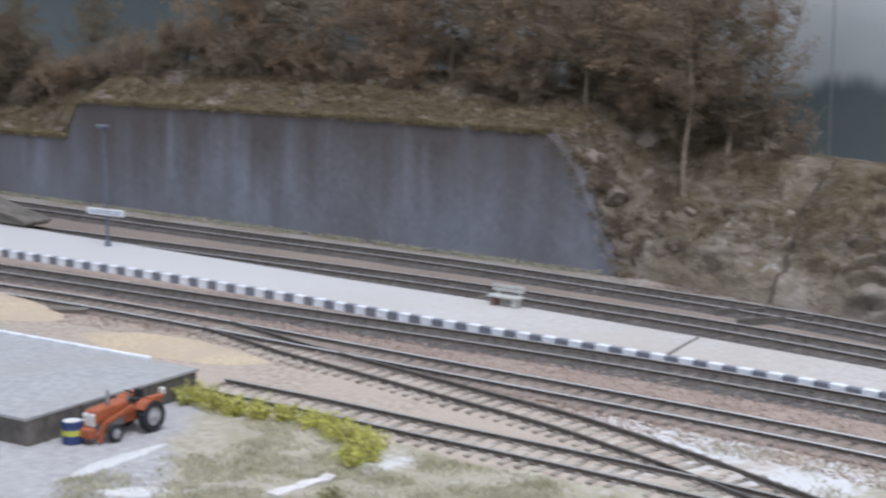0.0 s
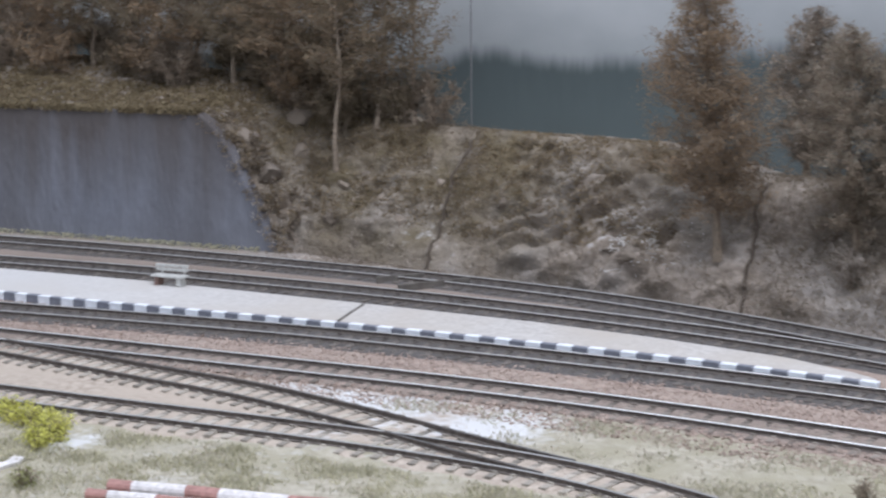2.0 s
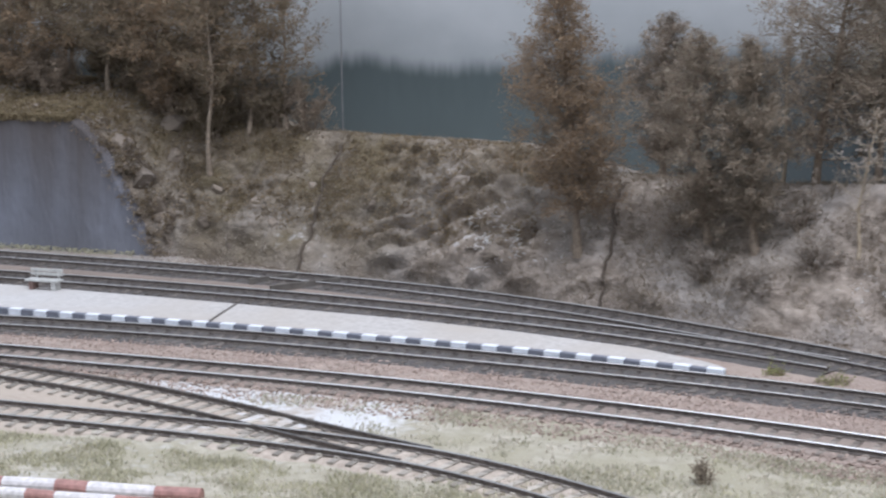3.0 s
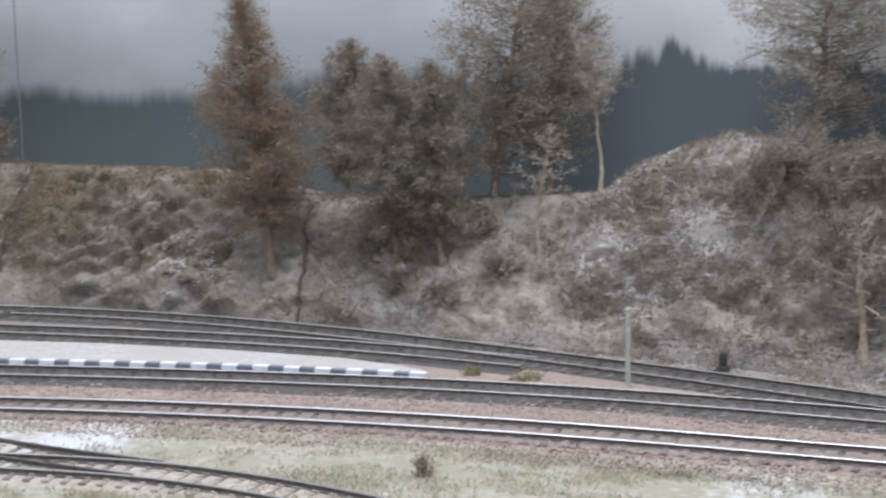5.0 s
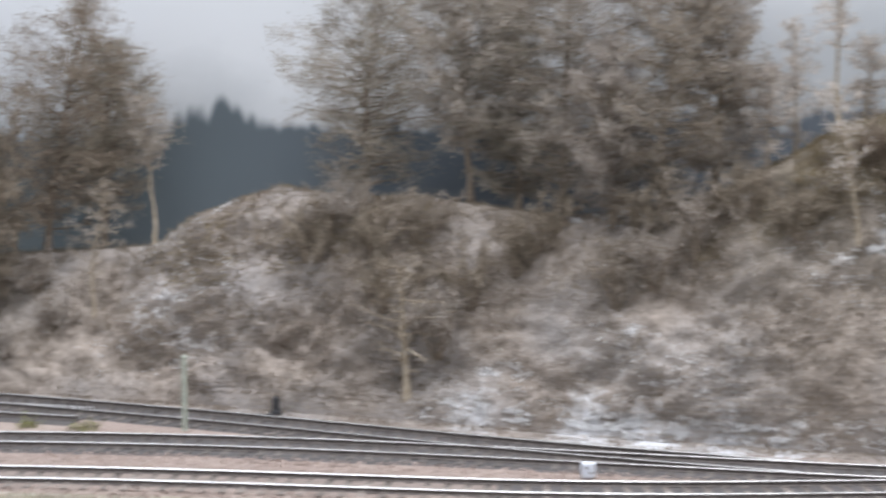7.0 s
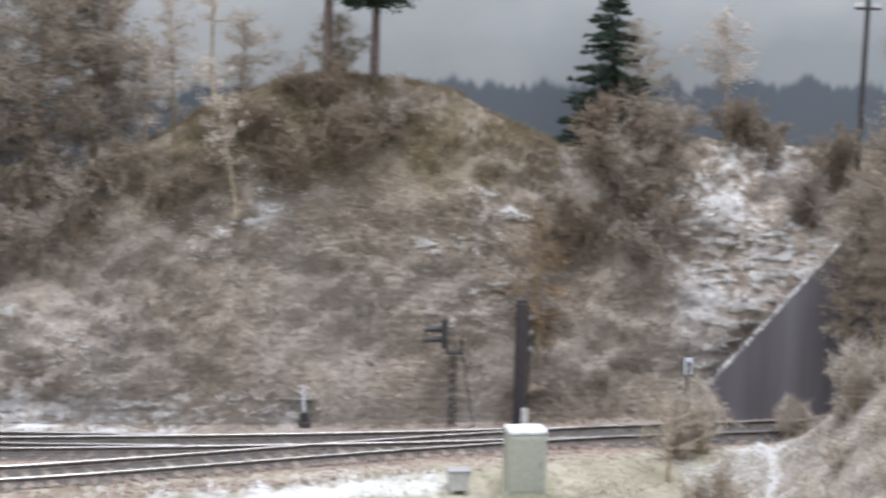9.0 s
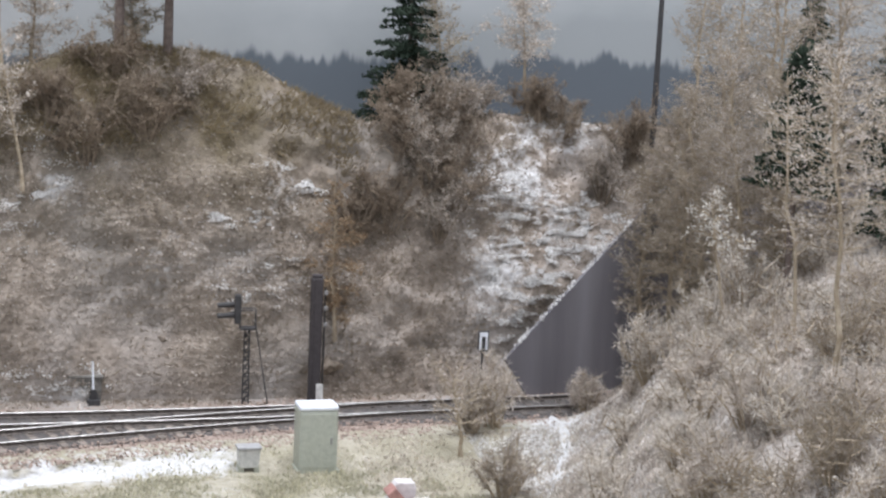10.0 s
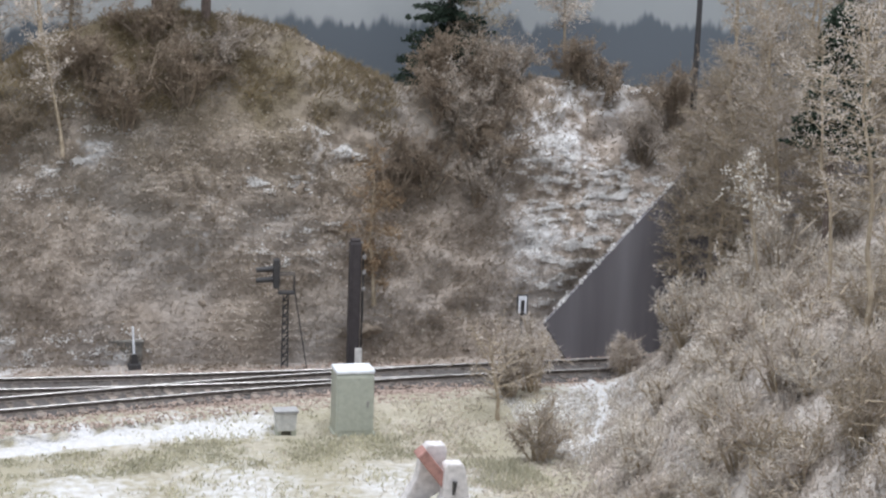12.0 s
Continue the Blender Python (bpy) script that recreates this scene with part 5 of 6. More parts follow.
def bush(x, y, z, height, radius, seed, leaves=1500, leaf=1.1, bark=M_BARK, leafmat=M_LEAF_BROWN, label="", group="", stems=16, second=None, name="bush", twiggy=0.5):
    r = np.random.default_rng(seed)
    t = thing(name, x, y, z, 0, label, "bush", group)
    segs, tips = [], []
    for i in range(stems):
        az, out = r.uniform(0, 6.28), r.uniform(0.1, 1.0) ** 0.7
        top = np.array([math.cos(az) * radius * out, math.sin(az) * radius * out, height * (1 - 0.45 * out ** 2) * r.uniform(0.7, 1.05)])
        p = np.array([math.cos(az), math.sin(az), 0]) * radius * 0.15 * out + [0, 0, -3]
        mid = p * 0.4 + top * 0.6 * [0.8, 0.8, 1.0] + r.normal(0, radius * 0.05, 3)
        segs += [(p, mid, 0.5, 0.34), (mid, top, 0.34, 0.15)]
        for k in range(6):
            s = mid + (top - mid) * r.uniform(-0.5, 1)
            w = s + r.normal(0, radius * 0.24, 3) + [0, 0, height * 0.06]
            segs.append((s, w, 0.24, 0.1))
            tips.append((s, w))
    V, F = tubes(segs, 3)
    raw("stemwork", V, F, bark, t)
    tp = np.array(tips)
    for m, share, nm in ((leafmat, 1.0 if second is None else 0.65, "leaves"), (second, 0.35, "outer_leaves")):
        if m is None:
            continue
        cnt = int(leaves * share)
        idx = r.integers(0, len(tp), cnt)
        f = r.uniform(-0.2, 1.1, (cnt, 1))
        P = tp[idx, 0] * (1 - f) + tp[idx, 1] * f + r.normal(0, leaf * 1.3, (cnt, 3))
        P[:, 2] = np.maximum(P[:, 2], 0.2)
        leaf_mesh(nm, P, leaf, r, m, t, 0.0, tp[idx, 1] - tp[idx, 0], twiggy)
    return t


def fir(x, y, z, height, radius, seed, label, start=0.06, bark=M_BARK_RED, crown_from=None):
    r = np.random.default_rng(seed)
    t = thing("fir_tree", x, y, z, 0, label, "tree", "dark conifers")
    V, F = tube_line([(0, 0, -4), (0.2, 0, height * 0.5), (0, 0, height)], [1.5, 1.0, 0.2], 8)
    raw("trunk", V, F, bark, t)
    P = []
    tiers = max(7, int(height * (1 - start) / 4.6))
    for k in range(tiers):
        u = k / tiers
        zc = height * (start + (1 - start) * u)
        R = radius * (1 - u) ** 0.85 + 0.8
        arms = max(7, int(16 * (1 - u)))
        for a in range(arms):
            az = 6.283 * (a + r.uniform(-0.3, 0.3)) / arms + k
            L = R * r.uniform(0.8, 1.12)
            m = int(60 * L / radius) + 30
            f = r.uniform(0.05, 1, m)
            wdt = 1.2 * (1.1 - f) + 0.5
            lift = r.uniform(-2.6, 2.6)
            px = np.stack([np.cos(az) * f * L, np.sin(az) * f * L, zc + lift - f * L * 0.28 + f ** 3 * L * 0.14], 1)
            px += r.normal(0, 1, (m, 3)) * np.stack([wdt, wdt, wdt * 0.55], 1)
            P.append(px)
    P = np.concatenate(P)
    V, F = flakes(P, 1.3, r)
    raw("needles", V, F, M_NEEDLE, t)
    return t


def pine(x, y, z, height, radius, seed, label):
    r = np.random.default_rng(seed)
    t = thing("pine_tree", x, y, z, 0, label, "tree", "tall pines")
    V, F = tube_line([(0, 0, -4), (0.3, 0, height * 0.3), (0.5, 0, height * 0.6), (0, 0, height)], [2.3, 2.0, 1.6, 0.7], 9)
    raw("trunk", V, F, M_BARK_RED, t)
    limb, P = [], []
    for k in range(26):
        az, zz = r.uniform(0, 6.28), height * r.uniform(0.56, 1.0)
        L = radius * r.uniform(0.5, 1.1)
        tip = np.array([math.cos(az) * L, math.sin(az) * L, zz + r.uniform(-1, 3)])
        limb.append((np.array([0.3, 0, zz - 2]), tip, 0.6, 0.2))
        P.append(tip * [0.7, 0.7, 1] + r.normal(0, 1, (260, 3)) * [radius * 0.24, radius * 0.24, 2.2])
    V, F = tubes(limb, 4)
    raw("branchwork", V, F, M_BARK_RED, t)
    V, F = flakes(np.concatenate(P), 1.3, r)
    raw("needles", V, F, M_NEEDLE, t)


def on_hill(x, v):
    p = hill_at(x, v)
    return p[0], p[1], p[2] - 1.0


# wood above the retaining wall
WOOD = "wood above the wall"
rw = random.Random(4)
for i, x in enumerate(np.linspace(-1470, -690, 44)):
    if -1265 < x < -1095:
        continue
    v = (0.72, 0.88, 1.06)[i % 3] + rw.uniform(-0.1, 0.1)
    h = rw.uniform(78, 112)
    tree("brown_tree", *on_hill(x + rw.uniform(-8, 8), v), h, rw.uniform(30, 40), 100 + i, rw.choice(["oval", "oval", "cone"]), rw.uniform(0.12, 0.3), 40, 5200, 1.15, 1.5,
         rw.uniform(-8, 8), M_BARK, rw.choice([M_LEAF_WOOD_DIM, M_LEAF_WOOD_DIM, M_LEAF_OLIVE, M_LEAF_RUST]), "dense brown autumn tree above the retaining wall", group=WOOD)
for i, x in enumerate(np.linspace(-1330, -690, 44)):
    bush(*on_hill(x + rw.uniform(-10, 10), rw.choice([0.6, 0.75, 0.95])), rw.uniform(20, 40), rw.uniform(16, 26), 300 + i, 2200, 1.1, leafmat=rw.choice([M_LEAF_WOOD_DIM, M_LEAF_RUST, M_LEAF_DUSK]),
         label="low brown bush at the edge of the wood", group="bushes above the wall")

for i, (x, v, h, rad, st) in enumerate([(-722, 0.7, 104, 30, 0.2), (-690, 0.75, 120, 36, 0.3), (-672, 0.5, 126, 32, 0.36), (-660, 0.8, 118, 34, 0.2), (-640, 0.95, 96, 24, 0.15)]):
    tree("brown_tree", *on_hill(x, v), h, rad, 160 + i, "oval", st, 56, 6500 if i < 4 else 4000, 1.0, 1.4, 3, M_BARK, M_LEAF_WOOD_DIM, "brown autumn tree at the end of the wood", group=WOOD, second=M_LEAF_RUST)

for i, (x, v) in enumerate([(-735, 0.95), (-715, 1.05), (-700, 0.9), (-682, 1.0), (-662, 1.02), (-645, 0.95), (-720, 0.78), (-690, 0.82), (-625, 1.0)]):
    bush(*on_hill(x, v), 30, 18, 350 + i, 2400, 1.0, leafmat=M_LEAF_WOOD_DIM if i % 2 else M_LEAF_DUSK, label="low brown bush at the edge of the wood", group="bushes above the wall")

# tall trees along the ridge: x, y, height, radius
RIDGE_TREES = [
    ("cone", -415, 0.32, 158, 24, -9, M_LEAF_RUST, M_LEAF_DUSK, 0.14, "tall conical brown tree standing on the slope"),
    ("oval", -397, 1.1, 84, 19, 2, M_LEAF_DUSK, M_LEAF_GREY, 0.1, "grey-brown feathery tree on the ridge"),
    ("oval", -343, 0.42, 102, 22, 0, M_LEAF_DUSK, M_LEAF_OLIVE, 0.12, "grey-brown bushy tree on the slope"),
    ("oval", -319, 0.45, 98, 17, -6, M_LEAF_BROWN, M_LEAF_DUSK, 0.12, "grey-brown bushy tree on the slope"),
    ("oval", -328, 1.1, 90, 14, 0, M_LEAF_DUSK, None, 0.15, "small dark olive tree on the ridge"),
    ("oval", -306, 1.02, 132, 38, 24, M_LEAF_DUSK, M_LEAF_BROWN, 0.1, "broad brown tree with a dense crown"),
    ("oval", -278, 1.1, 108, 30, 4, M_LEAF_OLIVE, M_LEAF_DUSK, 0.2, "broad olive-brown tree on the ridge"),
    ("oval", -245, 1.0, 76, 13, -7, M_LEAF_GREY, None, 0.5, "slender tree with a bare pale lower trunk"),
    ("full", -139, 1.1, 108, 37, 0, M_LEAF_OLIVE, M_LEAF_GREY, 0.08, "large olive tree behind the knoll"),
    ("full", -84, 1.05, 108, 29, -4, M_LEAF_GREY, M_LEAF_OLIVE, 0.25, "tall grey-brown tree with visible trunk"),
    ("full", -40, 1.1, 128, 33, 0, M_LEAF_GREY, M_LEAF_OLIVE, 0.08, "large grey-brown tree on the ridge"),
    ("full", 5, 1.0, 126, 32, 0, M_LEAF_BROWN, M_LEAF_GREY, 0.06, "large rusty brown tree on the ridge"),
    ("oval", -18, 0.95, 80, 20, 2, M_LEAF_GREY, None, 0.05, "grey-brown tree on the ridge"),
    ("full", -62, 1.14, 104, 26, 0, M_LEAF_OLIVE, M_LEAF_GREY, 0.1, "dense grey-brown tree on the ridge"),
    ("full", 28, 1.08, 100, 22, 0, M_LEAF_GREY, M_LEAF_BROWN, 0.1, "dense brown tree on the ridge"),
    ("oval", 50, 1.05, 46, 13, 0, M_LEAF_TAN, M_LEAF_GREY, 0.2, "small pale leafy tree on the ridge"),
    ("oval", 76, 1.0, 92, 15, -1, M_LEAF_TAN, None, 0.4, "tall thin tree with sparse pale leaves"),
    ("oval", 62, 1.1, 62, 15, -2, M_LEAF_TAN, M_LEAF_GREY, 0.1, "small pale leafy tree on the ridge"),
    ("oval", 94, 1.15, 40, 13, 2, M_LEAF_GREY, M_LEAF_TAN, 0.1, "small grey leafy tree behind the knoll"),
    ("oval", 136, 1.12, 30, 13, 0, M_LEAF_OLIVE, M_LEAF_GREY, 0.1, "low leafy tree between the pines"),
    ("top", 277, 1.1, 57, 14, -3, M_LEAF_OLIVE, M_LEAF_GREY, 0.25, "small deciduous tree beside the fir"),
    ("top", 324, 1.1, 62, 14, -4, M_LEAF_TAN, M_LEAF_GREY, 0.45, "small open tree with pale leaves"),
]
for i, (kind, x, v, h, rad, lean, m1, m2, st, lab) in enumerate(RIDGE_TREES):
    small_tree = rad < 16
    tree("ridge_tree", *on_hill(x, v), h, rad * 1.16, 500 + i, kind, st, 30 if small_tree else (230 if i == 0 else 100), 2600 if small_tree else (34000 if i == 0 else (26000 if kind == "full" else 21000)), 0.8, 1.0 if small_tree else 1.8, lean,
         M_BARK_PALE if small_tree else M_BARK, m1, lab, group="trees on the ridge", second=m2, spread=1.7 if i == 0 else 1.2)
tree("sapling", *on_hill(-269, 0.39), 72, 15, 611, "oval", 0.3, 26, 1000, 0.75, 0.95, 4, M_BARK_PALE, M_LEAF_GREY, "young pale-barked tree with thin leaves", group="saplings")
tree("sapling", *on_hill(-109, 0.08), 60, 27, 612, "top", 0.2, 26, 600, 0.8, 1.9, -5, M_BARK_PALE, M_LEAF_GREY, "pale-barked small tree with crooked open branches", group="saplings")
tree("sapling", *on_hill(83, 0.52), 66, 13, 613, "oval", 0.3, 26, 1100, 0.8, 0.8, -11, M_BARK_PALE, M_LEAF_TAN, "very slender pale tree with few leaves", group="saplings")
tree("sapling", *on_hill(212, 0.15), 66, 13, 614, "oval", 0.12, 26, 1500, 1.0, 0.8, -2, M_BARK_PALE, M_LEAF_RUST, "slender yellow-brown sapling on the slope", group="saplings")
fir(*on_hill(264, 1.12), 84, 27, 700, "dark green fir tree standing behind the slope")
fir(*on_hill(446, 0.9), 80, 19, 701, "dark green fir tree among bare trees")
fir(402, 560, land_z(402, 560) + 20, 70, 17, 702, "dark green fir tree among bare trees")
pine(*on_hill(126, 0.98), 84, 16, 710, "tall pine with a bare red-brown trunk")
pine(*on_hill(147, 0.98), 56, 19, 711, "tall pine with dark green flat crown")

# bushes on the slope: x, up the slope, height, radius
SLOPE_BUSHES = [(-15, 0.5, 36, 20), (18, 0.62, 38, 20), (-48, 0.75, 32, 18), (-120, 0.4, 34, 18), (-5, 0.8, 32, 18), (-285, 0.35, 18, 11), (-310, 0.2, 14, 10), (-157, 0.58, 34, 17), (-126, 0.6, 32, 17), (-140, 0.8, 24, 16), (-105, 0.7, 30, 16), (-80, 0.45, 34, 18), (-60, 0.6, 32, 17), (-95, 0.25, 36, 17), (-340, 0.25, 18, 11), (-300, 0.6, 22, 13),
                (-360, 0.5, 20, 12), (0, 0.55, 34, 17), (40, 0.75, 30, 15)]
HILL_BUSHES = [(272, 0.55, 34, 17), (276, 0.72, 32, 17), (262, 0.45, 28, 15), (248, 0.75, 30, 17), (110, 0.55, 34, 19), (135, 0.62, 32, 18), (150, 0.75, 26, 17), (95, 0.7, 26, 15), (122, 0.85, 22, 18), (240, 0.5, 36, 18), (258, 0.65, 38, 19), (270, 0.9, 32, 18), (252, 0.95, 30, 17), (225, 0.42, 34, 15), (285, 0.97, 26, 14),
               (318, 0.98, 26, 13), (330, 0.9, 20, 12), (60, 0.6, 22, 13), (345, 0.6, 30, 14), (360, 0.75, 34, 16)]
for i, (x, v, h, rad) in enumerate(SLOPE_BUSHES + HILL_BUSHES):
    m = M_LEAF_GREY if -370 < x < -250 else M_LEAF_DUSK if x > 85 and i % 4 != 1 else (M_LEAF_BROWN, M_LEAF_GREY, M_LEAF_BROWN, M_LEAF_BROWN)[i % 4]
    bush(*on_hill(x, v), h * 0.9, rad * 1.12, 800 + i, 3600, 0.72, leafmat=m, label="twiggy brown bush growing on the slope", group="bushes on the slope", second=M_LEAF_GREY if i % 5 == 0 else None)

# thicket on the mound
THICKET = [(340, 646, 96, 14), (354, 641, 112, 15), (366, 648, 120, 15), (350, 610, 140, 18), (352, 585, 130, 22), (324, 575, 66, 15), (372, 560, 110, 22), (345, 540, 80, 20), (395, 585, 130, 24), (390, 520, 90, 20), (420, 540, 110, 24), (362, 630, 140, 20), (352, 560, 125, 20), (376, 600, 150, 22), (330, 555, 100, 17), (405, 560, 130, 22)]
for i, (x, y, h, rad) in enumerate(THICKET):
    tree("thicket_tree", x, y, land_z(x, y) - 1, h, rad, 900 + i, "full", 0.34 if y > 635 else 0.08, 70, 5600, 0.72, 1.4, -6, M_BARK_PALE, (M_LEAF_BROWN, M_LEAF_BROWN, M_LEAF_GREY, M_LEAF_BROWN)[i % 4],
         "dry tan-leaved tree in the thicket", group="thicket trees", second=M_LEAF_GREY if i % 2 else M_LEAF_TAN, twiggy=0.85)
tree("birch_tree", 273, 403, land_z(273, 403) - 1, 104, 24, 950, "top", 0.46, 44, 2000, 0.62, 1.05, -9, M_BARK_PALE, M_LEAF_TAN, "slender birch with pale trunk and cream leaves", group="birches", second=M_LEAF_TAN, twiggy=0.85)
tree("birch_tree", 322, 446, land_z(322, 446) - 1, 92, 17, 951, "oval", 0.25, 34, 1800, 0.62, 0.9, -8, M_BARK_PALE, M_LEAF_TAN, "slender birch with tan leaves", group="birches", second=M_LEAF_BROWN, twiggy=0.85)
tree("birch_tree", 305, 470, land_z(305, 470) - 1, 88, 15, 952, "oval", 0.3, 30, 1600, 0.62, 0.8, -4, M_BARK_PALE, M_LEAF_TAN, "slender tree with thin tan leaves", group="birches", second=M_LEAF_BROWN, twiggy=0.85)
MOUND_BUSHES = [(231, 535, 23, 14), (259, 612, 32, 14), (246, 604, 24, 10), (294, 510, 28, 13), (262, 427, 22, 14), (241, 412, 20, 13), (249, 362, 22, 14), (238, 471, 20, 11), (268, 470, 24, 13), (300, 560, 30, 14), (225, 440, 14, 9),
                (272, 390, 20, 13), (296, 430, 24, 14), (250, 445, 18, 10), (306, 625, 18, 9), (315, 520, 34, 15)]
for i, (x, y, h, rad) in enumerate(MOUND_BUSHES):
    bush(x, y, land_z(x, y) - 0.5, h, rad, 1000 + i, 3600, 0.62, M_BARK_PALE, (M_LEAF_GREY, M_LEAF_TAN, M_LEAF_GREY)[i] if i < 3 else (M_LEAF_TAN, M_LEAF_PALE)[i % 2] if y > 440 else (M_LEAF_BROWN, M_LEAF_TAN, M_LEAF_TAN)[i % 3], "dry tan bush with fine twigs on the mound", "bushes on the mound", 20, M_LEAF_GREY if i % 3 == 0 else None, twiggy=0.8)
rm = random.Random(12)
for i in range(170):
    x, y = rm.uniform(212, 390), rm.uniform(320, 600)
    if mound_height(x, y) < 12 or (x < 290 and y > 515):
        continue
    bush(x, y, land_z(x, y) - 0.5, rm.uniform(7, 14), rm.uniform(9, 15), 1300 + i, 1000, 0.62, M_BARK_PALE, rm.choice([M_LEAF_TAN, M_LEAF_PALE] if y > 400 else [M_LEAF_BROWN, M_LEAF_GREY, M_LEAF_TAN, M_LEAF_TAN]), "low dry scrub with tan twigs on the mound", "scrub on the mound", 11, rm.choice([None, M_LEAF_PALE, M_LEAF_PALE]), "scrub_bush", twiggy=0.8)
tree("sapling", 236, 588, land_z(236, 588) - 1, 34, 22, 960, "top", 0.22, 20, 240, 0.7, 0.9, -6, M_BARK_PALE, M_LEAF_TAN, "bare pale sapling leaning beside the track", group="saplings")

fir(336, 527, land_z(336, 527) - 2, 96, 16, 703, "dark green fir tree among bare trees", 0.48)
fir(372, 505, land_z(372, 505) - 2, 90, 18, 704, "dark green fir tree among bare trees")
tree("sapling", 298, 503, land_z(298, 503) - 1, 54, 12, 961, "top", 0.66, 14, 330, 0.75, 0.7, -9, M_BARK_PALE, M_LEAF_WHITE, "slender sapling tipped with white frosted leaves", group="saplings")

# yellow gorse hedge, weeds between the tracks
GORSE = [(-622, 454, 7), (-611, 457, 8), (-598, 459, 7), (-586, 460, 7), (-574, 464, 7), (-562, 468, 7), (-550, 472, 7), (-538, 474, 7), (-526, 471, 8), (-514, 470, 8), (-505, 462, 8), (-500, 453, 7)]
for i, (x, y, rad) in enumerate(GORSE):
    bush(x, y, -3.5, 8, rad, 1100 + i, 1200, 0.7, M_BARK, M_GORSE, "low bush covered with bright yellow flowers", "yellow bushes by the siding", 12, M_GORSE_LEAF, "gorse_bush", twiggy=0.1)
for i, (x, y, h, rad) in enumerate([(-237, 553, 9, 4), (-272, 701, 2.5, 6), (-244, 697, 3, 8), (-470, 420, 6, 6), (-55, 585, 7, 4)]):
    bush(x, y, land_z(x, y) if y < 600 else -3, h, rad, 1200 + i, 260, 0.8, M_BARK, M_WEED if i else M_LEAF_BROWN, "small weed clump growing beside the track", "weeds", 9, None, "weed")


# ---------- undergrowth, grass and loose stones ----------
def scatter_hill(name, count, mat, size, seed, label, dense, up=0.6, lo=0.02, hi=1.25, west=-1400, east=520, thin=0.0):
    r = np.random.default_rng(seed)
    x, v = r.uniform(west, east, count), r.uniform(lo, hi, count)
    i = np.clip(((x + 1480) / 2120 * (NU - 1)).astype(int), 0, NU - 1)
    j = np.clip((v / 1.4 * (NV - 1)).astype(int), 0, NV - 1)
    P = HILL.reshape(NU, NV, 3)[i, j] + r.normal(0, 1.2, (count, 3)) * [1, 0.4, 0.4]
    keep = fbm(P, 26, 3, seed * 0.37) + r.normal(0, 0.18, count) > dense
    keep &= r.uniform(0, 1, count) > thin * smoothstep(-400, -450, P[:, 0])
    P = P[keep] - [0, 0.5, 0]
    V, F = flakes(P, size, r, up)
    return tagged(raw(name, V, F, mat), label, "undergrowth", kind="stuff")


scatter_hill("undergrowth", 130000, M_HEATH, 0.75, 21, "brown crumbly turf clinging to the slope", 0.0, thin=0.2)
scatter_hill("undergrowth", 80000, M_LEAF_GREY, 0.65, 22, "grey-brown leaf litter on the slope", 0.05, hi=0.72, thin=0.5)
scatter_hill("undergrowth", 46000, M_LEAF_GREY, 0.6, 25, "pale grey leaf litter on the slope", 0.0, west=-110, east=300, lo=0.02, hi=0.6)
scatter_hill("undergrowth", 14000, M_LEAF_TAN, 0.55, 27, "pale frosted litter on the slope", 0.1, west=-90, east=110, lo=0.05, hi=0.75)
scatter_hill("undergrowth", 70000, M_TURF_OLIVE, 1.1, 65, "olive-brown turf under the wood", -0.9, lo=0.15, hi=1.1, west=-1400, east=-730)
scatter_hill("undergrowth", 11000, M_LEAF_TAN, 0.6, 66, "pale dry litter on the slope", 0.08, west=95, east=245, lo=0.03, hi=0.55)
scatter_hill("undergrowth", 50000, M_TURF_OLIVE, 0.85, 26, "olive-brown turf on the upper slope", -0.12, lo=0.22, hi=1.15, west=-735, east=-440)
scatter_hill("undergrowth", 26000, M_HEATH, 0.75, 28, "brown crumbly turf on the knoll", -0.1, west=-250, east=-90, lo=0.05, hi=1.05)
scatter_hill("undergrowth", 8000, M_DRYGRASS, 0.9, 29, "dry grass on the knoll", 0.0, west=-240, east=-100, lo=0.5, hi=1.1)
scatter_hill("undergrowth", 24000, M_STRAW, 0.75, 23, "pale straw tufts on the slope", 0.2, thin=0.8)
scatter_hill("wall_top_grass", 60000, M_DRYGRASS, 1.3, 24, "dry tan grass along the top of the wall", -0.25, 0.2, 0.0, 0.6, -1400, -745)


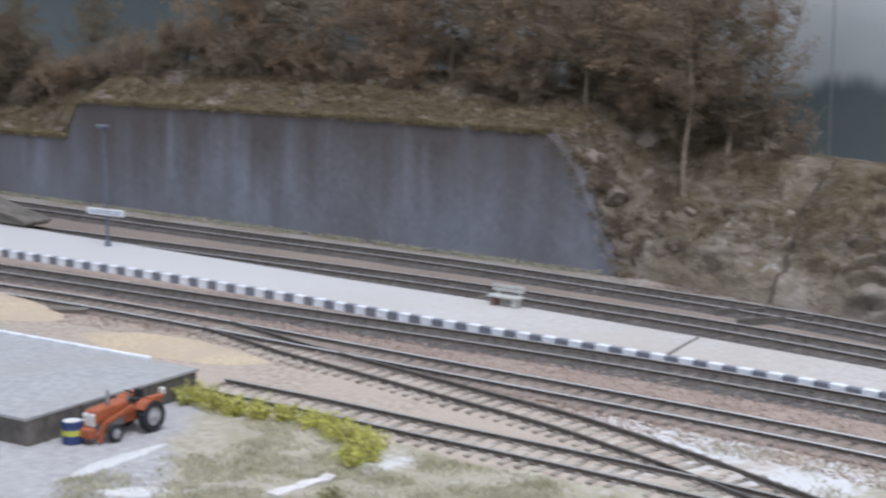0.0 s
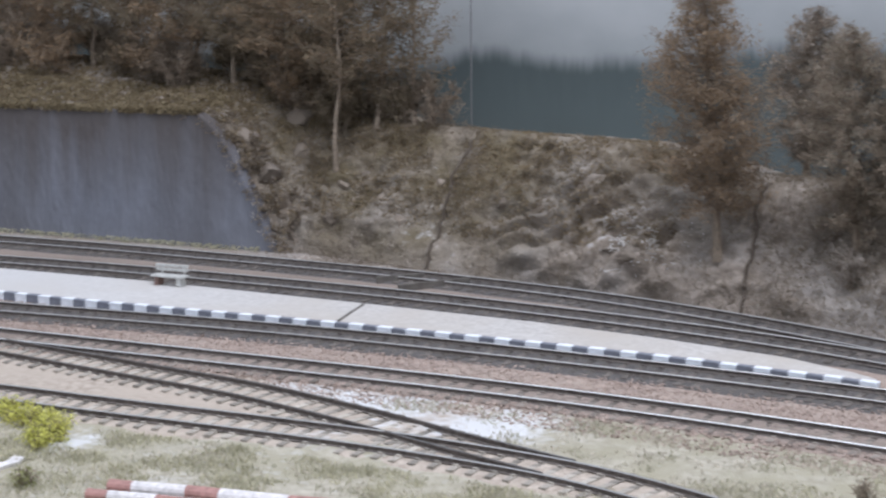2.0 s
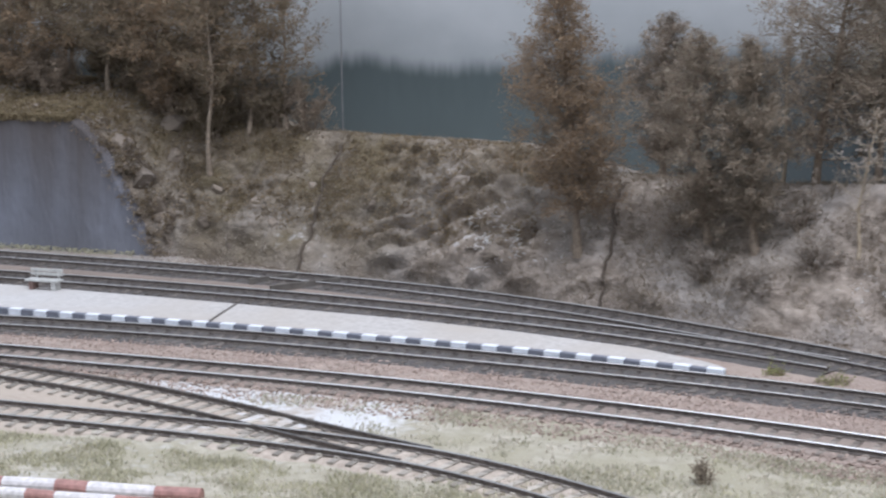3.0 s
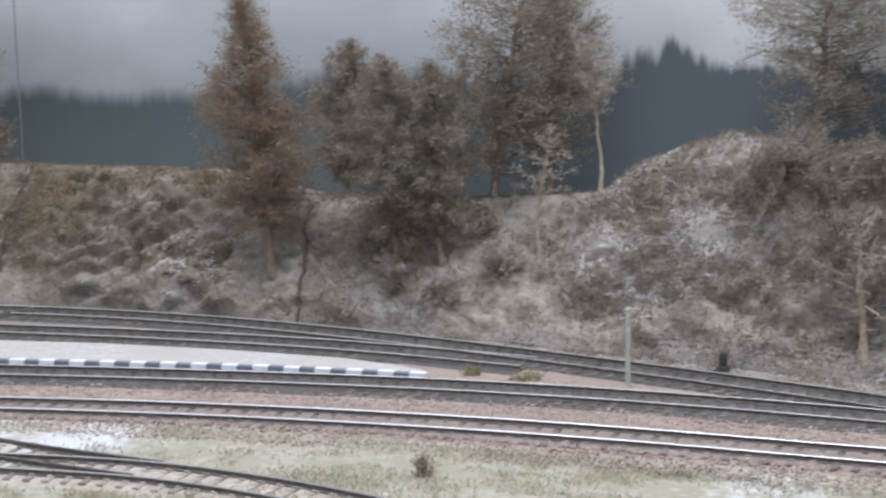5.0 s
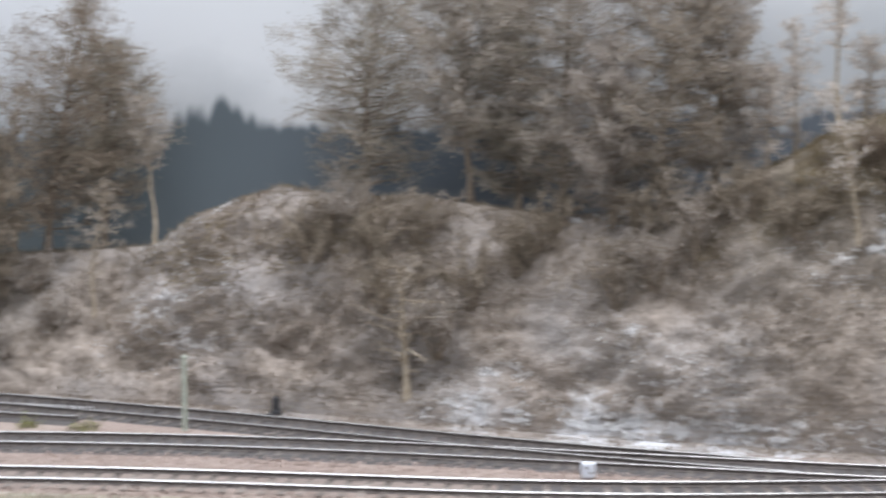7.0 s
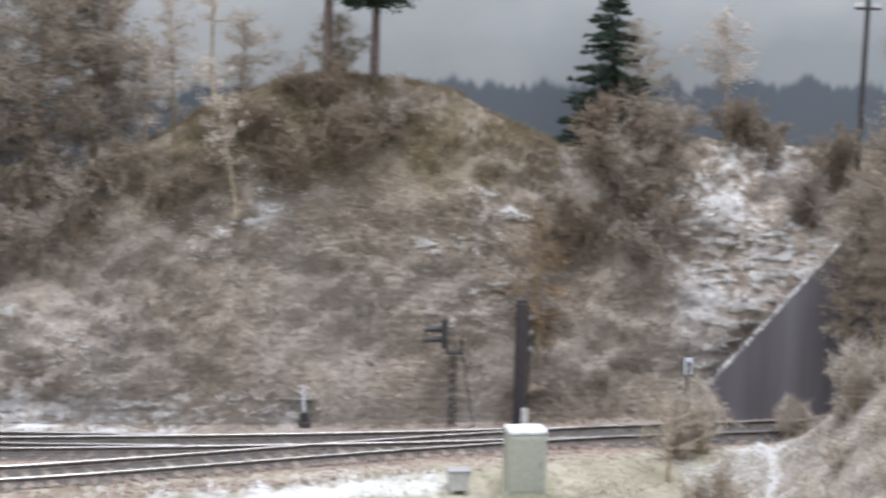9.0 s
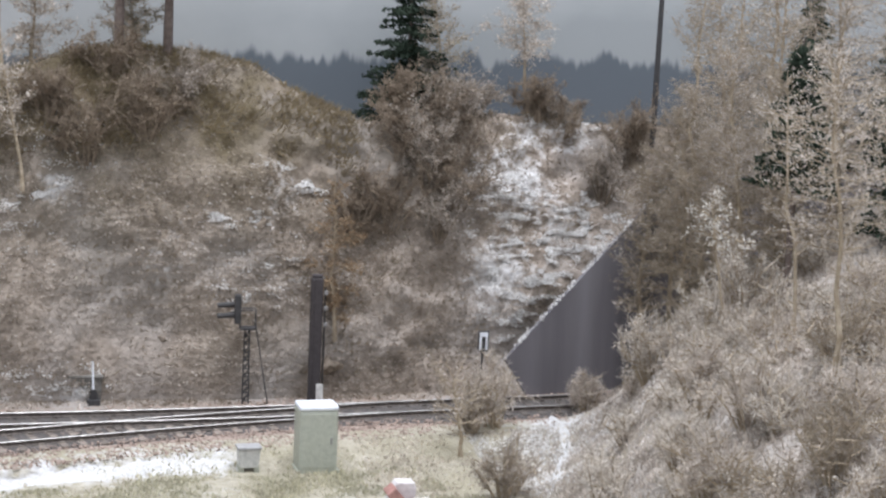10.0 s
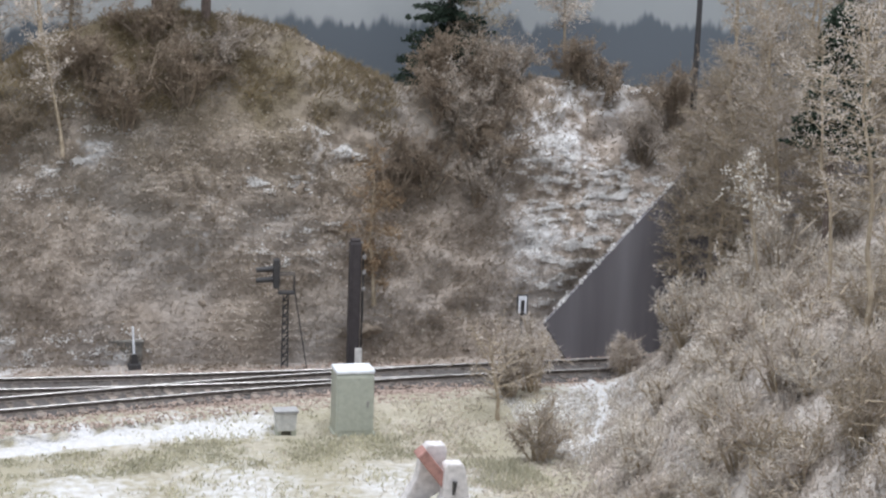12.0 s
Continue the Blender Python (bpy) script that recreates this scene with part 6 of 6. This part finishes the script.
def scatter_land(name, count, mat, size, seed, label, region, dense, up=0.5, blade=False, wedge=False):
    r = np.random.default_rng(seed)
    x0, x1, y0, y1 = region
    P = np.stack([r.uniform(x0, x1, count), r.uniform(y0, y1, count), np.zeros(count)], 1)
    keep = fbm(P, 24, 3, seed * 0.31) + r.normal(0, 0.15, count) > dense
    P = P[keep]
    line = np.interp(P[:, 0], [-700, -604, -466, -330, -234, -54, 66, 137, 300], [440, 458, 490, 509, 590, 586, 595, 603, 610])
    keep = (P[:, 1] < line) & ~((P[:, 0] < -552) & (P[:, 1] < 452)) | (mound_height(P[:, 0], P[:, 1]) > 9)
    if name in ("mound_litter", "mound_twigs"):
        keep = mound_height(P[:, 0] + 30 * r.uniform(-0.3, 1, len(P)) ** 3, P[:, 1]) > 3
    if wedge:
        keep = (P[:, 1] < np.interp(P[:, 0], [-477, -376, -280, -144, 0], [567, 584, 592, 593, 590])) & (P[:, 1] > np.interp(P[:, 0], [-466, -380, -330, -278, -220, -150], [566, 548, 546, 539, 522, 495]))
    P = P[keep]
    P[:, 2] = land_z(P[:, 0], P[:, 1]) + 0.3
    if blade:
        n = len(P)
        h = size * r.uniform(0.5, 1.4, n)
        off = r.normal(0, 0.5, (n, 3)) * size
        w = r.normal(0, 0.22, (n, 3)) * [1, 1, 0]
        V = np.stack([P - w, P + w, P + off * [1, 1, 0] + np.stack([0 * h, 0 * h, h], 1)], 1).reshape(-1, 3)
        F = np.arange(3 * n).reshape(n, 3)
    else:
        V, F = flakes(P, size, r, up)
    return tagged(raw(name, V, F, mat), label, "grass", kind="stuff")


scatter_land("field_grass", 110000, M_GRASS, 1.6, 31, "short dry olive grass on the field", (-640, -200, 340, 520), 0.0, blade=True)
scatter_land("field_grass", 30000, M_STRAW, 1.3, 32, "short straw-coloured grass on the field", (-640, -200, 340, 520), 0.02, blade=True)
scatter_land("field_grass", 26000, M_GRASS_OLIVE, 1.5, 47, "tufted olive grass beside the line", (-400, -40, 470, 602), 0.1, blade=True)
scatter_land("field_grass", 30000, M_GRASS, 1.3, 33, "short dry olive grass beside the line", (-330, 200, 500, 602), 0.08, blade=True)
scatter_land("field_grass", 26000, M_STRAW, 1.2, 34, "short straw-coloured grass beside the line", (-330, 210, 430, 602), 0.05, blade=True)
scatter_land("mound_litter", 110000, M_LEAF_TAN, 0.7, 35, "dry tan leaf litter on the mound", (195, 430, 300, 650), -0.12)
scatter_land("mound_litter", 50000, M_LEAF_PALE, 0.6, 36, "pale frosted leaf litter on the mound", (195, 430, 300, 650), 0.1)
scatter_land("mound_litter", 90000, M_LEAF_GREY, 0.7, 37, "grey-brown leaf litter on the mound", (195, 430, 300, 650), -0.1)
scatter_land("mound_litter", 70000, M_LEAF_BROWN, 0.6, 45, "brown leaf litter low on the mound", (195, 330, 300, 440), 0.15)


scatter_land("field_grass", 16000, M_GRASS_OLIVE, 1.4, 48, "olive grass tufts between the siding and the main line", (-440, -150, 500, 600), 0.1, blade=True, wedge=True)
scatter_land("field_grass", 12000, M_STRAW, 1.2, 49, "straw grass between the siding and the main line", (-440, -150, 500, 600), 0.02, blade=True, wedge=True)
scatter_land("field_grass", 12000, M_STRAW, 1.3, 67, "short straw-coloured grass before the mound", (185, 290, 425, 602), 0.0, blade=True)
scatter_land("field_litter", 12000, M_LEAF_TAN, 0.6, 68, "dry tan litter on the ground before the mound", (196, 300, 425, 605), 0.02)
scatter_land("field_litter", 9000, M_LEAF_GREY, 0.6, 69, "grey-brown litter on the ground before the mound", (205, 300, 470, 605), 0.05)
TWIGS = "fine upright twigs and dry stalks covering the mound"
scatter_land("mound_twigs", 30000, M_LEAF_TAN, 2.2, 38, TWIGS, (195, 420, 300, 650), -0.05, blade=True)
scatter_land("mound_twigs", 14000, M_LEAF_GREY, 2.0, 39, TWIGS, (195, 420, 300, 650), -0.05, blade=True)
scatter_land("mound_twigs", 12000, M_LEAF_GREY, 3.4, 40, TWIGS, (195, 420, 300, 650), 0.0, blade=True)
scatter_land("mound_frost", 26000, M_SNOWFLAKE, 0.6, 42, "white frost on the foot of the mound", (242, 300, 524, 645), -0.15)
scatter_land("mound_frost", 9000, M_SNOWFLAKE, 0.5, 43, "thin white frost on the mound", (240, 330, 330, 600), 0.22)
scatter_land("field_grass", 9000, M_GRASS_OLIVE, 1.8, 44, "short olive grass at the foot of the mound", (188, 224, 440, 540), 0.02, blade=True)
scatter_land("field_grass", 34000, M_GRASS_OLIVE, 1.3, 46, "tufted olive grass on the field", (-640, -200, 340, 520), 0.12, blade=True)
scatter_land("field_grass", 13000, M_GRASS_OLIVE, 1.2, 41, "short olive grass strip beside the path", (0, 215, 548, 579), -0.05, blade=True)


def foot_litter(name, count, mat, size, seed, label, reach):
    """Crumbs and leaves that lie on the flat at the foot of the slope."""
    r = np.random.default_rng(seed)
    x = r.uniform(-700, 290, count)
    y = np.interp(x, FOOT[:, 0], FOOT[:, 1]) + 6 - np.abs(r.normal(0, reach, count))
    P = np.stack([x, y, np.full(count, -2.75) + r.uniform(0, 0.6, count)], 1)
    P = P[(fbm(P, 17, 3, seed * 0.4) + r.normal(0, 0.15, count) > 0.0) & (y > np.interp(x, [-785, -535, -434, -278, -57, 60, 300], [756, 789, 787, 757, 694, 672, 660]))]
    V, F = flakes(P, size, r, 0.7)
    return tagged(raw(name, V, F, mat), label, "undergrowth", kind="stuff")


foot_litter("slope_crumbs", 16000, M_HEATH, 0.8, 71, "brown crumbs of earth at the foot of the slope", 11)
foot_litter("slope_crumbs", 14000, M_LEAF_GREY, 0.7, 72, "grey leaf litter at the foot of the slope", 13)
foot_litter("slope_crumbs", 6000, M_LEAF_TAN, 0.7, 73, "pale dry litter at the foot of the slope", 13)


def hill_twigs(name, count, mat, size, seed, label, dense, west, east, lo=0.02, hi=1.1):
    """Fine stalks standing out of the slope."""
    r = np.random.default_rng(seed)
    x, v = r.uniform(west, east, count), r.uniform(lo, hi, count)
    i = np.clip(((x + 1480) / 2120 * (NU - 1)).astype(int), 0, NU - 1)
    j = np.clip((v / 1.4 * (NV - 1)).astype(int), 0, NV - 1)
    P = HILL.reshape(NU, NV, 3)[i, j] + r.normal(0, 1.0, (count, 3)) * [1, 0.3, 0.3]
    P = P[(fbm(P, 30, 3, seed * 0.21) + r.normal(0, 0.15, count) > dense) & (r.uniform(0, 1, count) > 0.5 * smoothstep(-400, -450, P[:, 0]))]
    n = len(P)
    tip = P + np.stack([r.normal(0, 0.5, n), r.uniform(-0.9, -0.1, n), r.uniform(0.2, 1.0, n)], 1) * size * r.uniform(0.5, 1.3, (n, 1))
    w = np.stack([r.normal(0, 0.2, n), 0 * r.normal(0, 0.1, n), r.normal(0, 0.1, n)], 1)
    V = np.stack([P - w, P + w, tip], 1).reshape(-1, 3)
    return tagged(raw(name, V, np.arange(3 * n).reshape(n, 3), mat), label, "undergrowth", kind="stuff")


hill_twigs("slope_twigs", 90000, M_LEAF_BROWN, 3.6, 61, "fine brown stalks on the slope", -0.05, -680, 420)
hill_twigs("slope_twigs", 50000, M_LEAF_GREY, 3.4, 62, "fine grey-brown stalks on the slope", 0.0, -680, 420, 0.02, 0.65)
hill_twigs("slope_twigs", 26000, M_DRYGRASS, 3.6, 63, "dry olive grass stalks on the knoll", -0.2, 20, 230, 0.6, 1.1)


def loose_stones(key, count, mat, seed, half, inner=11.0):
    """Fine crushed stone between and beside the rails."""
    r = np.random.default_rng(seed)
    c, d = curve_through(TRACKS[key], 2.0)
    i = r.integers(0, len(c), count)
    o = r.uniform(inner, half, count) * r.choice([-1, 1], count)
    P = np.concatenate([c[i] + np.stack([-d[i, 1], d[i, 0]], 1) * o[:, None] + r.normal(0, 1, (count, 2)), (-2.5 - 0.7 * smoothstep(13, 22, np.abs(o)) + r.uniform(-0.1, 0.35, count))[:, None]], 1)
    s = r.uniform(0.25, 0.55, (count, 1, 1))
    tet = np.array([(1, 1, 0.7), (-1, -1, 0.6), (-1, 1, -0.7), (1, -1, -0.7)], float)
    q = r.normal(0, 0.35, (count, 4, 3)) + tet
    an = r.uniform(0, 6.28, count)
    rot = np.stack([np.stack([np.cos(an), -np.sin(an)], 1), np.stack([np.sin(an), np.cos(an)], 1)], 1)
    q[:, :, :2] = np.einsum("nij,nkj->nki", rot, q[:, :, :2])
    V = (P[:, None] + q * s).reshape(-1, 3)
    f = np.array([(0, 1, 2), (0, 3, 1), (0, 2, 3), (1, 3, 2)])
    F = (f[None] + (np.arange(count) * 4)[:, None, None]).reshape(-1, 3)
    return tagged(raw("ballast_stones", V, F, mat), "loose brown and pink ballast stones along the track", "ballast", kind="stuff")


loose_stones("M", 36000, M_STONE_BITS, 51, 34)
loose_stones("P", 16000, M_STONE_BITS, 52, 26, 15.0)


# ---------- boulders, board joints and the thin mast behind the ridge ----------
def boulder(x, v, size, seed, flat=0.6, stretch=1.0, turn=None, label="weathered grey boulder set in the earth slope"):
    r = random.Random(seed)
    bm = bmesh.new()
    bmesh.ops.create_icosphere(bm, subdivisions=3, radius=size)
    k = Vector((r.uniform(0, 50), r.uniform(0, 50), 0))
    for p in bm.verts:
        c = p.co.copy()
        cut = 1 + 0.42 * noise.noise(c / size * 0.9 + k) + 0.16 * noise.noise(c / size * 2.6 + k) + 0.05 * noise.noise(c / size * 6 + k)
        p.co = Vector((c.x * cut * stretch, c.y * cut * 0.8, c.z * cut * flat))
    for _ in range(11):
        d = Vector((r.gauss(0, 1), r.gauss(0, 1) - 0.4, r.gauss(0, 1) + 0.3)).normalized()
        far = size * r.uniform(0.42, 0.72)
        for p in bm.verts:
            over = p.co.dot(d) - far
            if over > 0:
                p.co -= d * over * 0.92
    for p in bm.verts:
        p.co += p.co.normalized() * noise.noise(p.co * 0.5 + k) * 0.5
    ob = part("boulder", bm, M_BOULDER)
    px, py, pz = on_hill(x, v)
    ob.matrix_world = pose(px * MM, (py + size * 0.42) * MM, (pz - size * 0.1) * MM, 0, r.uniform(-25, 25) if turn is None else turn, r.uniform(-30, 30))
    return tagged(ob, label, "boulder", "boulders in the slope")


BOULDERS = [(-727, 0.1, 12), (-712, 0.1, 13), (-699, 0.08, 11), (208, 0.08, 9), (-684, 0.06, 7), (-712, 0.7, 12), (-690, 0.1, 8), (-652, 0.32, 8), (-630, 0.34, 7), (-488, 0.16, 7), (-240, 0.45, 6), (-704, 0.5, 11), (-700, 0.16, 8), (-690, 0.34, 10), (-668, 0.14, 7), (-662, 0.22, 8), (-668, 0.42, 8), (-614, 0.24, 7), (-640, 0.1, 6),
            (-475, 0.3, 8), (-440, 0.3, 6), (-368, 0.12, 5), (-405, 0.16, 7), (-398, 0.08, 5), (-289, 0.16, 5), (197, 0.31, 8), (181, 0.4, 7), (138, 0.13, 5)]
for i, (x, v, s) in enumerate(BOULDERS):
    boulder(x, v, s, 40 + i)
for x, v, s, k, turn in ((-502, 0.56, 7.5, 2.6, -28), (-486, 0.70, 6, 2.0, -20), (-522, 0.40, 6, 2.2, -25), (-548, 0.42, 6, 2.0, 10), (-470, 0.22, 5, 2.2, -8), (-560, 0.26, 6, 1.9, 5), (-600, 0.5, 6, 1.8, 12), (-655, 0.5, 7, 1.8, 20)):
    boulder(x, v, s, int(-x), 0.6, k, turn, "long weathered rock ledge in the earth slope")
boulder(-458, 0.2, 8.5, 77, 0.85, 1.0, 0)


def wall_fringe(name, count, low, high, mat, size, seed, label, depth=(-1.5, 6.0), span=(-1400, -700)):
    """Tufts along the top edge or the foot of the retaining wall."""
    r = np.random.default_rng(seed)
    x = r.uniform(*span, count)
    top = np.interp(x, [-1400, -1172, -1158, -903, -742, -734, -722, -714, -703, -690], [43, 46, 73, 75.5, 75.5, 70.5, 55.5, 40.5, 18.5, 1]) if high else np.full(count, -3.0)
    y = np.interp(x, WALL_LINE[:, 0], WALL_LINE[:, 1]) + r.uniform(*depth, count)
    P = np.stack([x, y, top + r.uniform(*low, count)], 1)
    keep = fbm(P * [1, 0, 0], 18, 3, seed) + r.normal(0, 0.2, count) > -0.45
    V, F = flakes(P[keep], size, r, 0.3)
    return tagged(raw(name, V, F, mat), label, "grass", kind="stuff")


wall_fringe("wall_top_grass", 26000, (-1.2, 2.6), True, M_DRYGRASS, 1.3, 81, "dry grass hanging over the wall edge", span=(-1400, -742))


def wall_end(name, count, mat, size, seed, label, depth):
    """Crumbled earth that spills forward over the broken end of the wall."""
    r = np.random.default_rng(seed)
    P = hill_surface(r.uniform(-752, -684, count), r.uniform(0.0, 0.3, count)) + np.stack([r.normal(0, 1.5, count), -r.uniform(-1, 1, count) ** 2 * depth, r.uniform(-2.0, 0.8, count)], 1)
    P = P[fbm(P, 9, 3, seed * 0.3) + r.normal(0, 0.12, count) > 0.02]
    V, F = flakes(P, size, r, 0.3)
    return tagged(raw(name, V, F, mat), label, "undergrowth", kind="stuff")


wall_end("wall_end_turf", 16000, M_HEATH, 0.9, 83, "brown turf spilling over the broken end of the wall", 11)
wall_end("wall_end_turf", 9000, M_TURF_OLIVE, 1.0, 84, "olive turf spilling over the broken end of the wall", 13)
wall_end("wall_end_turf", 7000, M_LEAF_GREY, 0.8, 85, "grey crumbs of earth over the broken end of the wall", 12)
wall_fringe("wall_foot_weeds", 5000, (0, 2.6), False, M_GRASS, 0.9, 82, "thin green weeds at the foot of the wall", (-7, -2))


def board_gap(x_foot, x_top, v_top, name="baseboard_gap"):
    v = np.linspace(0.0, v_top, 40)
    x = x_foot + (x_top - x_foot) * v / v_top + 0.3 * np.sin(v * 19)
    L, R = hill_surface(x - 0.32, v), hill_surface(x + 0.32, v)
    V = np.concatenate([L - [0, 2.4, -0.9], R - [0, 2.4, -0.9], L + [0, 3, 0], R + [0, 3, 0]])
    n = len(v)
    F = [q for i in range(n - 1) for q in ((i, n + i, n + i + 1, i + 1), (2 * n + i, i, i + 1, 2 * n + i + 1), (n + i, 3 * n + i, 3 * n + i + 1, n + i + 1))]
    return tagged(raw(name, V, F, M_GAP), "dark gap between two boards of the layout", "gap", kind="structure")


board_gap(-584, -594, 0.85)
board_gap(-392, -405, 0.86)
M_ROD = plain("grey_rod", (0.2, 0.2, 0.205), 0.7)
thin = thing("thin_rod", -633, 900, 58, 0, "thin grey rod standing behind the ridge", "rod")
part("rod_shaft", rod((0, 0, -8), (1, 0, 150), 0.42, 0.38, 8), M_ROD, thin)
part("rod_foot", rod((0, 0, -8), (0, 0, 2), 1.6, 1.2, 10), M_ROD, thin)


# ---------- frost on the slope and a strip of snow by the line ----------
def frost_clumps(name, spots, seed, size, label):
    """Small white crystals in uneven, level clumps on the slope."""
    r = np.random.default_rng(seed)
    P = []
    for x, v, wx, wv, n in spots:
        xs, vs = r.normal(x, wx, n), np.clip(r.normal(v, wv, n), 0.0, 1.3)
        i = np.clip(np.rint((xs + 1480) / 2120 * (NU - 1)).astype(int), 0, NU - 2)
        j = np.clip((vs / 1.4 * (NV - 1)), 0, NV - 2)
        j0 = j.astype(int)
        G = HILL.reshape(NU, NV, 3)
        q = G[i, j0] + (G[i, j0 + 1] - G[i, j0]) * (j - j0)[:, None]
        q[:, 0] = xs
        P.append(q)
    P = np.concatenate(P)
    keep = fbm(P * [1, 0.3, 2.6], 9, 3, seed * 0.7) + r.normal(0, 0.1, len(P)) > 0.3
    P = P[keep] + [0, -0.6, 0.5]
    V, F = flakes(P, size, r, 1.4)
    return tagged(raw(name, V, F, M_SNOWFLAKE), label, "frost", kind="stuff")


frost_clumps("frost_clumps", [(300, 0.545, 9, 0.05, 9000), (310, 0.47, 9, 0.05, 9000), (325, 0.45, 8, 0.04, 6000), (341, 0.55, 8, 0.06, 5000), (290, 0.42, 7, 0.04, 4000), (300, 0.38, 9, 0.04, 7000), (331, 0.43, 8, 0.04, 4000), (290, 0.19, 5, 0.04, 3500), (304, 0.25, 5, 0.05, 5000),
              (319, 0.31, 6, 0.05, 5000), (292, 0.32, 6, 0.05, 3500), (330, 0.92, 12, 0.04, 4000), (296, 0.68, 8, 0.05, 3000)], 91, 0.62, "bright white frost clumps beside the wing wall")
frost_clumps("frost_clumps", [(92, 0.487, 6, 0.02, 4000), (204, 0.545, 9, 0.015, 3500), (181, 0.396, 7, 0.015, 3000), (166, 0.40, 6, 0.012, 2500), (101, 0.70, 7, 0.05, 2500), (84, 0.5, 14, 0.08, 4000), (190, 0.30, 12, 0.02, 2500), (172, 0.22, 10, 0.02, 1500)], 92, 0.6, "white frost streaks on the ledges of the slope")
frost_clumps("frost_clumps", [(-223, 0.49, 9, 0.06, 3500), (-208, 0.52, 7, 0.05, 2000), (-239, 0.44, 8, 0.06, 2000), (-252, 0.215, 8, 0.06, 1800), (-227, 0.24, 10, 0.06, 2500), (-210, 0.255, 9, 0.05, 2000), (-235, 0.90, 8, 0.03, 3000), (-215, 0.97, 8, 0.02, 2500), (-215, 0.60, 7, 0.03, 1500)], 93, 0.45, "white frost streaks on the flank of the knoll")
frost_clumps("frost_clumps", [(-85, 0.045, 9, 0.02, 3500), (-48, 0.04, 14, 0.02, 6000), (-7, 0.03, 14, 0.02, 8000), (14, 0.03, 14, 0.025, 8000), (40, 0.03, 12, 0.02, 4000), (-66, 0.19, 7, 0.03, 2000), (-12, 0.34, 9, 0.03, 1600), (10, 0.18, 14, 0.05, 1500), (-30, 0.95, 14, 0.03, 2500), (62, 0.04, 14, 0.02, 2500), (104, 0.03, 6, 0.02, 1500), (-460, 0.3, 14, 0.08, 2500)], 94, 0.7, "white frost along the foot of the slope")


rf = np.random.default_rng(95)
along = rf.uniform(0, 1, 1500)
along = along[fbm(np.stack([along * 90, 0 * along, 0 * along], 1), 7, 3, 4.0) + rf.normal(0, 0.12, len(along)) > 0.0]
lip = np.stack([283.5 + 68.5 * along, rf.uniform(660.6, 664.5, len(along)), 13.2 + 71 * along + rf.uniform(-0.2, 0.9, len(along))], 1)
V, F = flakes(lip, 0.6, rf, 1.0)
tagged(raw("wall_frost", V, F, M_SNOWFLAKE), "white frost along the sloping top of the wing wall", "frost", kind="stuff")


def snow_strip(points, width, seed, label):
    """A thin uneven sheet of snow lying on the ground along a line."""
    c, d = curve_through(points, 1.0)
    n = len(c)
    k = 9
    s = np.linspace(-1, 1, k)
    nrm = np.stack([-d[:, 1], d[:, 0]], 1)
    ends = np.minimum(1, np.minimum(np.arange(n), n - 1 - np.arange(n)) / 14.0) ** 0.6
    c3 = np.concatenate([c, np.zeros((n, 1))], 1)
    half = (np.interp(np.arange(n), np.linspace(0, n - 1, len(width)), width) * (0.85 + 0.45 * fbm(c3, 9, 3, seed)) * ends + 0.3)
    xy = c[:, None] + nrm[:, None] * (s[None, :] * half[:, None])[..., None]
    P = np.concatenate([xy.reshape(-1, 2), np.zeros((n * k, 1))], 1)
    crown = np.tile(0.75 * (1 - np.abs(s) ** 3) - 0.15, n)
    P[:, 2] = land_z(P[:, 0], P[:, 1]) + crown + fbm(P, 4, 2, seed + 2.0) * 0.18
    return tagged(raw("snow_strip", P, grid_faces(n, k)[:, ::-1], M_SNOW, smooth=True), label, "snow", kind="structure")


snow_strip([(20, 582), (48, 585), (69, 587), (89, 589), (110, 591), (131, 591), (147, 592)], [2, 3, 4, 5, 5.5, 6, 5], 3.0, "white strip of snow along the path by the line")
snow_strip([(-553, 368), (-560, 386), (-564, 402), (-568, 418)], [4.2, 5.0, 3.8, 2.5], 5.0, "ragged white strip of frost on the yard")
snow_strip([(-534, 368), (-525, 379), (-518, 390), (-513, 400)], [5.0, 6.5, 5.5, 3.0], 8.0, "ragged white patch of frost beside the grass")
snow_strip([(290, 634), (288, 612), (280, 588), (268, 566), (256, 546), (247, 530)], [1.2, 2.0, 2.6, 2.8, 2.4, 1.5], 11.0, "ragged frost lying in the hollow beside the mound")
